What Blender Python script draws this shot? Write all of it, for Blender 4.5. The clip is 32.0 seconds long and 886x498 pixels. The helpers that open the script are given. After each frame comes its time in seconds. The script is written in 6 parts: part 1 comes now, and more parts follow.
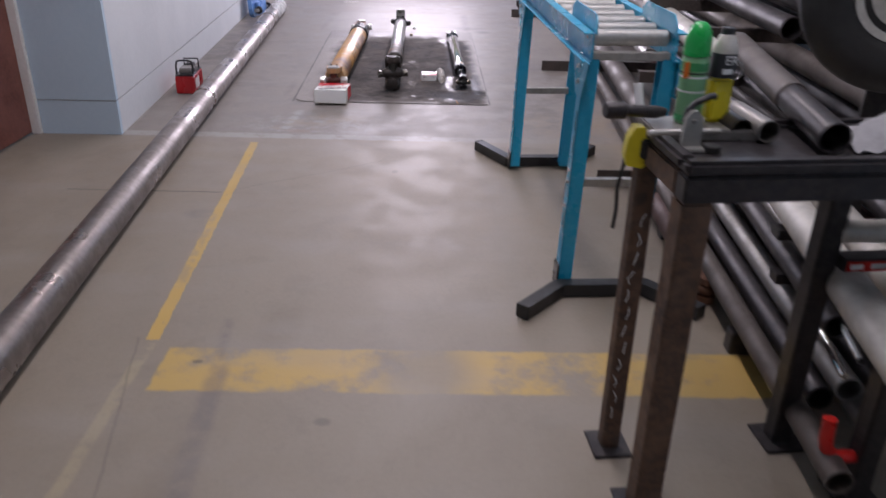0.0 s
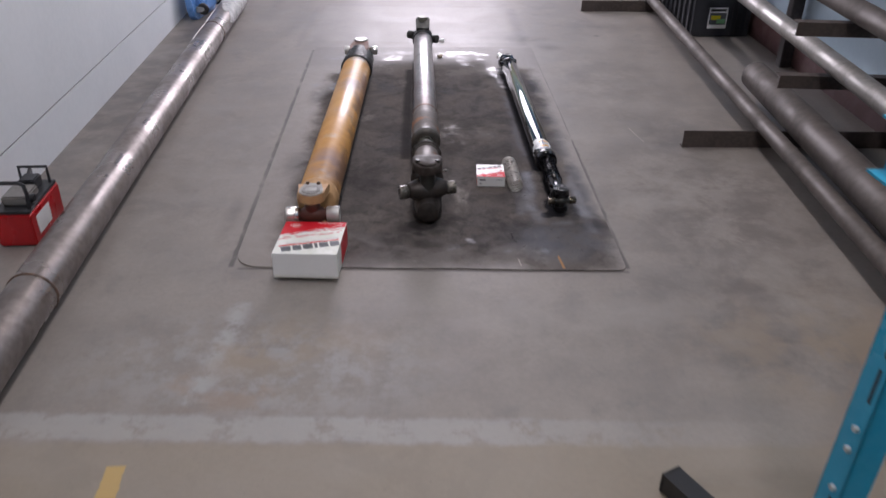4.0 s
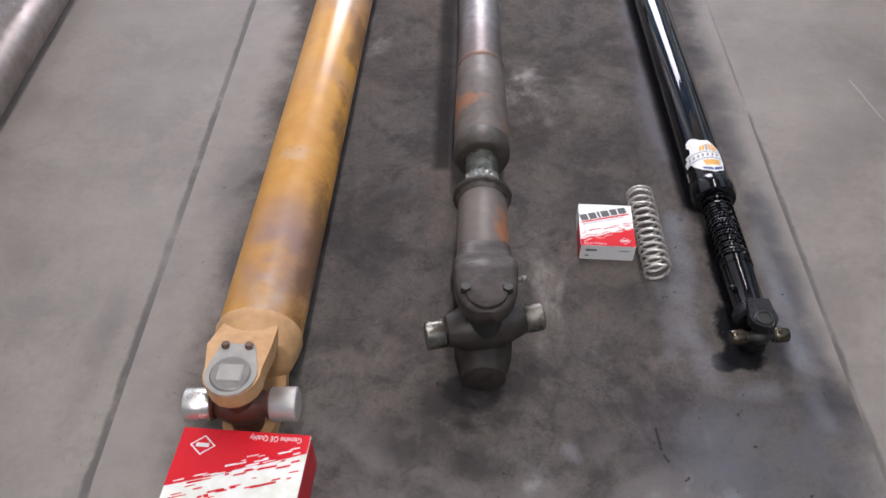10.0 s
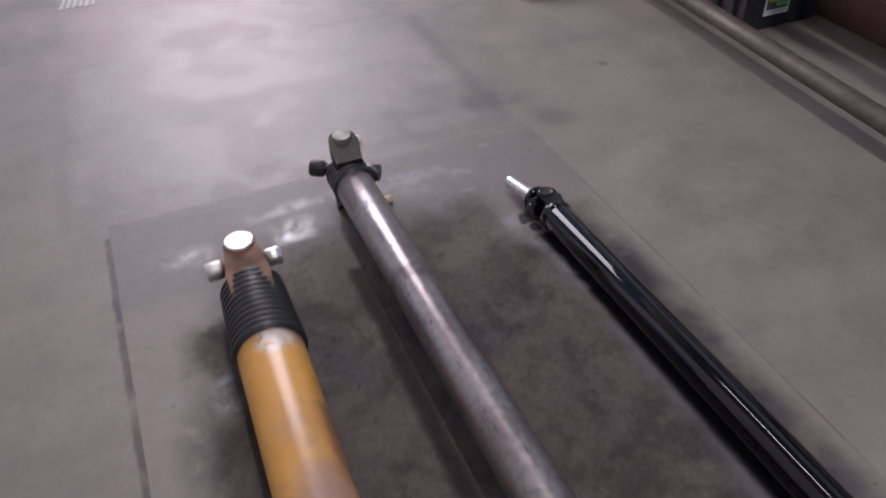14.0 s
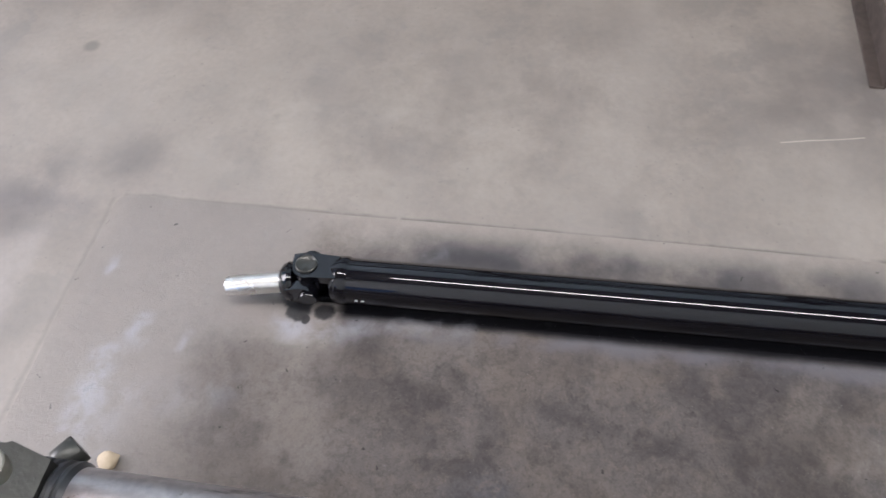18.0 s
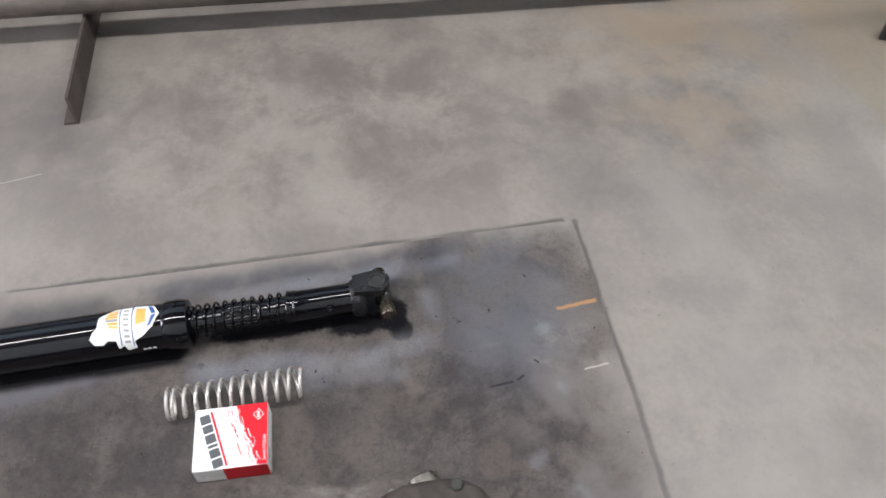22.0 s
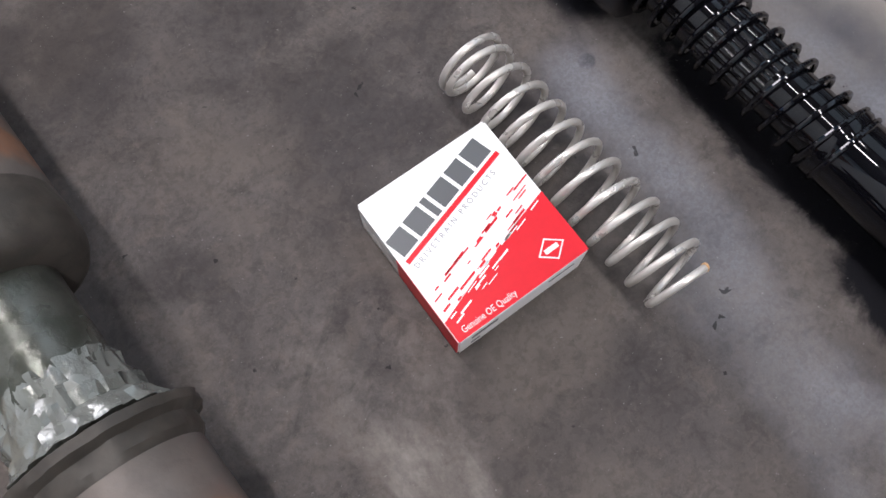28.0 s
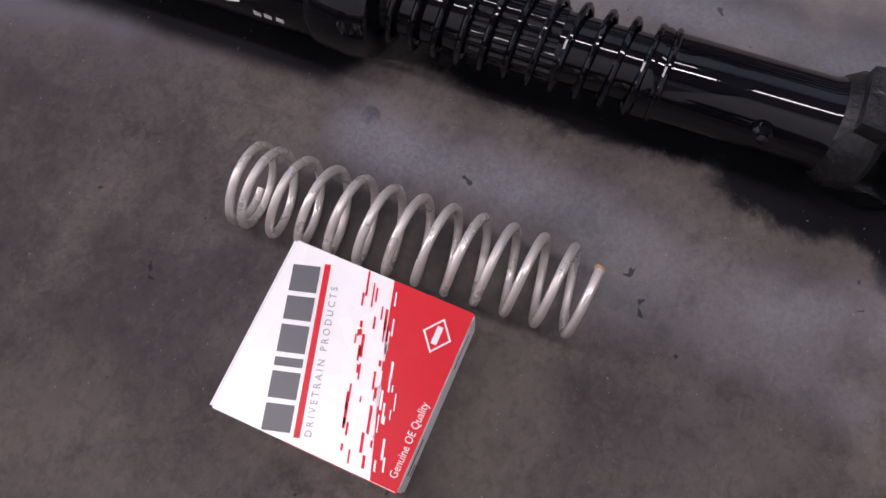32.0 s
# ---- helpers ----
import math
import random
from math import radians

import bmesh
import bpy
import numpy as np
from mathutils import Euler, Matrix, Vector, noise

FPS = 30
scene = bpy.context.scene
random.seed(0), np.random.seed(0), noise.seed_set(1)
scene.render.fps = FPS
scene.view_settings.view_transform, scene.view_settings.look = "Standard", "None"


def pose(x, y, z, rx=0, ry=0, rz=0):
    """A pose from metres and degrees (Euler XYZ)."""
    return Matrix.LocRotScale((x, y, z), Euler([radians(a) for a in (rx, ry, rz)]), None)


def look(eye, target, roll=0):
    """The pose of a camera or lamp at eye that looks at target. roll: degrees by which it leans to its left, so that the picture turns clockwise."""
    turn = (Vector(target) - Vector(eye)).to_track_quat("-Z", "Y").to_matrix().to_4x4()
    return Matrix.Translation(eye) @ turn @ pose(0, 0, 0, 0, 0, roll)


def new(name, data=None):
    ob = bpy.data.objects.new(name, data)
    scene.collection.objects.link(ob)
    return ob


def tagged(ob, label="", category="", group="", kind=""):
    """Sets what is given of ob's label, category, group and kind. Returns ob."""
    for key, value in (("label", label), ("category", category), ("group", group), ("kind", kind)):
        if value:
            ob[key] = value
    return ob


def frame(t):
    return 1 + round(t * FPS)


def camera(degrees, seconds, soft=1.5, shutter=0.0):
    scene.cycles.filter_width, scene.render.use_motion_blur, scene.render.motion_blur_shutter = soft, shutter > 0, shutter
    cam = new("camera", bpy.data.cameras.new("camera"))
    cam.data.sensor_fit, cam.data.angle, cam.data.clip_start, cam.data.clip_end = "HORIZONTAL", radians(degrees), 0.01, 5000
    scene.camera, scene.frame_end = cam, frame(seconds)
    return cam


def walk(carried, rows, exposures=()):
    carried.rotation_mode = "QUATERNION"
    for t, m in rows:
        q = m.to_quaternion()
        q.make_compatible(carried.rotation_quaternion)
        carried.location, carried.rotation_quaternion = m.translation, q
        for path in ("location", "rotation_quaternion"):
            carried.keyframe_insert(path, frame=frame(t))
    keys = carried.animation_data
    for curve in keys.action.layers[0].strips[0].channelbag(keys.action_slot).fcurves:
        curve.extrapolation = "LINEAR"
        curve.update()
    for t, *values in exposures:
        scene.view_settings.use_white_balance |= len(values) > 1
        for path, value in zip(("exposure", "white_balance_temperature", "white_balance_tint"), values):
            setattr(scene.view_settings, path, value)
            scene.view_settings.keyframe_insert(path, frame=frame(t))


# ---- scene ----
cam = camera(58.7, 32.0, 1.5, 0.4)
METRES, EYE, TILT, LEAN, TURN = 9.69, 1.26, -25.55, -1.07, 0.0
ROWS = [
    (0.0, 0.0, 0.0, 0.0, -0.0, -0.0, -0.0),
    (0.5, -0.0103, 0.0297, 0.015, 0.57, 1.05, -0.16),
    (1.0, -0.0103, 0.0644, 0.0293, 0.52, 1.26, 0.14),
    (1.5, -0.0191, 0.0976, 0.0406, 0.55, -0.86, -0.33),
    (2.0, -0.021, 0.1274, 0.0557, 0.39, -2.84, 1.24),
    (2.5, -0.0183, 0.1572, 0.0718, 0.3, -2.86, 0.88),
    (3.0, -0.0249, 0.1888, 0.0856, -0.19, -2.86, 1.34),
    (3.5, -0.025, 0.2203, 0.0999, -0.89, -3.66, 2.25),
    (4.0, -0.0289, 0.2487, 0.1152, -0.26, -4.4, 0.67),
    (4.5, -0.0311, 0.2722, 0.13, -0.8, -4.42, 2.42),
    (6.5, -0.0274, 0.3675, 0.1651, -1.93, -10.34, 0.71),
    (7.0, -0.0339, 0.3847, 0.1738, -0.95, -13.08, -0.44),
    (7.5, -0.0321, 0.3915, 0.181, -1.28, -13.12, 1.05),
    (8.0, -0.032, 0.3943, 0.1841, 0.22, -11.55, -0.7),
    (8.5, -0.0323, 0.3951, 0.1853, 0.8, -9.58, -0.71),
    (9.0, -0.0324, 0.3973, 0.1813, 1.19, -11.03, -0.56),
    (9.5, -0.033, 0.3995, 0.1762, 2.1, -17.09, -0.28),
    (10.0, -0.0336, 0.4013, 0.1736, 2.92, -21.71, 0.23),
    (10.5, -0.0333, 0.4017, 0.1768, 3.37, -22.77, 0.59),
    (11.0, -0.0321, 0.4005, 0.1878, 2.73, -13.27, 1.36),
    (11.5, -0.0333, 0.4008, 0.1908, 3.27, -9.18, 0.7),
    (12.0, -0.0413, 0.4027, 0.1926, 4.09, -7.95, 0.37),
    (12.5, -0.0487, 0.4131, 0.1961, 3.02, -7.53, 1.84),
    (13.0, -0.0529, 0.4394, 0.2074, -0.27, -7.5, 4.44),
    (13.5, -0.0673, 0.4623, 0.2133, -9.89, -12.51, 6.74),
    (14.0, -0.0726, 0.4868, 0.2274, -18.76, -15.26, 11.47),
    (14.5, -0.0708, 0.517, 0.2429, -23.94, -17.63, 14.04),
    (16.5, -0.0616, 0.5882, 0.2652, -66.91, -40.97, 27.39),
    (17.0, -0.0626, 0.5893, 0.2664, -72.97, -44.71, 28.41),
    (17.5, -0.0617, 0.5876, 0.2643, -74.64, -46.71, 28.27),
    (18.0, -0.0613, 0.5831, 0.262, -78.3, -48.93, 28.74),
    (18.5, -0.0616, 0.5785, 0.2596, -82.62, -51.13, 29.37),
    (19.0, -0.0613, 0.5702, 0.2572, -87.04, -53.5, 28.97),
    (19.5, -0.0618, 0.5629, 0.2542, -92.07, -55.58, 28.6),
    (20.0, -0.0639, 0.5498, 0.251, -108.45, -59.79, 24.89),
    (20.5, -0.0693, 0.5299, 0.2424, -111.86, -60.02, 24.87),
    (21.0, -0.0659, 0.5117, 0.2324, -110.53, -59.43, 24.57),
    (21.5, -0.0596, 0.4972, 0.2241, -107.0, -58.67, 23.56),
    (22.0, -0.0662, 0.4761, 0.2136, -99.94, -56.01, 24.71),
    (22.5, -0.059, 0.465, 0.2049, -89.56, -51.91, 27.18),
    (23.0, -0.048, 0.4568, 0.1997, -76.61, -47.53, 26.31),
    (23.5, -0.0401, 0.4448, 0.1872, -60.96, -41.79, 24.53),
    (24.0, -0.0418, 0.4486, 0.1873, -55.56, -40.24, 24.55),
    (24.5, -0.0433, 0.4526, 0.1911, -50.76, -38.68, 23.73),
    (25.0, -0.0373, 0.4646, 0.1933, -48.9, -37.69, 23.97),
    (25.5, -0.0194, 0.4876, 0.1879, -34.06, -36.6, 17.34),
    (26.0, -0.0213, 0.5045, 0.1734, -32.45, -43.22, 16.49),
    (26.5, -0.0199, 0.5151, 0.1592, -32.97, -49.93, 15.61),
    (28.5, -0.0201, 0.5132, 0.1614, -36.0, -53.4, 16.66),
    (29.0, -0.018, 0.5092, 0.1662, -51.23, -58.01, 22.72),
    (29.5, -0.0172, 0.5111, 0.1635, -60.98, -60.18, 24.72),
    (30.0, -0.0144, 0.5147, 0.158, -64.25, -61.73, 25.92),
    (30.5, -0.0119, 0.518, 0.1558, -64.95, -61.95, 26.21),
    (31.0, -0.0121, 0.5188, 0.1552, -64.98, -61.89, 26.2),
    (31.5, -0.0121, 0.5192, 0.1549, -64.98, -62.37, 26.21),
    (32.0, -0.0131, 0.5187, 0.1558, -64.85, -62.37, 26.12),
]
EXPO = [(0.0, 0.0, 6350, 17), (1.0, -0.17, 6330, 12), (1.7, 0.12, 6350, 11), (3.0, -0.1, 6400, 12), (4.5, -0.16, 6400, 11), (6.5, 0.08, 6500, 13), (8.0, -0.24, 6550, 14), (9.0, -0.16, 6600, 13), (10.0, 0.42, 6420, 8), (11.0, -0.14, 6500, 11), (12.0, -0.42, 6550, 13), (14.5, -0.42, 6500, 16), (17.0, 0.75, 6450, 6), (20.0, 0.8, 6450, 4), (26.0, 0.9, 6300, 2), (28.5, 0.57, 6400, 8), (30.0, 0.24, 6450, 12), (32.0, 0.12, 6500, 20)]
walk(cam, [(t, pose(0, 0, EYE, TILT, LEAN, TURN) @ pose(METRES * x, METRES * y, METRES * z, 90 + pitch, roll, yaw)) for t, x, y, z, yaw, pitch, roll in ROWS], EXPO)

# ---- light ----
world = bpy.data.worlds.new("world")
scene.world = world
world.use_nodes = True
wn = world.node_tree.nodes
sky = wn.new("ShaderNodeTexSky")
sky.sky_type, sky.sun_disc = "NISHITA", False
sky.sun_elevation, sky.sun_rotation = radians(52), radians(90)
world.node_tree.links.new(sky.outputs[0], wn["Background"].inputs[0])
wn["Background"].inputs[1].default_value = 0.12


def area_lamp(name, m, size_x, size_y, power, colour):
    data = bpy.data.lights.new(name, "AREA")
    data.shape, data.size, data.size_y, data.energy, data.color = "RECTANGLE", size_x, size_y, power, colour
    ob = new(name, data)
    ob.matrix_world = m
    return ob


def sun_lamp():
    data = bpy.data.lights.new("sun", "SUN")
    data.energy, data.angle, data.color = 2.0, radians(0.5), (1, 0.95, 0.88)
    ob = new("sun", data)
    ob.matrix_world = look((14, 17, 18), (0, 17, 0))


sun_lamp()
# daylight entering through the roller-door opening
area_lamp("door_daylight", look((-0.3, 9.7, 1.6), (-0.3, 0, 1.1)), 1.25, 2.0, 88, (1.0, 0.91, 1.0))
# fluorescent fittings on the ceiling; first two and last are added, unseen fill
TUBES = [(-0.1, 0.9), (-0.1, 2.9), (-0.1, 4.95), (-0.1, 6.45), (-0.1, 7.95), (1.0, 2.6)]
for tx, ty in TUBES:
    area_lamp("ceiling_light_lamp", pose(tx, ty, 3.86, 0, 0, 0), 0.15, 1.46, (36 if ty < 4 else 24) if tx < 0 else 14, (1.0, 0.93, 0.96))


# ---- materials ----
def rgb(c):
    return (*c, 1.0) if len(c) == 3 else tuple(c)


class Mat:
    """A node material, built up step by step."""

    def __init__(self, name, colour, rough=0.5, metal=0.0, spec=0.5, coat=0.0):
        self.m = bpy.data.materials.new(name)
        self.m.use_nodes = True
        self.t = self.m.node_tree
        self.b = self.t.nodes["Principled BSDF"]
        self.b.inputs["Base Color"].default_value = rgb(colour)
        self.b.inputs["Roughness"].default_value = rough
        self.b.inputs["Metallic"].default_value = metal
        self.b.inputs["Specular IOR Level"].default_value = spec
        self.b.inputs["Coat Weight"].default_value = coat
        self.colour = None
        self.first = rgb(colour)
        self.co = None
        self.rough = None
        self.base_rough = rough
        self.normal = None

    def node(self, kind, **values):
        n = self.t.nodes.new(kind)
        for k, v in values.items():
            n.inputs[k].default_value = v
        return n

    def link(self, a, b):
        self.t.links.new(a, b)

    def coords(self):
        if self.co is None:
            n = self.t.nodes.new("ShaderNodeTexCoord")
            self.co = n.outputs["Object"]
        return self.co

    def noise(self, scale, detail=4.0, rough=0.55, stretch=(1, 1, 1), distortion=0.0, lo=0.35, hi=0.65):
        mp = self.node("ShaderNodeMapping", Scale=stretch)
        self.link(self.coords(), mp.inputs["Vector"])
        n = self.node("ShaderNodeTexNoise", Scale=scale, Detail=detail, Roughness=rough, Distortion=distortion)
        self.link(mp.outputs[0], n.inputs["Vector"])
        return self.ramp(n.outputs["Fac"], lo, hi)

    def ramp(self, value, lo, hi, a=0.0, b=1.0):
        r = self.t.nodes.new("ShaderNodeMapRange")
        r.interpolation_type = "SMOOTHSTEP"
        r.clamp = True
        self.link(value, r.inputs["Value"])
        for k, v in (("From Min", lo), ("From Max", hi), ("To Min", a), ("To Max", b)):
            r.inputs[k].default_value = v
        return r.outputs["Result"]

    def maths(self, op, a, b=None, clamp=False):
        n = self.t.nodes.new("ShaderNodeMath")
        n.operation, n.use_clamp = op, clamp
        for i, v in enumerate((a, b)):
            if v is None:
                continue
            if isinstance(v, (int, float)):
                n.inputs[i].default_value = v
            else:
                self.link(v, n.inputs[i])
        return n.outputs[0]

    def spot(self, x, y, rx, ry, soft=0.6, turn=0.0):
        """1 in the middle of an ellipse on the xy plane, 0 outside it."""
        mp = self.t.nodes.new("ShaderNodeMapping")
        mp.vector_type = "TEXTURE"
        mp.inputs["Location"].default_value = (x, y, 0)
        mp.inputs["Rotation"].default_value = (0, 0, radians(turn))
        mp.inputs["Scale"].default_value = (rx, ry, 1e4)
        self.link(self.coords(), mp.inputs["Vector"])
        ln = self.t.nodes.new("ShaderNodeVectorMath")
        ln.operation = "LENGTH"
        self.link(mp.outputs[0], ln.inputs[0])
        return self.ramp(ln.outputs["Value"], 1 - soft, 1.0, 1.0, 0.0)

    def rect(self, p, q, width, soft=0.01, jitter=0.012, scale=25):
        """1 inside a strip of that width from p to q on the xy plane, with ragged edges."""
        (px, py), (qx, qy) = p, q
        n = self.node("ShaderNodeTexNoise", Scale=scale, Detail=5.0, Roughness=0.65)
        self.link(self.coords(), n.inputs["Vector"])
        sh = self.t.nodes.new("ShaderNodeVectorMath")
        sh.operation = "MULTIPLY_ADD"
        self.link(n.outputs["Color"], sh.inputs[0])
        sh.inputs[1].default_value = (jitter * 2, jitter * 2, 0)
        sh.inputs[2].default_value = (-jitter, -jitter, 0)
        ad = self.t.nodes.new("ShaderNodeVectorMath")
        self.link(self.coords(), ad.inputs[0])
        self.link(sh.outputs[0], ad.inputs[1])
        mp = self.t.nodes.new("ShaderNodeMapping")
        mp.vector_type = "TEXTURE"
        mp.inputs["Location"].default_value = ((px + qx) / 2, (py + qy) / 2, 0)
        mp.inputs["Rotation"].default_value = (0, 0, math.atan2(qy - py, qx - px))
        self.link(ad.outputs[0], mp.inputs["Vector"])
        ab = self.t.nodes.new("ShaderNodeVectorMath")
        ab.operation = "ABSOLUTE"
        self.link(mp.outputs[0], ab.inputs[0])
        xyz = self.t.nodes.new("ShaderNodeSeparateXYZ")
        self.link(ab.outputs[0], xyz.inputs[0])
        half = math.hypot(qx - px, qy - py) / 2
        return self.maths("MULTIPLY", self.ramp(xyz.outputs[0], half - soft, half, 1, 0), self.ramp(xyz.outputs[1], width / 2 - soft, width / 2, 1, 0))

    def mix(self, fac, colour, amount=1.0):
        n = self.t.nodes.new("ShaderNodeMix")
        n.data_type = "RGBA"
        f = fac if amount == 1.0 else self.maths("MULTIPLY", fac, amount)
        if isinstance(f, (int, float)):
            n.inputs["Factor"].default_value = f
        else:
            self.link(f, n.inputs["Factor"])
        if self.colour is None:
            n.inputs["A"].default_value = self.first
        else:
            self.link(self.colour, n.inputs["A"])
        n.inputs["B"].default_value = rgb(colour)
        self.colour = n.outputs["Result"]
        self.link(self.colour, self.b.inputs["Base Color"])
        return self

    def set_rough(self, fac, a, b):
        r = self.ramp(fac, 0, 1, a, b)
        self.rough = r
        self.link(r, self.b.inputs["Roughness"])
        return self

    def gloss(self, fac, rough):
        """Where fac is 1 the surface has this roughness."""
        n = self.t.nodes.new("ShaderNodeMix")
        n.data_type = "FLOAT"
        self.link(fac, n.inputs[0])
        self.link(self.rough, n.inputs[2])
        n.inputs[3].default_value = rough
        self.rough = n.outputs[0]
        self.link(self.rough, self.b.inputs["Roughness"])
        return self

    def bump(self, fac, strength=0.3, distance=0.002):
        n = self.node("ShaderNodeBump", Strength=strength, Distance=distance)
        self.link(fac, n.inputs["Height"])
        if self.normal is not None:
            self.link(self.normal, n.inputs["Normal"])
        self.normal = n.outputs[0]
        self.link(self.normal, self.b.inputs["Normal"])
        return self


def worn(name, colour, rough=0.5, metal=0.0, dark=None, light=None, grain=60, blotch=6, bump=0.15, spec=0.5, coat=0.0, amount=0.5):
    """A surface with blotches, fine grain and a slightly uneven gloss."""
    m = Mat(name, colour, rough, metal, spec, coat)
    dark = dark or tuple(c * 0.6 for c in colour)
    light = light or tuple(min(1, c * 1.35) for c in colour)
    b, g = m.noise(blotch), m.noise(grain, 6)
    m.mix(b, dark, amount).mix(g, light, amount * 0.6)
    m.set_rough(b, max(0.05, rough - 0.1), min(1, rough + 0.12))
    if bump:
        m.bump(g, bump, 0.001)
    return m


M = {}
# floor: sealed concrete, browner and bare at the near end, greyer beyond the old paint line
c = Mat("concrete", (0.25, 0.216, 0.178), 0.5, 0, 0.6)
big, mid, fine = c.noise(0.9, 5), c.noise(5, 6), c.noise(70, 6)
c.mix(c.rect((-0.3, 3.98), (-0.3, 12), 6, 0.02, 0.02), (0.208, 0.185, 0.165), 0.9)
c.mix(big, (0.185, 0.165, 0.148), 0.5).mix(mid, (0.3, 0.268, 0.234), 0.5).mix(fine, (0.16, 0.145, 0.135), 0.25)
c.mix(c.noise(14, 7, 0.68, distortion=0.6, lo=0.5, hi=0.7), (0.15, 0.14, 0.135), 0.3)
c.mix(c.noise(9, 6, 0.62, stretch=(1, 0.6, 1), lo=0.46, hi=0.72), (0.29, 0.262, 0.23), 0.3)
c.mix(c.noise(3.5, 8, 0.72, distortion=0.3, lo=0.54, hi=0.62), (0.16, 0.148, 0.138), 0.4)
for x, y, rx, ry, k in ((0.7, 5.1, 0.65, 0.9, 0.85), (0.6, 4.4, 0.6, 0.4, 0.8), (0.55, 6.3, 0.4, 0.7, 0.4), (-1.2, 5.3, 0.3, 0.9, 0.35), (-0.3, 4.3, 0.7, 0.3, 0.5)):
    c.mix(c.maths("MULTIPLY", c.spot(x, y, rx, ry, 0.8), c.noise(5.5, 8, 0.72, distortion=0.25, lo=0.4, hi=0.64)), (0.13, 0.112, 0.098), k)
c.mix(c.noise(130, 3, lo=0.66, hi=0.72), (0.09, 0.085, 0.08), 0.5)
# faint imprint of the sheet where it once lay
imprint = c.rect((-0.42, 7.12), (-0.4, 8.02), 1.22, 0.05, 0.02, 8)
c.mix(c.maths("MULTIPLY", imprint, c.noise(5, 5, lo=0.25, hi=0.7)), (0.36, 0.335, 0.33), 0.35)
c.mix(c.rect((0.23, 7.05), (0.23, 8.0), 0.1, 0.05, 0.03, 8), (0.11, 0.1, 0.105), 0.4)
c.mix(c.rect((-1.04, 7.0), (-1.04, 8.0), 0.06, 0.03, 0.03, 8), (0.16, 0.15, 0.15), 0.35)
c.mix(c.rect((-1.0, 8.05), (0.2, 8.02), 0.05, 0.025, 0.03, 8), (0.16, 0.15, 0.15), 0.3)
# pale and dark patches; the long one by the left wall is painted shade
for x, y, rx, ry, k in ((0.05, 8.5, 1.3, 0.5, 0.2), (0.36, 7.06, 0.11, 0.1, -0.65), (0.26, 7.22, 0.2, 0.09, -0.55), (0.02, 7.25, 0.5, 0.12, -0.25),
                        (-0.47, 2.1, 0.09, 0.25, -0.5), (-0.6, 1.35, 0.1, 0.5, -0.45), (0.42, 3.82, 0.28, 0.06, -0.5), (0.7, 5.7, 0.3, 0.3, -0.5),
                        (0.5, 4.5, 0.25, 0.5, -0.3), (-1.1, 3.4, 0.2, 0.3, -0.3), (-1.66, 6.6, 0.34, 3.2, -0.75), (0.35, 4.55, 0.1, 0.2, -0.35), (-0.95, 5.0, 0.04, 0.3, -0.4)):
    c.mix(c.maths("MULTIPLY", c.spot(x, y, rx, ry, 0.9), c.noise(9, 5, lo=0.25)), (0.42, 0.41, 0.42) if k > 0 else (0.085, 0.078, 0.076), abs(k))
c.mix(c.rect((-0.3, -3.9), (-0.3, 3.95), 6, 0.04, 0.03, 6), (0.262, 0.21, 0.138), 0.45)
# worn grey paint, bare patches behind it, yellow lines, joints
worn_grey = c.noise(13, 8, 0.7, lo=0.42, hi=0.6)
c.mix(c.maths("MULTIPLY", c.maths("MULTIPLY", c.rect((-1.7, 3.99), (1.0, 3.95), 0.1, 0.02, 0.018), c.spot(-1.0, 3.97, 1.75, 0.4, 0.7)), c.noise(9, 8, 0.75, lo=0.36, hi=0.5)), (0.37, 0.365, 0.35), 0.6)
c.mix(c.maths("MULTIPLY", c.rect((-0.84, 4.0), (-0.8, 4.5), 0.09, 0.04, 0.02), worn_grey), (0.36, 0.36, 0.35), 0.6)
c.mix(c.maths("MULTIPLY", c.spot(-0.7, 4.2, 0.6, 0.3, 0.8), worn_grey), (0.34, 0.34, 0.335), 0.5)
c.mix(c.maths("MULTIPLY", c.spot(-0.75, 4.12, 0.35, 0.13, 0.7), c.noise(6, 5, lo=0.52, hi=0.62)), (0.27, 0.2, 0.15), 0.6)
chips = c.noise(16, 8, 0.72, lo=0.33, hi=0.4)
c.mix(c.maths("MULTIPLY", c.rect((-0.938, 3.865), (-0.835, 1.98), 0.046, 0.005, 0.011, 16), chips), (0.55, 0.35, 0.065), 0.82)
c.mix(c.maths("MULTIPLY", c.rect((-0.905, 2.95), (-0.86, 2.3), 0.06, 0.02, 0.012, 14), c.noise(12, 7, 0.7, lo=0.42, hi=0.6)), (0.3, 0.24, 0.16), 0.6)
# the old line goes on, worn down to a pale ghost
c.mix(c.maths("MULTIPLY", c.rect((-0.834, 1.97), (-0.842, 0.4), 0.05, 0.015, 0.012, 10), c.noise(9, 7, 0.7, lo=0.36, hi=0.56)), (0.42, 0.35, 0.21), 0.5)
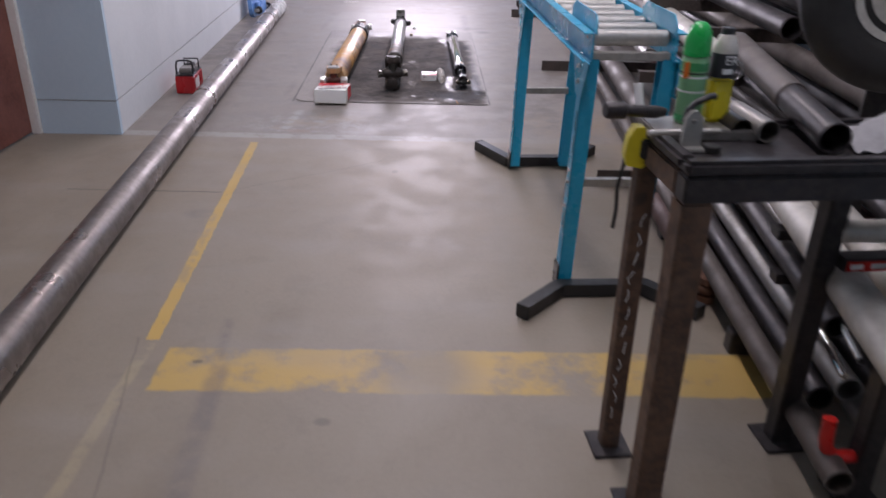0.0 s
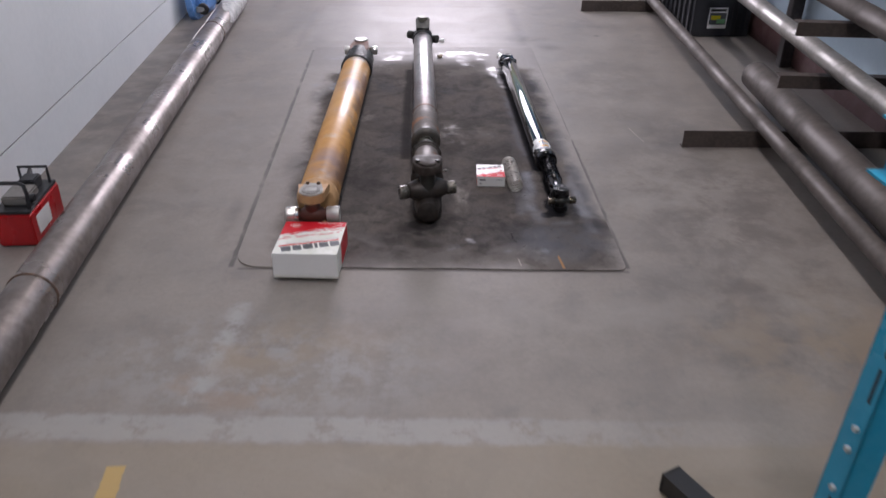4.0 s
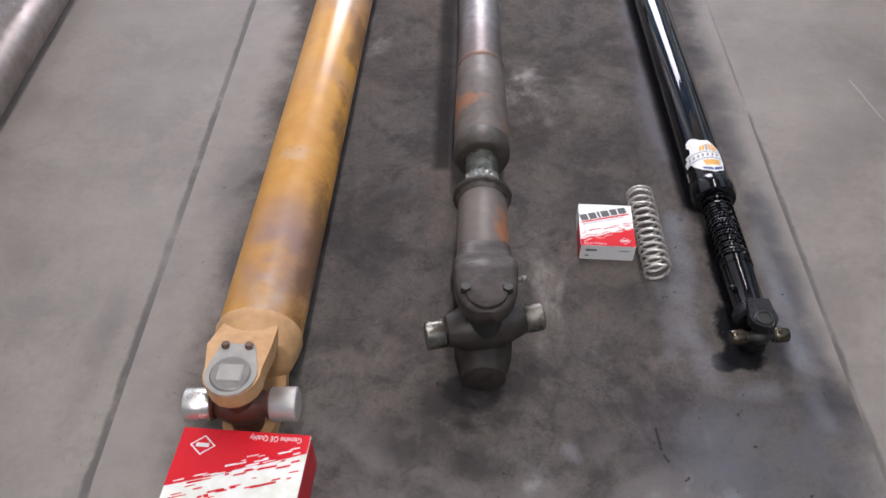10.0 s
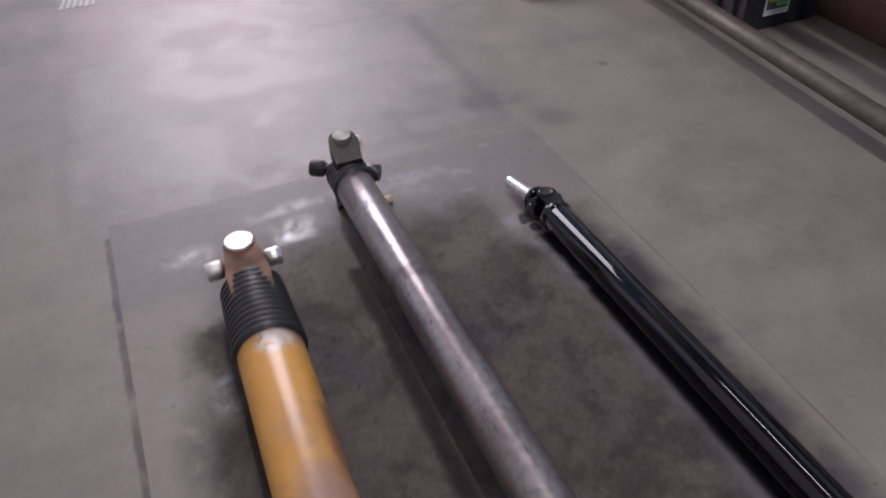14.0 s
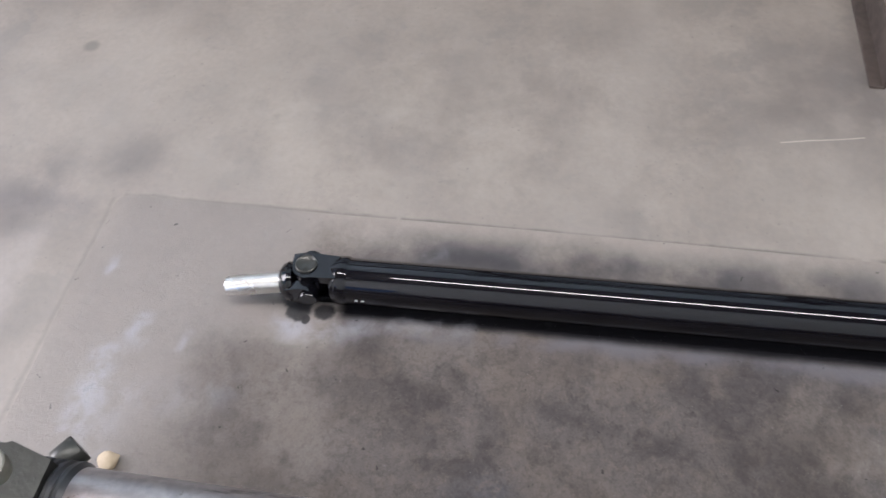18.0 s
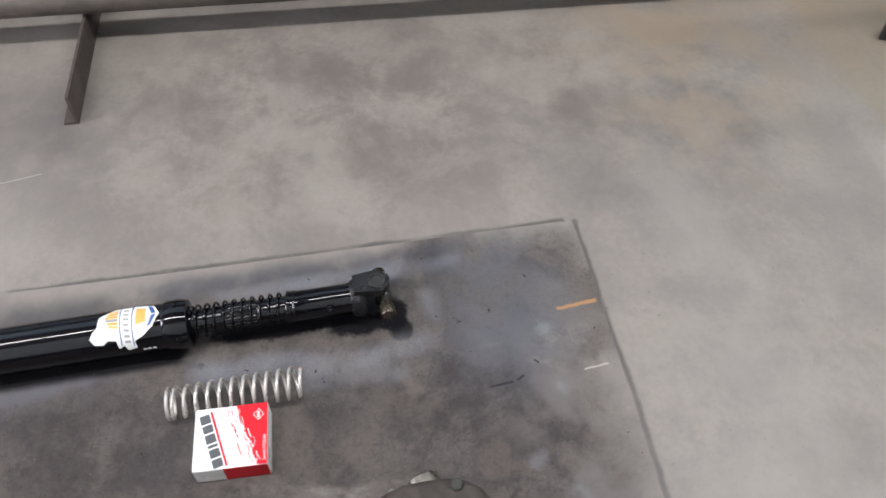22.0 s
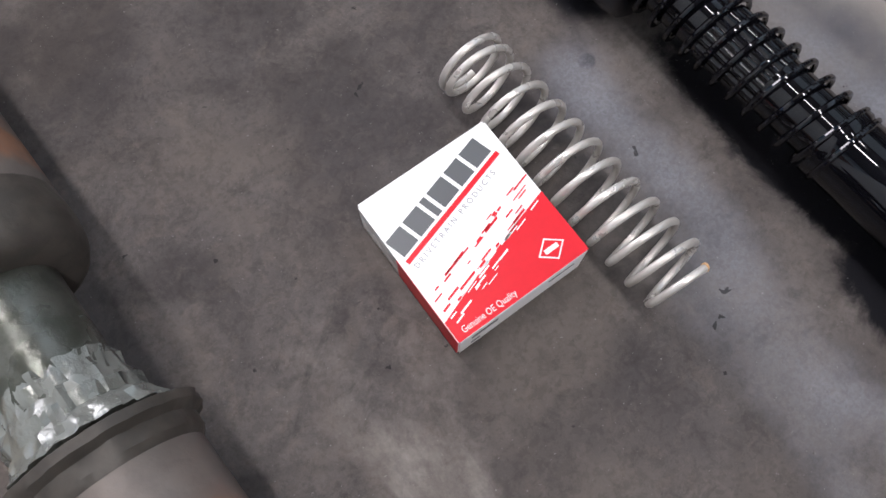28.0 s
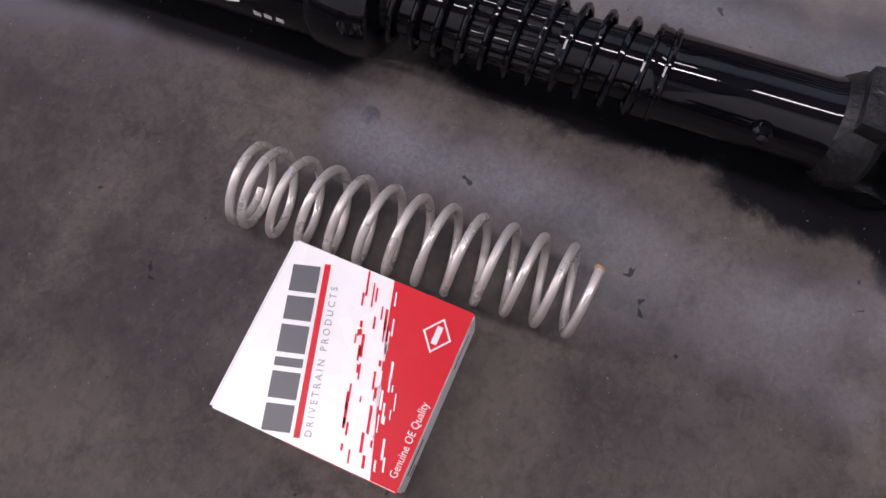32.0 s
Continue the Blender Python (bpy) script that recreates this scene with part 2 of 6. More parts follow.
# yellow cross band, worn through where most feet pass
gap = c.maths("SUBTRACT", 1.0, c.maths("MULTIPLY", c.spot(-0.03, 1.84, 0.2, 0.3, 0.75), 0.85))
wear = c.maths("MULTIPLY", gap, c.noise(4.2, 7, 0.68, lo=0.34, hi=0.54))
c.mix(c.maths("MULTIPLY", c.rect((-0.775, 1.838), (1.2, 1.845), 0.222, 0.012, 0.014, 16), wear), (0.54, 0.35, 0.07), 0.78)
for p, q, w, k in (((-0.645, 2.12), (-0.605, 1.86), 0.055, 0.6), ((-0.605, 1.88), (-0.552, 1.1), 0.085, 0.42)):
    c.mix(c.maths("MULTIPLY", c.rect(p, q, w, 0.03, 0.015, 8), c.noise(7, 6, 0.66, lo=0.3, hi=0.55)), (0.12, 0.104, 0.112), k)
c.mix(c.spot(-0.282, 1.61, 0.03, 0.022, 0.6), (0.1, 0.09, 0.08), 0.5)
c.mix(c.spot(-0.67, 1.872, 0.02, 0.012, 0.5), (0.07, 0.06, 0.04), 0.7)
c.mix(c.maths("MULTIPLY", c.spot(-0.96, 2.93, 0.09, 0.07, 0.8), c.noise(9, 5, lo=0.3)), (0.14, 0.125, 0.115), 0.6)
c.mix(c.spot(-0.2, 3.46, 0.02, 0.03, 0.6), (0.1, 0.085, 0.07), 0.6)
c.mix(c.spot(0.681, 7.307, 0.025, 0.025, 0.6), (0.09, 0.085, 0.08), 0.6)
c.mix(c.rect((-1.6, 3.173), (-0.93, 3.167), 0.013, 0.005, 0.006, 12), (0.05, 0.045, 0.04), 0.85)
c.mix(c.rect((-0.93, 3.167), (0.4, 3.15), 0.008, 0.004, 0.006, 12), (0.1, 0.09, 0.08), 0.15)
c.mix(c.rect((-0.88, 2.0), (-0.6, 0.6), 0.016, 0.008, 0.01, 8), (0.1, 0.09, 0.08), 0.35)
c.mix(c.rect((-0.88, 3.2), (-0.25, 3.62), 0.005, 0.002, 0.03, 6), (0.08, 0.07, 0.06), 0.6)
c.mix(c.rect((0.583, 5.665), (0.553, 5.82), 0.004, 0.002, 0.004, 20), (0.55, 0.5, 0.42), 0.7)
# dirt gathered along the sheet's edges
for p, q, w, k in (((0.304, 4.66), (0.272, 6.5), 0.022, 0.9), ((0.274, 6.5), (0.266, 7.04), 0.016, 0.55), ((-0.879, 4.66), (-0.94, 6.97), 0.024, 0.9), ((-0.86, 4.657), (0.31, 4.645), 0.018, 0.8), ((-0.94, 7.014), (0.262, 7.054), 0.016, 0.35)):
    c.mix(c.maths("MULTIPLY", c.rect(p, q, w, 0.008, 0.009, 11), c.noise(6, 7, 0.7, lo=0.26, hi=0.52)), (0.07, 0.062, 0.057), k)
# brown and pale patches
for x, y, rx, ry, k in ((-0.6, 4.3, 0.3, 0.2, 0.5), (0.6, 4.3, 0.4, 0.3, 0.5), (-0.2, 3.4, 0.6, 0.4, 0.35), (0.3, 2.9, 0.5, 0.5, 0.3), (-1.3, 3.4, 0.4, 0.5, 0.5), (-0.6, 1.0, 0.8, 0.6, 0.4), (0.9, 4.2, 0.5, 0.5, 0.7), (-0.75, 4.25, 0.25, 0.14, 0.7)):
    c.mix(c.maths("MULTIPLY", c.spot(x, y, rx, ry, 0.9), c.noise(4, 7, 0.66, lo=0.42, hi=0.58)), (0.27, 0.215, 0.155), k)
for x, y, rx, ry, k in ((0.5, 6.6, 0.35, 0.7, 0.5), (0.55, 5.2, 0.3, 0.5, 0.45), (0.75, 4.6, 0.4, 0.4, 0.4), (0.1, 4.4, 0.4, 0.2, 0.4)):
    c.mix(c.maths("MULTIPLY", c.spot(x, y, rx, ry, 0.9), c.noise(6, 6, 0.6, lo=0.42, hi=0.7)), (0.31, 0.282, 0.246), k)
# soft dust streaks
c.mix(c.noise(2.2, 5, 0.5, stretch=(0.6, 1.6, 1), lo=0.45, hi=0.75), (0.3, 0.275, 0.25), 0.3)
c.set_rough(mid, 0.48, 0.58).bump(fine, 0.12, 0.001).bump(mid, 0.1, 0.003)
M["floor"] = c.m
M["joint"] = worn("dark_joint_filler", (0.12, 0.11, 0.1), 0.8).m
M["joint_pale"] = worn("pale_joint_filler", (0.36, 0.39, 0.41), 0.8).m

# the sheet under the shafts: as pale as the concrete at its borders, soiled dark round the shafts
s = Mat("stained_sheet", (0.235, 0.21, 0.187), 0.75, 0, 0.1)
a, b2, f2 = s.noise(4.5, 6, 0.6), s.noise(22, 7, 0.65), s.noise(260, 5, 0.7)
s.mix(s.noise(2.4, 4, 0.6), (0.225, 0.2, 0.178), 0.55).mix(b2, (0.29, 0.26, 0.232), 0.35)
s.mix(s.rect((-0.33, 6.6), (-0.33, 7.1), 1.4, 0.12, 0.02, 5), (0.165, 0.15, 0.142), 0.6)
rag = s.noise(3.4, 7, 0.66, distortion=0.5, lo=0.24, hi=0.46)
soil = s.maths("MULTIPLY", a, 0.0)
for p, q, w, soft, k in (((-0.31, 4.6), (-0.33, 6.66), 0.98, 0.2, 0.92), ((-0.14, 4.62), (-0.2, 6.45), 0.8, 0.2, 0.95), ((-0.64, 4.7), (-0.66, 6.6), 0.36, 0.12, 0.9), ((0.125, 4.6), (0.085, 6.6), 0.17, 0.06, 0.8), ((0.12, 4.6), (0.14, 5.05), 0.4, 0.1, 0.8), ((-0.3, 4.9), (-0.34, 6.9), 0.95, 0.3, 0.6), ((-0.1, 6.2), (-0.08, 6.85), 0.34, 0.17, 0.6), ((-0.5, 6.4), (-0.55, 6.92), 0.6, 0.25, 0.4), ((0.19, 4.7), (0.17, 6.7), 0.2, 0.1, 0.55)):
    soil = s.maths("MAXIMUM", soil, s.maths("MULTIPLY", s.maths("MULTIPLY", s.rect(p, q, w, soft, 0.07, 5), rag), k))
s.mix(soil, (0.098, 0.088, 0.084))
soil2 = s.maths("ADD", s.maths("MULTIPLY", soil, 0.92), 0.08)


def stain(mask, colour, amount):
    s.mix(s.maths("MULTIPLY", mask, soil2), colour, amount)


# paler brown and bluish clouds in the soil
stain(s.noise(2.7, 6, 0.62, distortion=0.4, lo=0.5, hi=0.66), (0.136, 0.121, 0.107), 0.7)
stain(s.noise(8.5, 7, 0.66, distortion=0.6, lo=0.5, hi=0.66), (0.139, 0.122, 0.109), 0.5)
stain(s.noise(3.1, 6, 0.6, stretch=(1, 0.7, 1), lo=0.54, hi=0.68), (0.071, 0.073, 0.083), 0.75)
# dark veins and pits
stain(s.noise(10, 8, 0.72, distortion=0.9, lo=0.53, hi=0.7), (0.038, 0.034, 0.034), 0.6)
stain(s.noise(5.5, 9, 0.75, distortion=1.4, lo=0.56, hi=0.66), (0.034, 0.030, 0.030), 0.32)
stain(s.noise(34, 8, 0.72, distortion=0.5, lo=0.55, hi=0.68), (0.028, 0.026, 0.026), 0.42)
stain(s.noise(17, 7, 0.7, distortion=1.0, lo=0.53, hi=0.66), (0.040, 0.037, 0.037), 0.32)
stain(s.noise(55, 7, 0.7, distortion=0.4, lo=0.52, hi=0.64), (0.160, 0.136, 0.117), 0.4)
stain(f2, (0.040, 0.035, 0.034), 0.14)
f3 = s.noise(800, 4, 0.7, lo=0.42, hi=0.58)
stain(f3, (0.024, 0.022, 0.021), 0.12)
# soft clouds a hand wide, dark smears and brown dust between them
stain(s.noise(6.5, 3, 0.5, distortion=0.5, lo=0.47, hi=0.66), (0.044, 0.040, 0.041), 0.62)
stain(s.noise(11, 3, 0.5, distortion=0.8, lo=0.5, hi=0.68), (0.040, 0.036, 0.036), 0.5)
stain(s.noise(5, 4, 0.55, distortion=0.6, stretch=(1, 0.8, 1), lo=0.5, hi=0.7), (0.133, 0.113, 0.097), 0.6)
stain(s.noise(16, 4, 0.55, distortion=0.7, lo=0.54, hi=0.7), (0.136, 0.116, 0.101), 0.4)
# grit: dark pits and pale specks
stain(s.noise(130, 5, 0.7, distortion=0.3, lo=0.48, hi=0.6), (0.026, 0.023, 0.022), 0.2)
stain(s.noise(95, 5, 0.7, distortion=0.5, lo=0.54, hi=0.66), (0.17, 0.145, 0.13), 0.16)
stain(s.noise(40, 7, 0.72, distortion=0.8, lo=0.52, hi=0.64), (0.034, 0.03, 0.03), 0.26)
# paler trodden dust along the near border
s.mix(s.maths("MULTIPLY", s.rect((-0.32, 4.62), (-0.3, 4.9), 0.95, 0.12, 0.05, 5), s.noise(7, 4, 0.55, distortion=0.5, lo=0.4, hi=0.64)), (0.17, 0.155, 0.148), 0.75)
# oil under the bare shaft, darker patches elsewhere
drip = s.noise(12, 6, 0.62, lo=0.3, hi=0.52)
for x, y, rx, ry, k in ((-0.335, 4.9, 0.12, 0.085, 0.85), (-0.415, 4.83, 0.06, 0.055, 0.6), (-0.305, 4.805, 0.07, 0.05, 0.6), (-0.37, 4.845, 0.05, 0.04, 0.45), (-0.225, 4.945, 0.06, 0.05, 0.4), (-0.8, 6.2, 0.09, 0.2, 0.55), (-0.79, 5.4, 0.1, 0.2, 0.4), (-0.53, 5.3, 0.1, 0.35, 0.45), (-0.22, 5.6, 0.12, 0.16, 0.6), (-0.04, 5.52, 0.17, 0.2, 0.45), (-0.13, 5.86, 0.14, 0.12, 0.5)):
    s.mix(s.maths("MULTIPLY", s.spot(x, y, rx, ry, 0.8), drip), (0.034, 0.03, 0.029), k)
# cast shade left of the bare and orange tubes, painted as dark strips
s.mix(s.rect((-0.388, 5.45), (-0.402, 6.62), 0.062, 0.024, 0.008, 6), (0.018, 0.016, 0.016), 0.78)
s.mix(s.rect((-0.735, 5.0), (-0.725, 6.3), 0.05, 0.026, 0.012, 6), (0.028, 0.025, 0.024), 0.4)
# grey-blue mist of dry overspray both sides of the black shaft
cloud = s.noise(8, 5, 0.55, lo=0.28, hi=0.6)
grit = s.noise(330, 4, 0.75, lo=0.42, hi=0.6)
gritty = s.maths("ADD", s.maths("MULTIPLY", grit, 0.5), 0.5)
for p, q, w, soft, k, c2 in (((0.1, 6.6), (0.13, 5.4), 0.24, 0.11, 0.5, (0.1, 0.1, 0.115)), ((0.2, 6.5), (0.235, 5.0), 0.13, 0.06, 0.75, (0.06, 0.058, 0.062)), ((0.2, 6.45), (0.215, 5.9), 0.06, 0.03, 0.6, (0.045, 0.045, 0.05)), ((0.2, 5.15), (0.24, 4.85), 0.16, 0.08, 0.9, (0.03, 0.03, 0.034)), ((0.08, 5.0), (0.12, 4.86), 0.2, 0.09, 0.7, (0.04, 0.04, 0.046)), ((0.042, 6.55), (0.078, 5.5), 0.05, 0.025, 0.6, (0.13, 0.132, 0.15)),
                             ((0.12, 4.66), (0.15, 5.0), 0.44, 0.16, 0.75, (0.11, 0.115, 0.132)), ((0.25, 4.9), (0.235, 5.5), 0.1, 0.05, 0.7, (0.06, 0.06, 0.07))):
    s.mix(s.maths("MULTIPLY", s.rect(p, q, w, soft, 0.03, 6), cloud), c2, k)
# black paint in torn blots under the slip joint and yokes
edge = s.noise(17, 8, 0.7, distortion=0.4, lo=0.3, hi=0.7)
# narrow strip under the tube: black paint and contact shade painted together
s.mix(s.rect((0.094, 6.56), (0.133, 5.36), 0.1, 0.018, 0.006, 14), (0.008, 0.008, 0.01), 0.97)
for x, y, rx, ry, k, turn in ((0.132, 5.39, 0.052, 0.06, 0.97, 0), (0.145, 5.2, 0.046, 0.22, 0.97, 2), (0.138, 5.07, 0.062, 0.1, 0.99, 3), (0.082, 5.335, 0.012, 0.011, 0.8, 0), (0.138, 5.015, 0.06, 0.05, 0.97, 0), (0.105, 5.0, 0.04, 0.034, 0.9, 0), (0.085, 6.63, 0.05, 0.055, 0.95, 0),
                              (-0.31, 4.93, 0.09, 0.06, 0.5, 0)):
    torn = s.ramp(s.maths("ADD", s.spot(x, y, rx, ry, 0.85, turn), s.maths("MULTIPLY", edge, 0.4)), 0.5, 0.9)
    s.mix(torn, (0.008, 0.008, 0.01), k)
s.rough = s.ramp(soil, 0.0, 0.7, 0.54, 0.82)
s.link(s.rough, s.b.inputs["Roughness"])
s.link(s.ramp(soil, 0.0, 0.6, 0.55, 0.06), s.b.inputs["Specular IOR Level"])
# pale overspray: dry haze where it settled thin, a wet film that shines at a low angle where it lies thick
shine = s.maths("MULTIPLY", a, 0.0)
speckle = s.ramp(s.noise(240, 4, 0.7, lo=0.3, hi=0.7), 0.35, 0.75)
frost = s.noise(20, 6, 0.6, distortion=0.4, lo=0.34, hi=0.66)
veil = s.maths("MULTIPLY", s.maths("ADD", s.maths("MULTIPLY", cloud, 0.75), 0.25), s.maths("ADD", s.maths("MULTIPLY", grit, 0.3), 0.7))
for p, q, w, soft, k in (((0.072, 5.37), (0.055, 5.02), 0.075, 0.034, 1.0), ((0.055, 5.06), (0.09, 4.93), 0.07, 0.034, 0.9), ((0.1, 4.93), (0.2, 4.95), 0.05, 0.024, 0.8), ((0.215, 5.33), (0.235, 4.96), 0.055, 0.026, 0.9), ((0.03, 5.2), (0.02, 4.98), 0.06, 0.03, 0.5),
                         ((0.225, 4.98), (0.25, 4.86), 0.05, 0.024, 0.5), ((0.0, 4.74), (0.2, 4.72), 0.1, 0.05, 0.25)):
    fr = s.maths("MULTIPLY", s.rect(p, q, w, soft, 0.022, 9), veil)
    s.mix(fr, (0.22, 0.222, 0.246), k * 0.62)
    s.gloss(s.maths("MULTIPLY", fr, k * 0.6), 0.25)
    shine = s.maths("MAXIMUM", shine, s.maths("MULTIPLY", s.maths("MULTIPLY", fr, speckle), k))
for p, q, w, soft, k in (((-0.26, 6.91), (-0.03, 6.92), 0.085, 0.042, 1.1), ((-0.3, 6.86), (-0.1, 6.88), 0.12, 0.06, 0.4), ((-0.05, 6.9), (0.03, 6.87), 0.05, 0.024, 0.9), ((-0.08, 6.92), (-0.02, 6.84), 0.05, 0.025, 0.5), ((0.07, 6.98), (0.13, 6.985), 0.03, 0.014, 0.8), ((-0.06, 6.8), (0.0, 6.79), 0.03, 0.014, 0.6), ((-0.57, 6.79), (-0.42, 6.83), 0.13, 0.06, 0.9), ((-0.88, 6.82), (-0.68, 6.8), 0.12, 0.06, 0.55), ((-0.62, 6.9), (-0.3, 6.93), 0.07, 0.034, 0.3),
                         ((0.03, 6.68), (0.025, 6.53), 0.085, 0.042, 0.9), ((0.04, 6.54), (0.06, 6.32), 0.05, 0.025, 0.45), ((-0.755, 6.4), (-0.74, 6.25), 0.085, 0.04, 1.1), ((-0.88, 6.38), (-0.82, 6.33), 0.07, 0.034, 0.4), ((0.19, 6.45), (0.205, 6.39), 0.04, 0.018, 0.5), ((-0.15, 6.93), (-0.1, 6.65), 0.1, 0.05, 0.3),
                         ((-0.23, 4.8), (-0.2, 4.76), 0.06, 0.026, 0.6), ((-0.17, 4.85), (-0.15, 4.8), 0.04, 0.018, 0.4), ((-0.06, 4.78), (-0.03, 4.75), 0.06, 0.026, 0.5), ((0.05, 4.77), (0.09, 4.75), 0.05, 0.022, 0.5), ((-0.56, 4.82), (-0.54, 4.75), 0.05, 0.024, 0.35),
                         ((0.01, 6.66), (0.03, 6.5), 0.07, 0.034, 0.45)):
    fr = s.maths("MULTIPLY", s.rect(p, q, w, soft, 0.02, 12), frost)
    s.mix(fr, (0.31, 0.314, 0.345), min(1.0, k * 0.6))
    s.gloss(s.maths("MULTIPLY", fr, k * 0.9), 0.22)
    shine = s.maths("MAXIMUM", shine, s.maths("MULTIPLY", fr, k * 0.85))
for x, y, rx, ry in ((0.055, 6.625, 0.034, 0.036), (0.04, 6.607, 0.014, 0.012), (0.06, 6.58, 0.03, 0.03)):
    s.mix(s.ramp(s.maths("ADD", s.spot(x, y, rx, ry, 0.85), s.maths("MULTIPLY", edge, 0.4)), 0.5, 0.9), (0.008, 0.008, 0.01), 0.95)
# scratches, pale bits, an old arc of a marker
s.mix(s.rect((0.105, 4.733), (0.113, 4.655), 0.012, 0.005, 0.006, 40), (0.42, 0.23, 0.1), 0.8)
s.mix(s.rect((-0.019, 4.716), (-0.014, 4.672), 0.005, 0.002, 0.004, 40), (0.5, 0.45, 0.4), 0.6)
s.mix(s.rect((-0.028, 4.875), (-0.024, 4.835), 0.007, 0.003, 0.006, 30), (0.02, 0.02, 0.022), 0.8)
s.mix(s.rect((-0.024, 4.83), (-0.015, 4.815), 0.006, 0.002, 0.005, 30), (0.02, 0.02, 0.022), 0.7)
s.mix(s.noise(420, 3, lo=0.7, hi=0.76), (0.3, 0.29, 0.28), 0.5)
s.mix(s.noise(70, 3, 0.5, distortion=0.6, lo=0.72, hi=0.75), (0.02, 0.02, 0.02), 0.8)
s.bump(b2, 0.2, 0.002).bump(f2, 0.25, 0.0012)
# wet film of overspray lies smooth over the grit
s.link(shine, s.b.inputs["Coat Weight"])
s.b.inputs["Coat Roughness"].default_value = 0.18
s.b.inputs["Coat IOR"].default_value = 1.7
M["sheet"] = s.m

M["wall_blue"] = worn("pale_blue_wall_paint", (0.5, 0.63, 0.73), 0.7, dark=(0.44, 0.56, 0.66), light=(0.57, 0.69, 0.78), grain=40, blotch=2, bump=0.08, amount=0.4).m
M["wall_grey"] = worn("pale_grey_wall_paint", (0.66, 0.68, 0.69), 0.6, dark=(0.57, 0.6, 0.61), light=(0.72, 0.735, 0.74), grain=40, blotch=1.6, bump=0.08, amount=0.4).m
M["wall_cream"] = worn("cream_wall_paint", (0.62, 0.58, 0.48), 0.5, grain=40, blotch=2, bump=0.08, amount=0.25).m
M["white_paint"] = worn("white_gloss_paint", (0.78, 0.77, 0.74), 0.35, amount=0.25).m
M["red_brown"] = worn("red_brown_door_paint", (0.2, 0.07, 0.05), 0.5, dark=(0.1, 0.035, 0.028), amount=0.6, blotch=3).m
M["skirting"] = worn("dark_red_skirting", (0.1, 0.05, 0.05), 0.6).m
M["ceiling"] = worn("unseen_dark_ceiling", (0.16, 0.155, 0.15), 0.7).m
M["outside"] = worn("pale_pink_paving", (0.58, 0.47, 0.46), 0.7, blotch=1.5).m

M["steel_black"] = worn("mill_scale_steel", (0.036, 0.033, 0.036), 0.42, 0.3, dark=(0.02, 0.018, 0.02), light=(0.085, 0.072, 0.066), blotch=5, amount=0.6).m
M["steel_stock"] = worn("dull_brown_stock_pipe", (0.095, 0.08, 0.07), 0.56, 0.25, dark=(0.055, 0.046, 0.04), light=(0.15, 0.126, 0.11), blotch=4, grain=35, amount=0.6).m
M["steel_pipe"] = worn("brown_steel_pipe", (0.23, 0.2, 0.185), 0.36, 0.75, dark=(0.14, 0.115, 0.1), light=(0.34, 0.31, 0.29), blotch=4, grain=35, amount=0.6).m
M["steel_brown"] = worn("dull_dark_brown_angle_steel", (0.085, 0.068, 0.06), 0.6, 0.2, dark=(0.05, 0.042, 0.038), light=(0.14, 0.11, 0.095), blotch=7, amount=0.6, bump=0.2).m
M["paint_worn"] = worn("worn_white_floor_paint", (0.46, 0.44, 0.42), 0.6, dark=(0.26, 0.24, 0.22), blotch=22, amount=0.7, bump=0.1).m
M["film"] = worn("white_plastic_film", (0.9, 0.89, 0.88), 0.28, 0, dark=(0.6, 0.58, 0.56), blotch=25, amount=0.5, bump=0.3).m
M["tub_plastic"] = worn("blue_black_plastic", (0.03, 0.032, 0.038), 0.4, amount=0.4).m
M["steel_grey"] = worn("dull_grey_steel", (0.26, 0.25, 0.235), 0.45, 0.6, dark=(0.15, 0.14, 0.125), light=(0.36, 0.34, 0.32), blotch=5, amount=0.6).m
M["steel_rust"] = worn("rusty_brown_steel", (0.13, 0.085, 0.062), 0.65, 0.3, dark=(0.06, 0.045, 0.04), light=(0.24, 0.13, 0.075), blotch=7, amount=0.75, bump=0.3).m
M["steel_white"] = worn("whitish_painted_pipe", (0.55, 0.53, 0.48), 0.4, 0.1, dark=(0.35, 0.33, 0.3), blotch=8).m
M["zinc"] = worn("zinc_plate", (0.5, 0.49, 0.46), 0.42, 0.7, dark=(0.34, 0.33, 0.31), blotch=14, amount=0.5).m
M["chrome"] = worn("polished_steel", (0.72, 0.71, 0.69), 0.2, 1.0, amount=0.25, bump=0.03).m
M["bright_steel"] = worn("bright_machined_steel", (0.7, 0.69, 0.66), 0.35, 0.9, amount=0.3, bump=0.03).m
M["rack_blue"] = worn("blue_conveyor_enamel", (0.014, 0.36, 0.58), 0.34, 0, dark=(0.012, 0.3, 0.5), light=(0.06, 0.42, 0.62), grain=50, blotch=6, amount=0.5, bump=0.05).m
M["foot_black"] = worn("black_foot_enamel", (0.018, 0.018, 0.019), 0.4, amount=0.4).m
M["rubber"] = worn("black_rubber", (0.022, 0.021, 0.02), 0.6, amount=0.5).m
M["plastic_black"] = worn("black_plastic", (0.02, 0.021, 0.024), 0.4, amount=0.4).m
M["red_paint"] = worn("red_enamel", (0.42, 0.012, 0.016), 0.3, amount=0.4, bump=0.03).m
M["red_plastic"] = worn("red_plastic", (0.6, 0.02, 0.015), 0.35, amount=0.2, bump=0).m
M["creeper_blue"] = worn("blue_plastic", (0.13, 0.29, 0.62), 0.35, amount=0.3, bump=0.02, dark=(0.09, 0.22, 0.5), light=(0.22, 0.38, 0.7)).m
M["green_can"] = worn("green_can_print", (0.06, 0.34, 0.12), 0.35, amount=0.35, bump=0).m
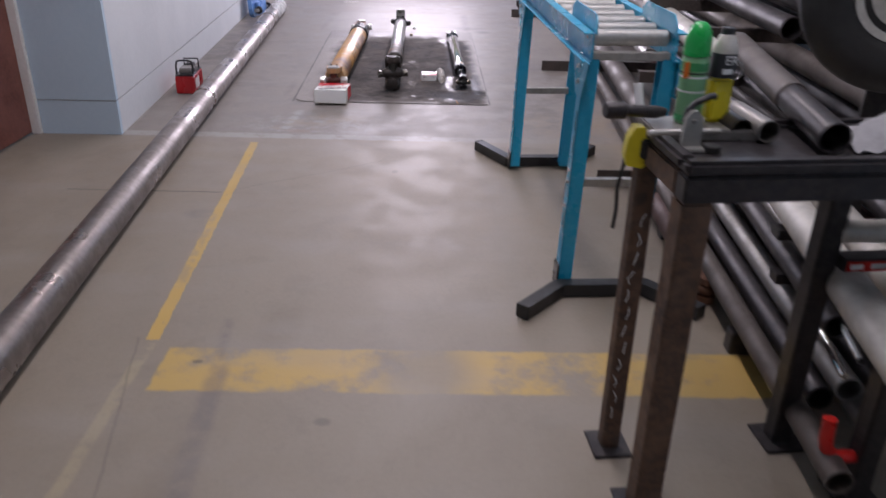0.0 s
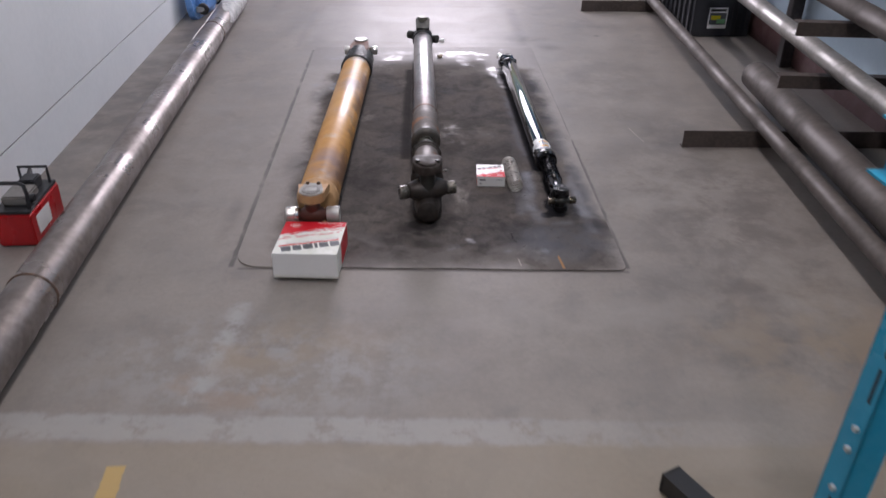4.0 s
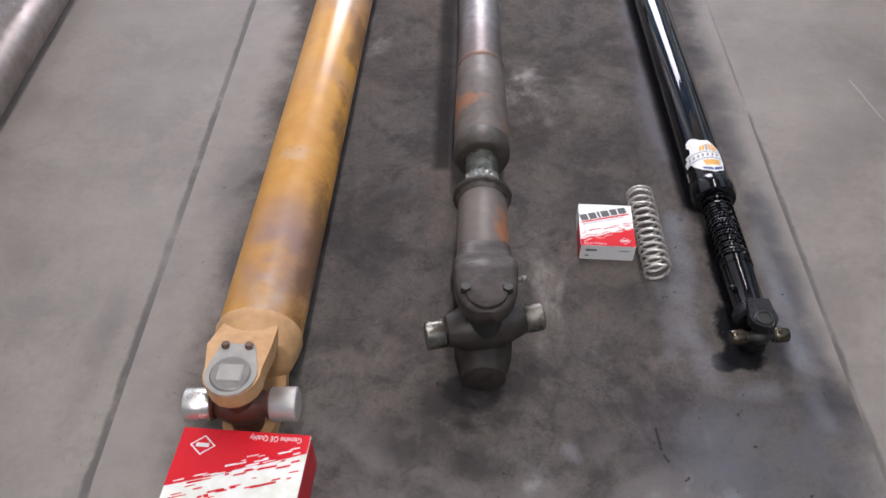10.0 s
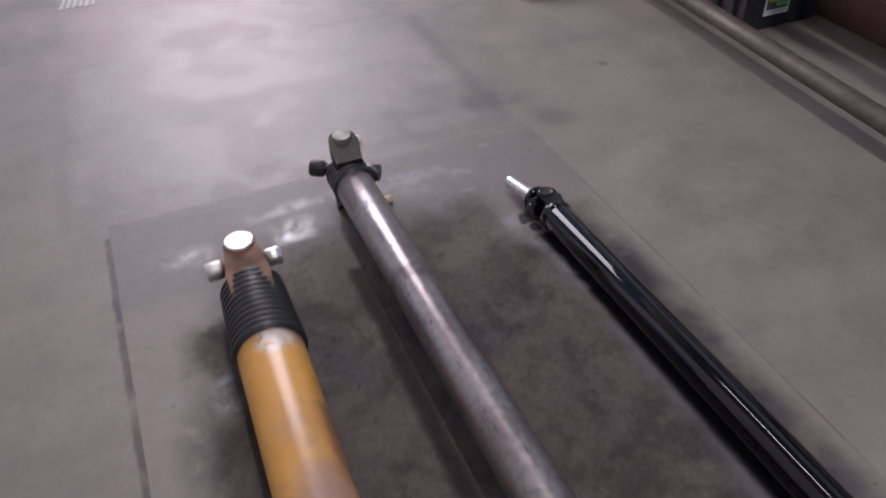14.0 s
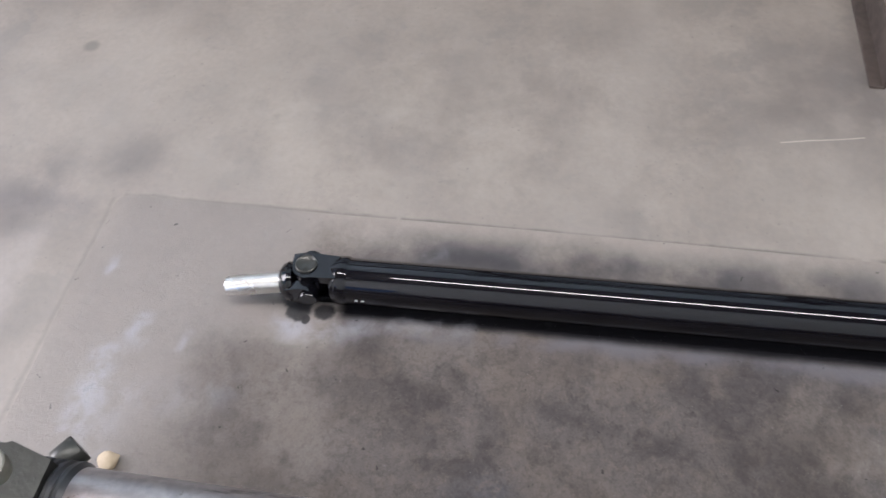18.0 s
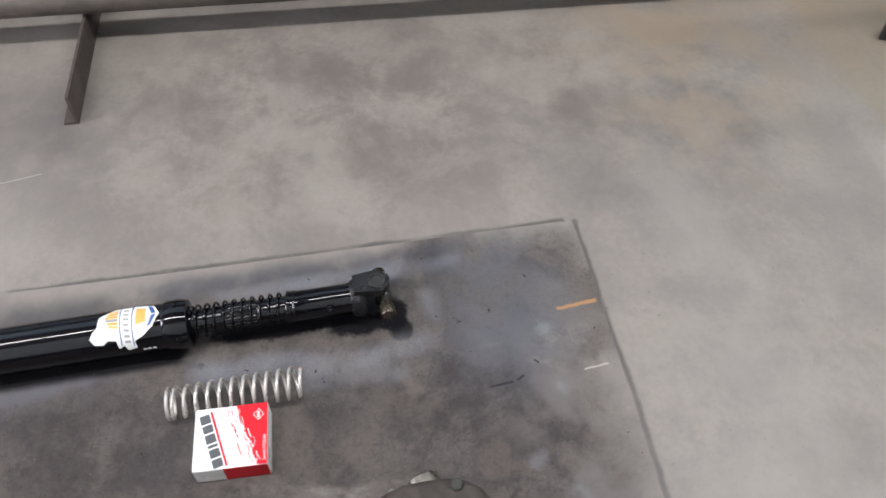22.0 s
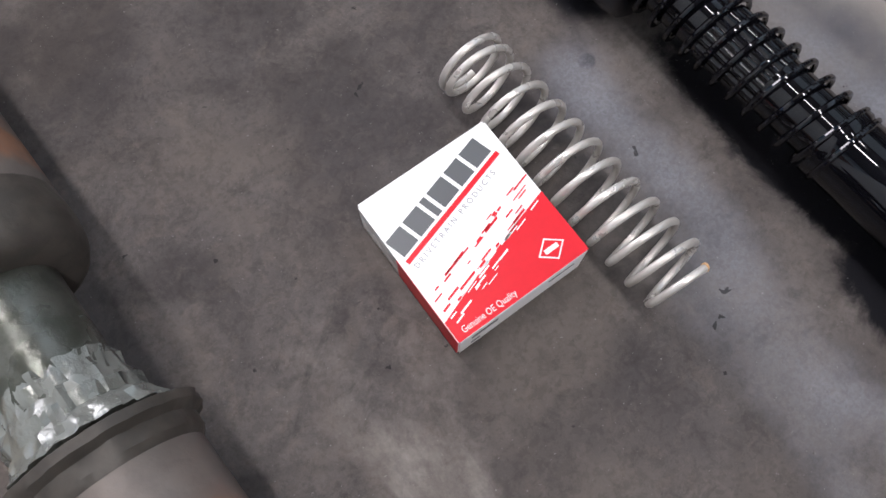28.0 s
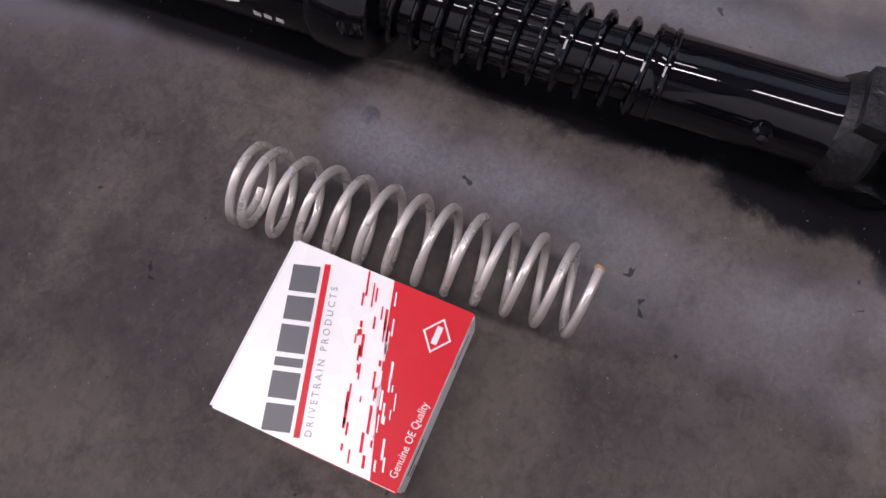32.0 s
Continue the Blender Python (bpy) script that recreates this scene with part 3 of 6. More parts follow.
M["green_cap"] = worn("green_plastic_cap", (0.01, 0.42, 0.08), 0.3, amount=0.2, bump=0).m
M["pale_green"] = worn("pale_green_print", (0.2, 0.45, 0.22), 0.4, amount=0.3, bump=0).m
M["yellow_plastic"] = worn("yellow_plastic", (0.75, 0.62, 0.02), 0.35, amount=0.2, bump=0).m
M["orange_print"] = Mat("orange_print", (0.8, 0.2, 0.02), 0.4).m
M["white_print"] = worn("white_print", (0.78, 0.78, 0.76), 0.4, amount=0.15, bump=0).m
M["card_white"] = worn("white_card", (0.88, 0.88, 0.86), 0.32, amount=0.15, bump=0.02, grain=200).m
M["card_dirty"] = worn("soiled_white_card", (0.8, 0.81, 0.74), 0.45, dark=(0.58, 0.6, 0.48), amount=0.45, bump=0.02, blotch=18).m
M["card_red"] = worn("red_card_print", (0.64, 0.012, 0.024), 0.42, amount=0.15, spec=0.25, bump=0.02, grain=200).m
M["ink_grey"] = Mat("dark_grey_ink", (0.09, 0.095, 0.1), 0.35).m
M["ink_pale"] = Mat("pale_grey_ink", (0.34, 0.34, 0.35), 0.4).m
M["ink_black"] = Mat("black_ink", (0.02, 0.02, 0.022), 0.4).m
M["sticker_blue"] = Mat("blue_sticker_ink", (0.05, 0.11, 0.3), 0.3).m
M["sticker_gold"] = Mat("gold_sticker_ink", (0.75, 0.42, 0.1), 0.3).m
M["gunmetal"] = worn("oily_dark_cast_steel", (0.045, 0.046, 0.042), 0.38, 0.5, dark=(0.02, 0.02, 0.019), amount=0.6, bump=0.25).m
M["olive_steel"] = worn("greased_grey_green_steel", (0.075, 0.08, 0.064), 0.3, 0.5, dark=(0.04, 0.044, 0.035), light=(0.2, 0.2, 0.18), blotch=16, amount=0.7, bump=0.3).m
M["olive_brown"] = worn("oily_olive_brown_steel", (0.055, 0.048, 0.04), 0.5, 0.2, dark=(0.025, 0.022, 0.019), light=(0.11, 0.095, 0.078), blotch=14, amount=0.6, bump=0.2).m
M["red_cast"] = worn("red_oxide_cast_steel", (0.09, 0.03, 0.02), 0.4, 0.2, amount=0.5, bump=0.2).m
M["rust_cast"] = worn("rusty_cast_steel", (0.14, 0.06, 0.03), 0.6, 0.2, dark=(0.06, 0.03, 0.02), amount=0.7, bump=0.3, blotch=20).m
M["tan_mask"] = worn("tan_masking_paint", (0.5, 0.3, 0.14), 0.6, dark=(0.36, 0.2, 0.09), amount=0.5, blotch=20, bump=0.3).m
M["cap_grey"] = worn("pale_grey_cap_steel", (0.4, 0.39, 0.36), 0.4, 0.4, amount=0.4, blotch=25).m
M["tape_grey"] = worn("grease_on_steel", (0.2, 0.21, 0.19), 0.16, 0.3, dark=(0.1, 0.1, 0.09), blotch=60, amount=0.9, bump=0.5).m
M["satin_black"] = worn("satin_black_paint", (0.008, 0.008, 0.009), 0.27, 0, dark=(0.005, 0.005, 0.006), light=(0.016, 0.016, 0.018), amount=0.5, bump=0.5, grain=170, spec=0.4).m
M["ear_brown"] = worn("brown_grey_cast_steel", (0.05, 0.04, 0.035), 0.55, 0.05, dark=(0.022, 0.018, 0.016), light=(0.1, 0.084, 0.074), blotch=18, amount=0.6, bump=0.3, spec=0.3).m
M["hub_brown"] = worn("dark_oily_brown_steel", (0.034, 0.028, 0.025), 0.48, 0.2, dark=(0.017, 0.015, 0.014), light=(0.075, 0.058, 0.048), blotch=18, amount=0.6, bump=0.4).m
M["pale_wood"] = worn("pale_wood_chip", (0.42, 0.34, 0.24), 0.7, amount=0.5).m
M["red_rust"] = worn("red_brown_rusty_paint", (0.1, 0.05, 0.042), 0.5, 0.1, dark=(0.05, 0.028, 0.025), light=(0.17, 0.09, 0.07), blotch=9, amount=0.6, bump=0.25).m
M["cap_oily"] = worn("oily_grey_cap_steel", (0.1, 0.092, 0.078), 0.3, 0.6, dark=(0.02, 0.018, 0.016), light=(0.3, 0.28, 0.24), blotch=30, amount=0.75, bump=0.2).m
M["cap_bronze"] = worn("oil_blackened_cap_steel", (0.06, 0.05, 0.036), 0.2, 0.7, dark=(0.015, 0.013, 0.011), light=(0.2, 0.165, 0.12), blotch=35, amount=0.7, bump=0.15).m
M["cap_dull"] = worn("dull_greenish_cap_steel", (0.2, 0.195, 0.165), 0.45, 0.3, amount=0.5, blotch=25).m
pb = Mat("gloss_black_paint", (0.003, 0.003, 0.0045), 0.045, 0, 0.42)
pb.mix(pb.noise(9, 4), (0.005, 0.005, 0.007), 0.5).set_rough(pb.noise(14, 5), 0.03, 0.07)
M["paint_black"] = pb.m
M["spring_grey"] = worn("bare_spring_wire", (0.58, 0.55, 0.51), 0.36, 0.5, dark=(0.42, 0.39, 0.35), light=(0.7, 0.67, 0.62), blotch=40, amount=0.5, bump=0.05).m
M["jacket"] = worn("grey_cloth", (0.3, 0.3, 0.31), 0.9, amount=0.4).m

# orange-painted tube with scuffed grey-violet bands and bare metal near the ends
g = Mat("scuffed_orange_paint", (0.6, 0.3, 0.055), 0.4, 0, 0.45)
gl, gm = g.noise(3.2, 4, stretch=(1, 1, 1)), g.noise(30, 6)
g.mix(gl, (0.42, 0.19, 0.05), 0.45).mix(gm, (0.68, 0.38, 0.1), 0.3)
for y, ry, k in ((0.13, 0.2, 0.95), (0.62, 0.08, 0.4), (1.02, 0.22, 0.85), (1.36, 0.05, 0.9)):
    g.mix(g.maths("MULTIPLY", g.spot(0.02, y, 0.1, ry, 0.8), g.noise(7, 5, 0.6, lo=0.3, hi=0.6)), (0.29, 0.19, 0.165), k)
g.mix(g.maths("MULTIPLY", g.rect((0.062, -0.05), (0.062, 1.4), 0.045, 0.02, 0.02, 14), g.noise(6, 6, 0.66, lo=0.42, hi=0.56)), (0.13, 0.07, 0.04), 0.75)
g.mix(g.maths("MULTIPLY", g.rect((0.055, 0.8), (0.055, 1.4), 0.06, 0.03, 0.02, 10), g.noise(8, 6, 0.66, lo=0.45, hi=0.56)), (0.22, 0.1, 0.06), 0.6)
g.mix(g.maths("MULTIPLY", g.spot(0.015, 0.03, 0.035, 0.07, 0.7), g.noise(12, 5, lo=0.3)), (0.5, 0.46, 0.42), 0.9)
g.mix(g.maths("MULTIPLY", g.spot(0.01, 1.335, 0.05, 0.045, 0.5), g.noise(50, 5, 0.7, lo=0.42, hi=0.5)), (0.6, 0.57, 0.5), 0.9)
g.mix(g.maths("MULTIPLY", g.spot(0.0, 0.37, 0.04, 0.03, 0.6), g.noise(40, 5, 0.7, lo=0.42, hi=0.5)), (0.5, 0.42, 0.33), 0.4)
g.set_rough(gl, 0.3, 0.48).bump(gm, 0.08, 0.001)
M["orange_tube"] = g.m

# bare tube, rust blooming towards its near end
t2 = Mat("bare_steel_tube", (0.32, 0.295, 0.298), 0.36, 0.85)
tl, tf = t2.noise(5, 6, 0.6, stretch=(1, 0.5, 1)), t2.noise(60, 6)
t2.mix(tl, (0.16, 0.155, 0.155), 0.7).mix(t2.noise(12, 8, 0.7, stretch=(3, 0.4, 3), lo=0.58, hi=0.64), (0.05, 0.05, 0.05), 0.7).mix(tf, (0.5, 0.46, 0.44), 0.3)
t2.mix(t2.noise(7, 6, 0.65, stretch=(2, 0.7, 2), lo=0.46, hi=0.62), (0.17, 0.13, 0.128), 0.55)
t2.mix(t2.maths("MULTIPLY", t2.spot(0, 0.3, 1.0, 0.3, 0.8), t2.noise(9, 6, lo=0.35, hi=0.6)), (0.16, 0.13, 0.115), 0.8)
t2.mix(t2.maths("MULTIPLY", t2.spot(0, 1.1, 1.0, 0.03, 0.6), t2.noise(14, 6, lo=0.4, hi=0.55)), (0.12, 0.1, 0.09), 0.7)
t2.mix(t2.noise(26, 8, 0.75, distortion=0.6, lo=0.62, hi=0.67), (0.09, 0.06, 0.045), 0.75)
t2.set_rough(tl, 0.28, 0.46).bump(tf, 0.08, 0.001)
M["bare_tube"] = t2.m
t3 = Mat("scuffed_dark_tube", (0.2, 0.185, 0.175), 0.4, 0.6)
t3l, t3f = t3.noise(6, 6, 0.6, stretch=(1, 0.6, 1)), t3.noise(50, 6)
t3.mix(t3l, (0.11, 0.1, 0.095), 0.7).mix(t3f, (0.27, 0.255, 0.24), 0.35)
t3.mix(t3.maths("MULTIPLY", t3.spot(0, 0.3, 1.0, 0.3, 0.7), t3.noise(9, 6, lo=0.35, hi=0.6)), (0.2, 0.115, 0.08), 0.8)
t3.mix(t3.noise(16, 8, 0.72, stretch=(2, 0.5, 2), lo=0.58, hi=0.64), (0.05, 0.045, 0.04), 0.7)
t3.set_rough(t3l, 0.32, 0.55).bump(t3f, 0.12, 0.001)
M["scuffed_tube"] = t3.m
r2 = worn("rust_spotted_grey_steel", (0.145, 0.123, 0.108), 0.52, 0.25, dark=(0.08, 0.07, 0.063), blotch=6, amount=0.6, bump=0.2)
r2.mix(r2.noise(7, 5, lo=0.58, hi=0.68), (0.3, 0.13, 0.06), 0.8)
r2.mix(r2.maths("MULTIPLY", r2.spot(0.035, -0.11, 0.025, 0.06, 0.7), r2.noise(20, 6, 0.65, lo=0.36, hi=0.5)), (0.33, 0.14, 0.06), 0.9)
M["rust_grey"] = r2.m


# ---- building helpers ----
def part(name, bm, material, parent=None, label="", smooth=38, bevel=0.0):
    """Links a bmesh as one mesh object under a thing or a part."""
    if bevel:
        edges = [e for e in bm.edges if len(e.link_faces) == 2 and e.calc_face_angle(0) > radians(35)]
        bmesh.ops.bevel(bm, geom=edges, offset=bevel, segments=2, affect="EDGES", clamp_overlap=True)
    bmesh.ops.recalc_face_normals(bm, faces=bm.faces[:])
    me = bpy.data.meshes.new(name)
    bm.to_mesh(me)
    bm.free()
    if smooth:
        me.shade_smooth()
        me.set_sharp_from_angle(angle=radians(smooth))
    me.materials.append(M[material] if isinstance(material, str) else material)
    ob = new(name, me)
    if parent is not None:
        ob.parent = parent
    if label:
        ob["label"] = label
    return ob


def thing(name, m, label, category, group="", kind=""):
    ob = new(name)
    ob.empty_display_size = 0.1
    ob.matrix_world = m
    return tagged(ob, label, category, group, kind)


def box(x0, x1, y0, y1, z0, z1, bm=None):
    bm = bm or bmesh.new()
    bmesh.ops.create_cube(bm, size=1, matrix=Matrix.Translation(((x0 + x1) / 2, (y0 + y1) / 2, (z0 + z1) / 2)) @ Matrix.Diagonal((x1 - x0, y1 - y0, z1 - z0, 1)))
    return bm


def prism(outline, m, height, bm=None):
    """A polygon in the xy plane of m, pulled up by height along its z."""
    bm = bm or bmesh.new()
    low = [bm.verts.new(m @ Vector((x, y, 0))) for x, y in outline]
    high = [bm.verts.new(m @ Vector((x, y, height))) for x, y in outline]
    n = len(outline)
    bm.faces.new(low[::-1])
    bm.faces.new(high)
    for i in range(n):
        bm.faces.new((low[i], low[(i + 1) % n], high[(i + 1) % n], high[i]))
    return bm


def axis_frame(p, q):
    p, q = Vector(p), Vector(q)
    return Matrix.Translation(p) @ (q - p).to_track_quat("Z", "X").to_matrix().to_4x4(), (q - p).length


def lathe(profile, p=(0, 0, 0), q=(0, 1, 0), seg=32, bm=None, wobble=0.0):
    """Turns (distance along p-q, radius) pairs round the line from p towards q."""
    bm = bm or bmesh.new()
    m, _ = axis_frame(p, q)
    rings = []
    for d, r in profile:
        if r <= 1e-6:
            rings.append([bm.verts.new(m @ Vector((0, 0, d)))])
        else:
            rings.append([bm.verts.new(m @ Vector((r * (1 + wobble * random.uniform(-1, 1)) * math.cos(2 * math.pi * i / seg), r * (1 + wobble * random.uniform(-1, 1)) * math.sin(2 * math.pi * i / seg), d))) for i in range(seg)])
    for a, b in zip(rings, rings[1:]):
        if len(a) == 1 and len(b) == 1:
            continue
        for i in range(seg):
            j = (i + 1) % seg
            if len(a) == 1:
                bm.faces.new((a[0], b[i], b[j]))
            elif len(b) == 1:
                bm.faces.new((a[i], a[j], b[0]))
            else:
                bm.faces.new((a[i], a[j], b[j], b[i]))
    if len(rings[0]) > 1:
        bm.faces.new(rings[0][::-1])
    if len(rings[-1]) > 1:
        bm.faces.new(rings[-1])
    return bm


def rod(p, q, r, seg=20, bm=None, edge=0.0):
    length = (Vector(q) - Vector(p)).length
    e = min(edge or r * 0.12, length * 0.3)
    return lathe([(0, r - e), (e, r), (length - e, r), (length, r - e)], p, q, seg, bm)


def hollow(p, q, r, wall, seg=32, bm=None):
    """A pipe open at both ends, with its wall's thickness."""
    length = (Vector(q) - Vector(p)).length
    bm = bm or bmesh.new()
    m, _ = axis_frame(p, q)
    prof = [(0.25, r - wall), (0, r - wall), (0, r), (length, r), (length, r - wall), (max(0.3, length - 0.25), r - wall)]
    rings = [[bm.verts.new(m @ Vector((k * math.cos(2 * math.pi * i / seg), k * math.sin(2 * math.pi * i / seg), d))) for i in range(seg)] for d, k in prof]
    for a, b in zip(rings, rings[1:]):
        for i in range(seg):
            j = (i + 1) % seg
            bm.faces.new((a[i], a[j], b[j], b[i]))
    bm.faces.new(rings[0][::-1])
    bm.faces.new(rings[-1])
    return bm


def sweep(points, r, seg=10, bm=None):
    """A round wire along a run of points."""
    bm = bm or bmesh.new()
    pts = [Vector(p) for p in points]
    rings, up = [], None
    for i, p in enumerate(pts):
        t = (pts[min(i + 1, len(pts) - 1)] - pts[max(i - 1, 0)]).normalized()
        if up is None:
            up = t.orthogonal().normalized()
        up = (up - t * up.dot(t)).normalized()
        side = t.cross(up)
        rings.append([bm.verts.new(p + r * (math.cos(2 * math.pi * k / seg) * up + math.sin(2 * math.pi * k / seg) * side)) for k in range(seg)])
    for a, b in zip(rings, rings[1:]):
        for i in range(seg):
            j = (i + 1) % seg
            bm.faces.new((a[i], a[j], b[j], b[i]))
    bm.faces.new(rings[0][::-1])
    bm.faces.new(rings[-1])
    return bm


def coil(y0, y1, radius, wire, turns, zc=0.0, close0=0.0, close1=0.0, phase=0.0, steps=22, seg=9):
    """A helical spring along local y; close0 and close1 are dead turns at its ends."""
    n = int(turns * steps)
    pts = []
    for i in range(n + 1):
        k = i / steps
        live = turns - close0 - close1
        d0, d1 = close0 * wire * 2.05, close1 * wire * 2.05
        if k < close0:
            y = k * wire * 2.05
        elif k > turns - close1:
            y = (y1 - y0) - (turns - k) * wire * 2.05
        else:
            y = d0 + (k - close0) / live * ((y1 - y0) - d0 - d1)
        a = 2 * math.pi * k + phase
        pts.append((radius * math.cos(a), y0 + y, zc + radius * math.sin(a)))
    return sweep(pts, wire, seg)


def ear(y_root, y_tip, half_root, radius, z0, z1):
    """The ear of a yoke in plan: straight flanks that run into a round end, thick from z0 to z1."""
    out = [(-half_root, y_root), (half_root, y_root)]
    way = 1 if y_tip > y_root else -1
    if way < 0:
        out.reverse()
    a0 = -20
    arc = [(radius * math.cos(radians(a)), y_tip + way * radius * math.sin(radians(a))) for a in range(a0, 181 - a0, 20)]
    if way > 0:
        pts = out + arc
    else:
        pts = out + [(-x, y) for x, y in arc]
    return prism(pts, pose(0, 0, z0), z1 - z0)


def arm_ear(y_root, y_mid, y_tip, half, radius, root, tip):
    """A yoke arm: as ear(), but rising from the heights in root to those in tip."""
    way = 1 if y_tip > y_root else -1
    arc = [(radius * math.cos(radians(a)), y_tip + way * radius * math.sin(radians(a))) for a in range(-10, 191, 20)]
    out = [(-half, y_mid), (-half * 0.9, y_root), (half * 0.9, y_root), (half, y_mid)] + arc
    if way < 0:
        out = out[::-1]
    bm = prism(out, pose(0, 0, 0), 1.0)
    for v in bm.verts:
        k = min(1.0, max(0.0, (v.co.y - y_root) / (y_mid - y_root)))
        k = k * k * (3 - 2 * k)
        lo, hi = root[0] + (tip[0] - root[0]) * k, root[1] + (tip[1] - root[1]) * k
        v.co.z = hi if v.co.z > 0.5 else lo
    return bm


def loft(stations, power=3.0, seg=28):
    """A skin over rounded sections along y, each (y, half width, middle height, half height)."""
    bm = bmesh.new()
    rings = []
    for y, hx, cz, hz in stations:
        ring = []
        for i in range(seg):
            a = 2 * math.pi * i / seg
            c, s = math.cos(a), math.sin(a)
            ring.append(bm.verts.new((hx * math.copysign(abs(c) ** (2 / power), c), y, cz + hz * math.copysign(abs(s) ** (2 / power), s))))
        rings.append(ring)
    for a, b in zip(rings, rings[1:]):
        for i in range(seg):
            bm.faces.new((a[i], a[(i + 1) % seg], b[(i + 1) % seg], b[i]))
    bm.faces.new(rings[0][::-1])
    bm.faces.new(rings[-1])
    return bm


def words(name, body, size, m, material, parent, depth=0.0003, wide=1.0, label=""):
    """Letters in the built-in font, laid flat on the plane of m."""
    cu = bpy.data.curves.new(name, "FONT")
    cu.body, cu.size, cu.extrude, cu.resolution_u = body, size, depth, 3
    tmp = new(name, cu)
    me = bpy.data.meshes.new_from_object(tmp.evaluated_get(bpy.context.evaluated_depsgraph_get()))
    bpy.data.objects.remove(tmp)
    me.transform(m @ Matrix.Diagonal((wide, 1, 1, 1)))
    me.materials.clear()
    me.materials.append(M[material])
    ob = new(name, me)
    ob.parent = parent
    if label:
        ob["label"] = label
    return ob


def structure(name, bm, material, label, category, bevel=0.0):
    return tagged(part(name, bm, material, None, "", 38, bevel), label, category, "", "structure")


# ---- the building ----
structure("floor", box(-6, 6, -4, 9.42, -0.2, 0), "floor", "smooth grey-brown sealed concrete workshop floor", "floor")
structure("ground", box(-120, 120, 9.43, 400, -0.25, -0.03), "outside", "pale pinkish paving outside the roller door", "ground")


def left_x(y):
    return -1.645 - 0.055 * (y - 3.95)


def slab(p, q, thick, z0, z1):
    """A wall from p to q in plan, its thickness to the left of that way."""
    p, q = Vector(p), Vector(q)
    d = (q - p).normalized()
    n = Vector((-d.y, d.x)) * thick
    return prism([tuple(p), tuple(q), tuple(q + n), tuple(p + n)], pose(0, 0, z0), z1 - z0)


# left wall in two courses with a shadow joint between, and its return beside the door
def run_of_wall(y0, y1, inset, thick, z0, z1):
    return prism([(left_x(y0) - inset, y0), (left_x(y1) - inset, y1), (left_x(y1) - thick, y1), (left_x(y0) - thick, y0)], pose(0, 0, z0), z1 - z0)


def return_wall(inset, z0, z1):
    return prism([(-2.05, 3.95 + inset), (left_x(3.95) - inset, 3.95 + inset), (left_x(3.98) - inset, 3.979), (-2.05, 3.979)], pose(0, 0, z0), z1 - z0)


structure("wall_left", run_of_wall(3.98, 9.215, 0, 0.25, 0.18, 4), "wall_grey", "pale grey painted wall of large smooth panels", "wall")
structure("wall_left_base", run_of_wall(3.98, 9.215, 0, 0.25, 0, 0.173), "wall_grey", "low bottom course of the pale grey painted wall", "wall")
structure("wall_left_core", run_of_wall(3.99, 9.21, 0.006, 0.2, 0.15, 0.25), "joint", "dark recessed joint between two wall courses", "wall")
structure("wall_return", return_wall(0, 0.18, 4), "wall_blue", "pale blue painted end of the wall beside a doorway", "wall")
structure("wall_return_base", return_wall(0, 0, 0.173), "wall_blue", "bottom course of the pale blue painted wall end", "wall")
structure("wall_return_core", return_wall(0.004, 0.15, 0.25), "joint_pale", "pale recessed joint in the blue wall", "wall")
structure("wall_return_back", box(-2.05, -1.91, 3.981, 4.2, 0, 4), "wall_blue", "blue painted reveal of the doorway", "wall")
structure("door_jamb", box(-2.1, -2.052, 3.93, 4.2, 0, 2.1), "white_paint", "white painted timber door jamb", "door frame", 0.004)
structure("wall_left_near", slab((-2.75, -3.9), (-2.75, 4.2), 0.2, 0, 4), "wall_blue", "plain blue wall beyond the doorway", "wall")
structure("wall_behind", box(-2.75, 1.85, -4, -3.8, 0, 4), "wall_grey", "plain grey wall closing the workshop", "wall")
structure("wall_right", box(1.62, 1.85, -3.8, 9.42, 0.145, 4), "wall_blue", "pale blue painted wall behind the pipe rack", "wall")
structure("baseboard", box(1.605, 1.85, -3.8, 9.42, 0, 0.14), "skirting", "dark red painted skirting band", "skirting")
structure("wall_far_left", box(-2.6, -1.8, 9.22, 9.62, 0, 4), "wall_cream", "cream wall beside the roller door opening", "wall")
structure("wall_far_right", box(1.12, 1.85, 9.42, 9.62, 0, 4), "wall_cream", "wall beside the roller door opening", "wall")
structure("wall_far_lintel", box(-1.797, 1.12, 9.42, 9.62, 3.1, 4), "wall_cream", "wall above the roller door opening", "wall")
for x, y in ((-1.81, 9.1), (1.06, 9.34)):
    structure("door_track", box(x, x + 0.075, y, y + 0.117, 0, 3.1), "white_paint", "white steel guide rail of the roller door", "door track", 0.004)
structure("door_sill_block", box(-1.93, -1.815, 9.1, 9.2, 0, 0.08), "steel_rust", "dark rusty block at the foot of the door rail", "door stop", 0.004)
# out of view: added to close the room, dark to keep reflections low
structure("ceiling", box(-3, 2.1, -4, 9.62, 4.0, 4.12), "ceiling", "plain dark workshop ceiling, out of view", "ceiling")

door = thing("door_1", pose(-2.115, 3.93, 0.012, 0, 0, -92), "red-brown painted door standing open beside a white jamb", "door", kind="structure")
part("door_leaf", box(0.0, 0.82, -0.02, 0.02, 0, 2.04), "red_brown", door, bevel=0.003)
bm = rod((0.75, 0.02, 1.0), (0.75, 0.07, 1.0), 0.012)
part("door_handle", rod((0.75, 0.07, 1.0), (0.64, 0.07, 1.0), 0.01, bm=bm), "chrome", door)

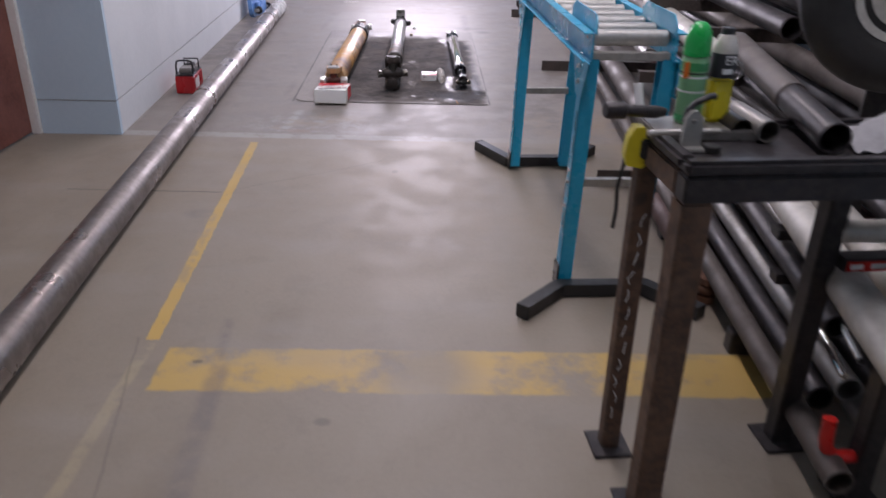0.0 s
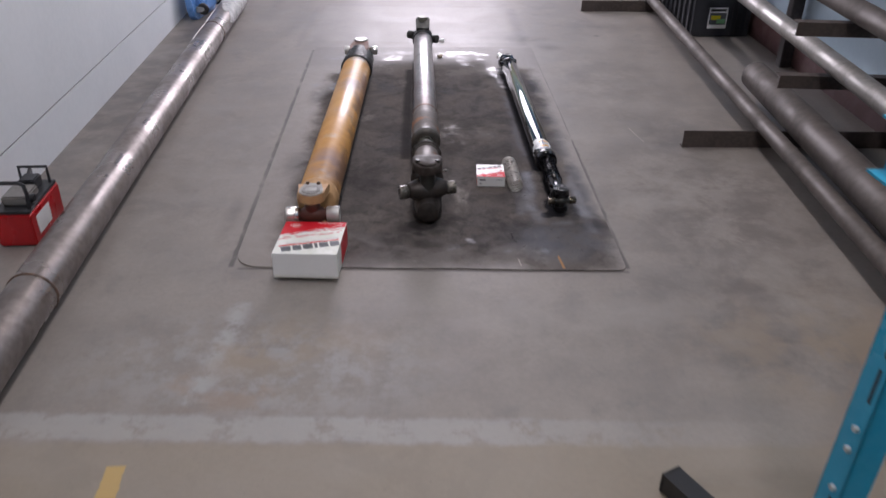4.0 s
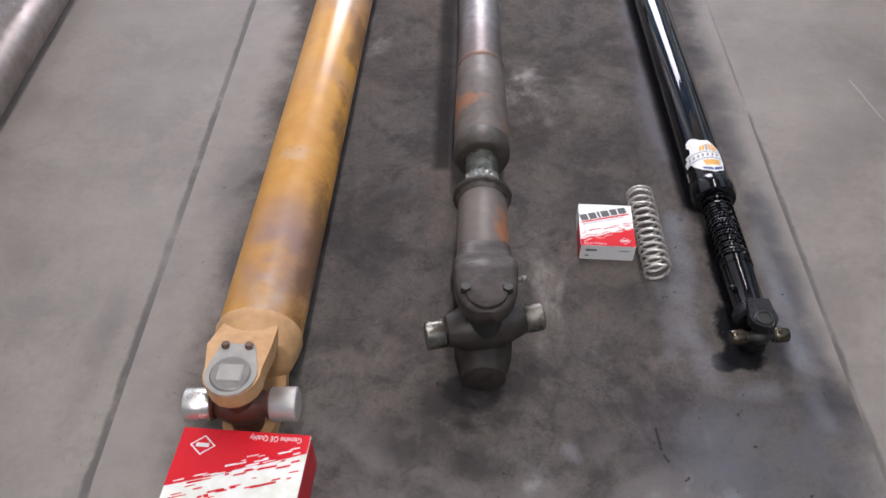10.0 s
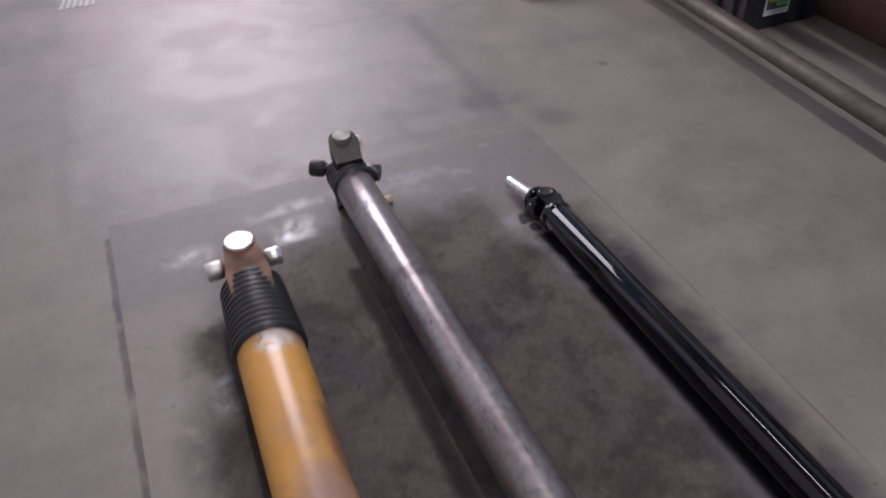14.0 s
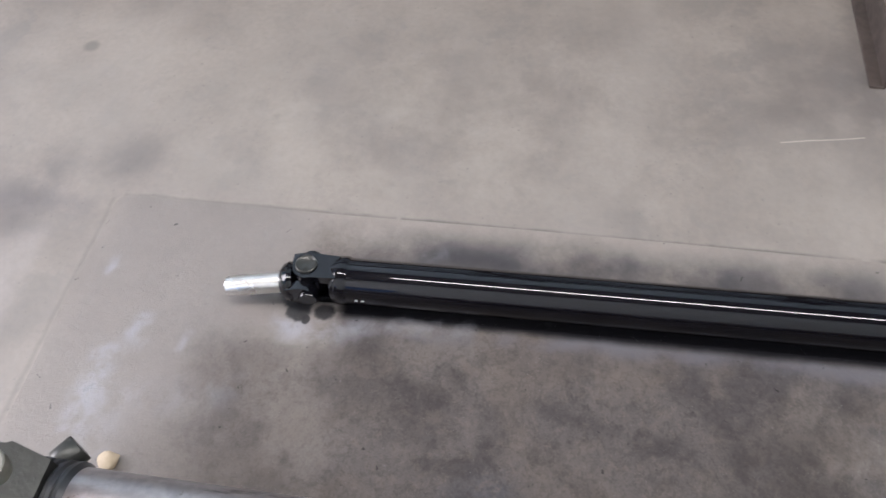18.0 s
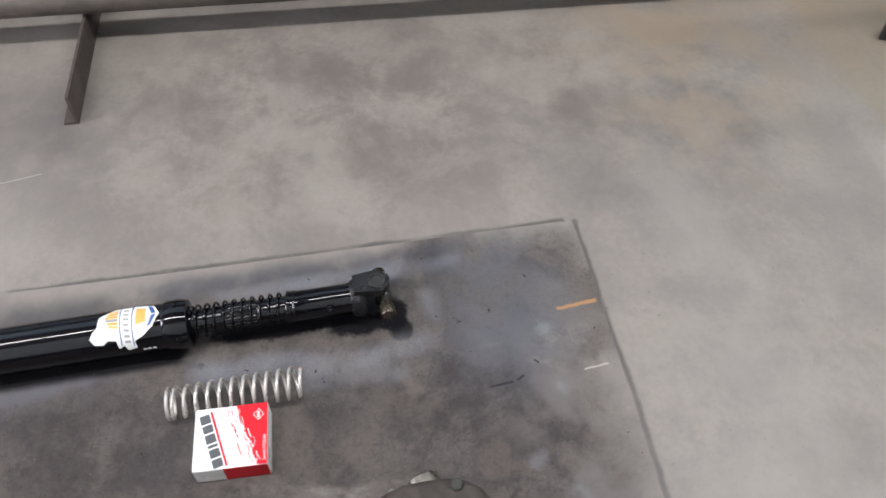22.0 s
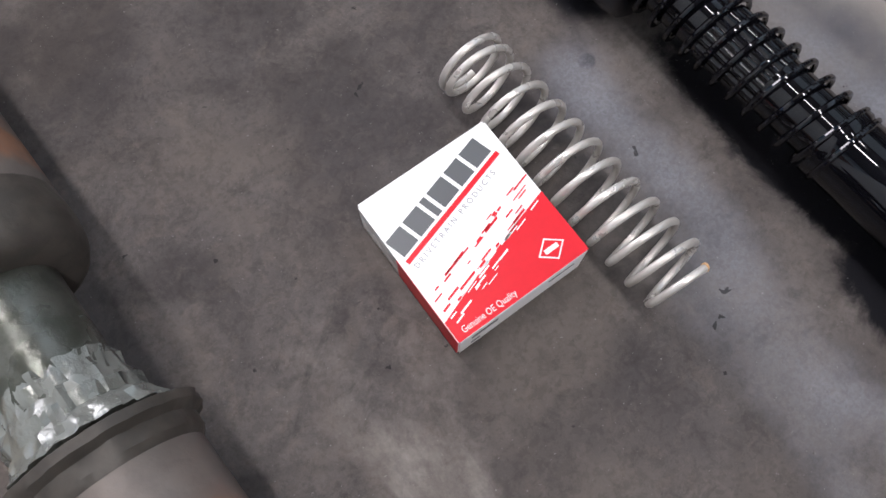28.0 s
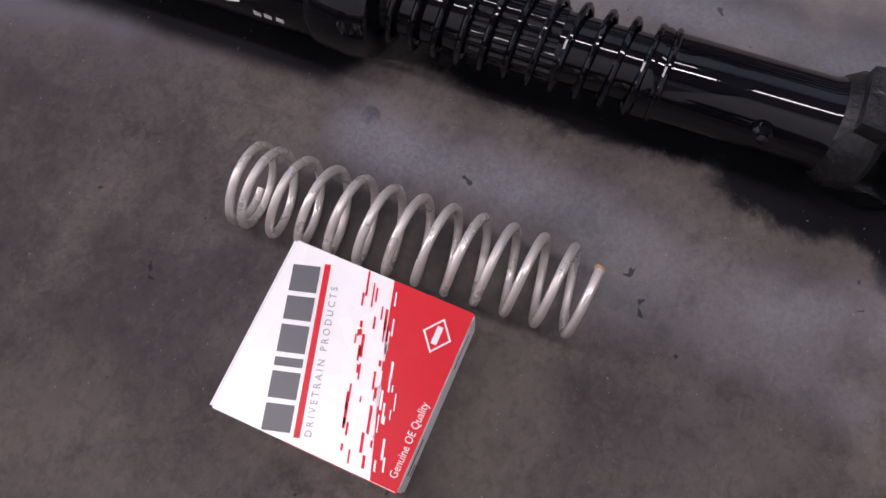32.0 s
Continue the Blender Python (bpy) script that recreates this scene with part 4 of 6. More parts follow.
# a housing for every lamp, the added fill ones included
for tx, ty in TUBES:
    lamp = thing("ceiling_light", pose(tx, ty, 3.9), "long white fluorescent fitting on the ceiling, out of view", "ceiling light", "ceiling lights")
    part("housing", box(-0.15, 0.15, -0.75, 0.75, 0.03, 0.1), "white_paint", lamp, bevel=0.005)
    for dx in (-0.07, 0.07):
        part("tube", rod((dx, -0.7, 0.0), (dx, 0.7, 0.0), 0.013), "white_print", lamp)

# the sheet on the floor
def rounded(corners, radii):
    out = []
    for i, c in enumerate(corners):
        c, p, q = Vector(c), Vector(corners[i - 1]), Vector(corners[(i + 1) % len(corners)])
        a, b = c + (p - c).normalized() * radii[i], c + (q - c).normalized() * radii[i]
        for k in range(7):
            u = k / 6
            out.append((1 - u) ** 2 * a + 2 * u * (1 - u) * c + u ** 2 * b)
        for k in range(1, 14):
            e = c + (q - c) * (0.06 + 0.88 * k / 14) if i != 3 else None
            if e is not None and k % 2 == 0:
                side = (q - c).normalized()
                out.append(e + Vector((side.y, -side.x)) * random.uniform(-0.004, 0.004))
    return [tuple(v) for v in out]


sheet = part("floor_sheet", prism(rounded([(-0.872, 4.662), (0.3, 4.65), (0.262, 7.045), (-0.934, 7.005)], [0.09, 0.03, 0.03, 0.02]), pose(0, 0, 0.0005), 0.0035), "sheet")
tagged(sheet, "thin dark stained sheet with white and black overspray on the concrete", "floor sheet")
TOP = 0.004


# ---- the three shafts ----
def cross(parent, y, z, reach, cap_r, cap_len, hub_r, hub, cap, turn=0.0):
    """A joint cross with two bearing caps across the shaft."""
    c, s = math.cos(radians(turn)), math.sin(radians(turn))
    part("joint_hub", lathe([(-hub_r * 1.3, hub_r * 0.55), (-hub_r * 0.9, hub_r * 0.8), (-hub_r * 0.3, hub_r), (hub_r * 0.3, hub_r), (hub_r * 0.9, hub_r * 0.8), (hub_r * 1.3, hub_r * 0.55)], (0, y, z), (c, y + s, z)), hub, parent)
    for k in (-1, 1):
        a, b = reach - cap_len, reach
        w = Vector((c * k, s * k, 0))
        o = Vector((0, y, z))
        part("trunnion", lathe([(hub_r * 1.1, cap_r * 0.6), (a - 0.004, cap_r * 0.6), (a - 0.004, cap_r * 0.85), (a, cap_r * 0.85)], o, o + w, 24), hub, parent)
        part("bearing_cap", lathe([(a, cap_r * 0.94), (a + 0.002, cap_r), (b - 0.002, cap_r), (b, cap_r * 0.93), (b, cap_r * 0.7), (b - 0.001, 0)], o, o + w, 28), cap, parent)


# orange tube, held off the floor by its yokes
G0, G1 = (-0.652, 4.965), (-0.6455, 6.4)
gz = math.degrees(math.atan2(-(G1[0] - G0[0]), G1[1] - G0[1]))
gold = thing("drive_shaft", pose(*G0, TOP, 0, 0, gz), "long scuffed orange-painted drive shaft lying on the sheet", "drive shaft", "drive shafts")
GR = 0.066
GZ = 0.083
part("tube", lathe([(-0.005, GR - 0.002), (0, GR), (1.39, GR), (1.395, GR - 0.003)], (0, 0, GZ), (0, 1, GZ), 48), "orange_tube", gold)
part("weld_collar", lathe([(-0.05, 0.05), (-0.045, 0.06), (-0.02, 0.067), (-0.004, 0.0685), (0.006, GR)], (0, 0, GZ), (0, 1, GZ), 44, wobble=0.008), "tan_mask", gold, "ragged tan masking round the yoke")
for k in (1, -1):
    arm = arm_ear(-0.02, -0.075, -0.122, 0.047, 0.041, (GZ + k * 0.03, GZ + k * 0.055) if k > 0 else (GZ - 0.055, GZ - 0.03), (GZ + 0.052, GZ + 0.08) if k > 0 else (GZ - 0.08, GZ - 0.052))
    part("yoke_ear", arm, "tan_mask", gold, bevel=0.004)
part("cap_plate", ear(-0.076, -0.126, 0.024, 0.037, GZ + 0.0795, GZ + 0.0845), "cap_grey", gold, "pale grey cap retaining plate", bevel=0.001)
cd = part("cap_disc", lathe([(0.07, 0.029), (0.0855, 0.029), (0.0875, 0.0265), (0.0872, 0)], (0, -0.128, GZ), (0, -0.128, 1)), "steel_grey", gold)
part("cap_lug", box(-0.017, 0.017, -0.142, -0.114, GZ + 0.086, GZ + 0.0892), "cap_grey", cd, "pale raised square on the cap", bevel=0.001)
for x in (-0.017, 0.017):
    part("bolt", rod((x, -0.082, GZ + 0.083), (x, -0.08, GZ + 0.091), 0.006, 6), "steel_rust", gold)
part("upright_trunnion", rod((0, -0.126, GZ - 0.075), (0, -0.126, GZ + 0.075), 0.024), "red_cast", gold)
cross(gold, -0.125, GZ, 0.083, 0.0255, 0.04, 0.03, "red_cast", "bright_steel", 3)
part("dust_boot", lathe([(1.362, 0.067)] + [(1.367 + 0.0165 * k + d, 0.0738 - 0.0006 * k + e) for k in range(12) for d, e in ((0, -0.0025), (0.003, 0.0008), (0.009, 0.0008), (0.0125, -0.0025))] + [(1.566, 0.06), (1.572, 0.048)], (0, 0, GZ), (0, 1, GZ), 44), "plastic_black", gold, "black ribbed rubber band")
for k in (1, -1):
    arm = arm_ear(1.49, 1.55, 1.645, 0.046, 0.036, (GZ + 0.02, GZ + 0.056) if k > 0 else (GZ - 0.056, GZ - 0.02), (GZ + 0.036, GZ + 0.064) if k > 0 else (GZ - 0.078, GZ - 0.036))
    part("yoke_ear", arm, "rust_cast", gold, bevel=0.005)
part("cap_disc", lathe([(0.03, 0.033), (0.068, 0.033), (0.071, 0.03), (0.07, 0)], (0, 1.655, GZ), (0, 1.655, 1)), "bright_steel", gold, "silver bearing cap")
part("upright_trunnion", rod((0, 1.65, GZ - 0.06), (0, 1.65, GZ + 0.05), 0.02), "rust_cast", gold)
cross(gold, 1.635, GZ + 0.018, 0.082, 0.021, 0.034, 0.026, "rust_cast", "bright_steel")

# bare steel shaft with slip joint, held off the floor by its yokes
B0, B1 = (-0.304, 5.285), (-0.338, 6.88)
bz = math.degrees(math.atan2(-(B1[0] - B0[0]), B1[1] - B0[1]))
bare = thing("drive_shaft", pose(*B0, TOP, 0, 0, bz), "bare steel drive shaft with rusty slip joint lying on the sheet", "drive shaft", "drive shafts")
BR, BZ = 0.0475, 0.1
AX = ((0, 0, BZ), (0, 1, BZ))
part("tube", lathe([(0.39, BR), (0.395, BR), (1.515, BR), (1.525, BR - 0.002)], *AX, 48), "bare_tube", bare)
part("weld_bead", lathe([(0.376, 0.05), (0.38, 0.0518), (0.387, 0.0522), (0.393, 0.0512), (0.399, BR)], *AX, 48, wobble=0.012), "scuffed_tube", bare, "scraped weld bead")
part("stepped_sleeve", lathe([(0.134, 0.053), (0.138, 0.0538), (0.3, 0.0525), (0.34, 0.051), (0.378, 0.0505)], *AX, 48, wobble=0.004), "rust_grey", bare, "rust-stained sleeve")
part("shoulder", lathe([(0.093, 0.03), (0.0935, 0.044), (0.096, 0.049), (0.104, 0.053), (0.118, 0.0548), (0.136, 0.0535)], *AX, 48), "olive_brown", bare, "dark oily shoulder")
part("slip_neck", lathe([(-0.005, 0.031), (0.1, 0.031)], *AX, 40), "olive_steel", bare, "greased grey-green spline neck")
part("grease_ring", lathe([(-0.003, 0.031), (-0.001, 0.044), (0.004, 0.04), (0.008, 0.0385), (0.012, 0.0345), (0.019, 0.0355), (0.026, 0.0325), (0.034, 0.0325), (0.04, 0.031)], *AX, 72, wobble=0.07), "tape_grey", bare, "squeezed-out shiny grease")
part("seal_ring", lathe([(-0.026, 0.044), (-0.022, 0.0468), (-0.014, 0.047), (-0.011, 0.0525), (-0.006, 0.053), (-0.004, 0.047), (0.0, 0.034)], *AX, 64, wobble=0.025), "olive_brown", bare, "ragged dark sealing lip")
part("slip_sleeve", lathe([(-0.195, 0.052), (-0.18, 0.0475), (-0.16, 0.0455), (-0.026, 0.044)], *AX, 48), "rust_grey", bare, "grey sleeve with a rust patch")
part("yoke_base", lathe([(-0.255, 0.036), (-0.24, 0.048), (-0.222, 0.0545), (-0.205, 0.0555), (-0.188, 0.052), (-0.172, 0.0475)], *AX, 48, wobble=0.006), "ear_brown", bare, "flared dark yoke root")
# each ear swells out of the sleeve and runs into a round end
EAR = [(-0.16, 0.044, 0.004, 0.044), (-0.19, 0.049, 0.006, 0.048), (-0.21, 0.051, 0.026, 0.042), (-0.228, 0.051, 0.052, 0.035), (-0.248, 0.05, 0.074, 0.028), (-0.272, 0.049, 0.084, 0.021), (-0.3, 0.047, 0.086, 0.019), (-0.324, 0.041, 0.086, 0.018), (-0.34, 0.03, 0.086, 0.017), (-0.35, 0.016, 0.086, 0.014)]
for k in (1, -1):
    part("yoke_ear", loft([(y, hx, BZ + k * cz * (1.0 if k > 0 else 0.94), hz) for y, hx, cz, hz in EAR], 4.5), "ear_brown" if k > 0 else "hub_brown", bare, smooth=60)
part("cap_plate", lathe([(0.098, 0.032), (0.1075, 0.031), (0.109, 0.028), (0.108, 0)], (0, -0.315, BZ), (0, -0.315, 1), 28), "ear_brown", bare)
for x in (-0.031, 0.031):
    part("bolt", rod((x, -0.313, BZ + 0.098), (x, -0.312, BZ + 0.1125), 0.0085, 6), "gunmetal", bare)
part("grease_hole", rod((-0.022, -0.266, BZ + 0.092), (-0.022, -0.267, BZ + 0.1035), 0.0085), "ink_black", bare, "dark drilled hole")
part("grease_nipple", lathe([(0, 0.004), (0.01, 0.004), (0.012, 0.006), (0.018, 0.004), (0.02, 0)], (0.05, -0.235, BZ + 0.035), (0.09, -0.235, BZ + 0.05), 10), "steel_grey", bare)
part("upright_trunnion", rod((0, -0.31, BZ - 0.09), (0, -0.31, BZ + 0.1), 0.026), "gunmetal", bare)
cross(bare, -0.3, BZ, 0.094, 0.0225, 0.03, 0.038, "hub_brown", "cap_oily", 13)
part("cross_body", lathe([(-0.064, 0.018), (-0.06, 0.025), (-0.03, 0.036), (0.03, 0.036), (0.06, 0.025), (0.064, 0.018)], (0, -0.3, BZ + 0.004), (math.cos(radians(13)), -0.3 + math.sin(radians(13)), BZ + 0.004), 28, wobble=0.03), "hub_brown", bare, "dark oily cross body")
part("companion_yoke", lathe([(-0.37, 0.02), (-0.365, 0.034), (-0.34, 0.038), (-0.31, 0.044), (-0.29, 0.034)], (0, 0, BZ - 0.045), (0, 1, BZ - 0.03), 28), "hub_brown", bare)
part("yoke_ring", lathe([(1.5, 0.047)] + [(1.504 + 0.0145 * k + d, 0.0525 + e) for k in range(5) for d, e in ((0, -0.002), (0.003, 0.001), (0.009, 0.001), (0.012, -0.002))] + [(1.58, 0.046)], *AX, 44), "plastic_black", bare, "black ribbed ring")
for k in (1, -1):
    arm = arm_ear(1.53, 1.565, 1.578, 0.037, 0.034, (BZ + 0.02, BZ + 0.06) if k > 0 else (BZ - 0.06, BZ - 0.02), (BZ + 0.06, BZ + 0.1) if k > 0 else (BZ - 0.1, BZ - 0.06))
    part("yoke_ear", arm, "gunmetal", bare, bevel=0.006)
part("cap_disc", lathe([(0.08, 0.024), (0.105, 0.024), (0.107, 0.022), (0.1065, 0)], (0, 1.58, BZ), (0, 1.58, 1)), "cap_dull", bare)
part("upright_trunnion", rod((0, 1.58, BZ - 0.08), (0, 1.58, BZ + 0.09), 0.022), "gunmetal", bare)
cross(bare, 1.585, BZ, 0.09, 0.0215, 0.034, 0.03, "gunmetal", "gunmetal", -33)

# gloss black shaft
K0, K1 = (0.141, 5.36), (0.098, 6.565)
kz = math.degrees(math.atan2(-(K1[0] - K0[0]), K1[1] - K0[1]))
black = thing("drive_shaft", pose(*K0, TOP, 0, 0, kz), "freshly painted gloss black drive shaft lying on the sheet", "drive shaft", "drive shafts")
KR, KZ = 0.0385, 0.043
part("tube", lathe([(0.0, KR), (1.2, KR), (1.205, KR - 0.002)], (0, 0, KZ), (0, 1, KZ), 56), "paint_black", black)
part("weld_collar", lathe([(-0.018, 0.036), (-0.016, 0.039), (-0.004, 0.042), (0.016, 0.042), (0.022, KR)], (0, 0, KZ), (0, 1, KZ), 48), "paint_black", black)
part("splined_stub", lathe([(-0.19, 0.0205), (-0.015, 0.0205)], (0, 0, KZ), (0, 1, KZ), 32), "paint_black", black)
teeth = []
for i in range(24):
    for a, r in ((0, 0.0208), (5, 0.0222), (8.5, 0.0222), (13.5, 0.0208)):
        w = radians(i * 15 + a)
        teeth.append((r * math.cos(w), r * math.sin(w)))
sp = prism(teeth, Matrix.Translation((0, -0.075, KZ)) @ Matrix.Rotation(radians(90), 4, "X"), 0.05)
part("splined_band", sp, "paint_black", black)
part("coil_spring", coil(-0.188, -0.02, 0.0262, 0.0021, 12.3, KZ, 0.6, 0.6), "paint_black", black, "black-painted coil spring round the splines")
part("slip_sleeve", lathe([(-0.285, 0.029), (-0.275, 0.0258), (-0.185, 0.0258), (-0.183, 0.027), (-0.176, 0.027)], (0, 0, KZ), (0, 1, KZ), 44), "paint_black", black)
part("zerk", lathe([(0, 0.006), (0.004, 0.006), (0.006, 0.0035), (0.01, 0.0035), (0.012, 0)], (-0.0235, -0.245, KZ + 0.013), (-0.04, -0.245, KZ + 0.022), 10), "paint_black", black)
part("yoke_base", lathe([(-0.305, 0.026), (-0.3, 0.032), (-0.288, 0.033), (-0.28, 0.028)], (0, 0, KZ), (0, 1, KZ), 36), "satin_black", black)
for z0, z1 in ((KZ + 0.022, KZ + 0.038), (KZ - 0.038, KZ - 0.022)):
    part("yoke_ear", ear(-0.286, -0.324, 0.0175, 0.0225, z0, z1), "satin_black", black, bevel=0.0075)
part("cap_disc", lathe([(0.034, 0.014), (0.04, 0.014), (0.0405, 0.011), (0.0385, 0.01), (0.0385, 0)], (0, -0.326, KZ), (0, -0.326, 1), 24), "gunmetal", black)
part("cap_ring", lathe([(0.036, 0.0175), (0.0395, 0.0172), (0.0402, 0.0155), (0.0395, 0.0142), (0.036, 0.014)], (0, -0.33, KZ), (0, -0.33, 1), 28), "satin_black", black, "raised ring round the bearing cap")
part("upright_trunnion", rod((0, -0.33, KZ - 0.03), (0, -0.33, KZ + 0.03), 0.01), "gunmetal", black)
cross(black, -0.335, KZ, 0.047, 0.0125, 0.022, 0.013, "gunmetal", "cap_bronze", 4)
for z0, z1 in ((KZ + 0.02, KZ + 0.036), (KZ - 0.036, KZ - 0.02)):
    part("yoke_ear", ear(1.195, 1.245, 0.022, 0.0255, z0, z1), "paint_black", black, bevel=0.004)
part("cap_disc", lathe([(0.03, 0.018), (0.039, 0.018), (0.04, 0.016), (0.0385, 0.014), (0.0385, 0)], (0, 1.247, KZ), (0, 1.247, 1), 24), "gunmetal", black)
cross(black, 1.247, KZ, 0.045, 0.015, 0.022, 0.017, "paint_black", "paint_black", 8)
part("stub_yoke", lathe([(0.026, 0.02), (0.031, 0.031), (0.038, 0.034), (0.046, 0.031), (0.053, 0.023), (0.056, 0.0175)], (-0.004, 1.24, KZ), (-0.03, 1.4, KZ - 0.008), 36), "paint_black", black)
for x0, x1 in ((0.02, 0.037), (-0.037, -0.02)):
    horn = ear(1.28, 1.25, 0.015, 0.0235, x0, x1)
    horn.transform(Matrix.Translation((-0.003, 0, KZ)) @ Matrix.Rotation(radians(90), 4, "Y"))
    part("yoke_ear", horn, "paint_black", black, bevel=0.006)
part("joint_body", lathe([(-0.026, 0.012), (-0.02, 0.022), (0, 0.026), (0.02, 0.022), (0.026, 0.012)], (0, 1.247, KZ), (0, 1.247, 1), 28), "paint_black", black)
part("end_collar", lathe([(1.178, KR), (1.182, 0.0405), (1.196, 0.0405), (1.2, 0.038)], (0, 0, KZ), (0, 1, KZ), 48), "paint_black", black)
part("stub_shaft", lathe([(0.052, 0.0172), (0.144, 0.0172), (0.147, 0.0158)], (-0.004, 1.24, KZ), (-0.03, 1.4, KZ - 0.008), 28), "bright_steel", black, "bare steel stub")


def wrapped(outline, radius, zc, lift):
    """A flat outline (along the tube, round it) bent onto a tube along local y."""
    bm = bmesh.new()
    vs = []
    for along, round_ in outline:
        a = round_ / radius
        vs.append(bm.verts.new(((radius + lift) * math.sin(a), along, zc + (radius + lift) * math.cos(a))))
    bm.faces.new(vs)
    bmesh.ops.triangulate(bm, faces=bm.faces[:])
    for _ in range(3):
        bmesh.ops.subdivide_edges(bm, edges=[e for e in bm.edges if e.calc_length() > 0.006], cuts=1, use_grid_fill=True)
    for v in bm.verts:
        d = Vector((v.co.x, v.co.z - zc))
        d = d.normalized() * (radius + lift)
        v.co.x, v.co.z = d.x, zc + d.y
    return bm


badge = [(0.024, 0.0), (0.034, 0.02), (0.058, 0.026), (0.092, 0.025), (0.104, 0.016), (0.117, 0.006), (0.12, -0.012), (0.127, -0.018), (0.132, -0.028), (0.126, -0.038), (0.113, -0.04), (0.105, -0.034), (0.093, -0.036), (0.091, -0.05), (0.082, -0.046), (0.078, -0.056), (0.064, -0.053), (0.065, -0.04), (0.052, -0.034), (0.036, -0.021)]
stick = part("sticker", wrapped(badge, KR, KZ, 0.0006), "card_white", black, "white shield sticker with gold and blue print")


def sticker_print(outline, material):
    part("sticker_print", wrapped(outline, KR, KZ, 0.0011), material, stick)


for k in range(6):
    r = -0.017 + k * 0.0062
    sticker_print([(0.088, r), (0.108 - abs(r) * 0.35, r * 0.85), (0.108 - abs(r) * 0.35, r * 0.85 + 0.0042), (0.088, r + 0.0045)], "sticker_gold" if k != 2 else "ink_pale")
sticker_print([(0.045, -0.012), (0.045, 0.014), (0.06, 0.017), (0.061, -0.015)], "sticker_gold")
sticker_print([(0.029, 0.001), (0.036, 0.017), (0.043, 0.0195), (0.036, 0.001)], "sticker_blue")
sticker_print([(0.029, -0.001), (0.037, -0.017), (0.044, -0.0205), (0.036, -0.001)], "sticker_blue")
sticker_print([(0.0645, 0.024), (0.0665, 0.024), (0.068, -0.048), (0.0665, -0.048)], "sticker_blue")
sticker_print([(0.0835, 0.023), (0.085, 0.023), (0.086, -0.044), (0.0845, -0.044)], "sticker_blue")
for k in range(7):
    r = -0.042 + k * 0.009
    sticker_print([(0.071, r), (0.0795, r + 0.0008), (0.0795, r + 0.005), (0.071, r + 0.0042)], "ink_pale")
# small pale marks on the tube's flank
for al in (0.036, 0.044, 0.051, 1.148, 1.158):
    part("pale_mark", wrapped([(al, -0.0575), (al + 0.005, -0.0565), (al + 0.0055, -0.0605), (al + 0.0005, -0.0615)], KR, KZ, 0.0006), "white_print", black)


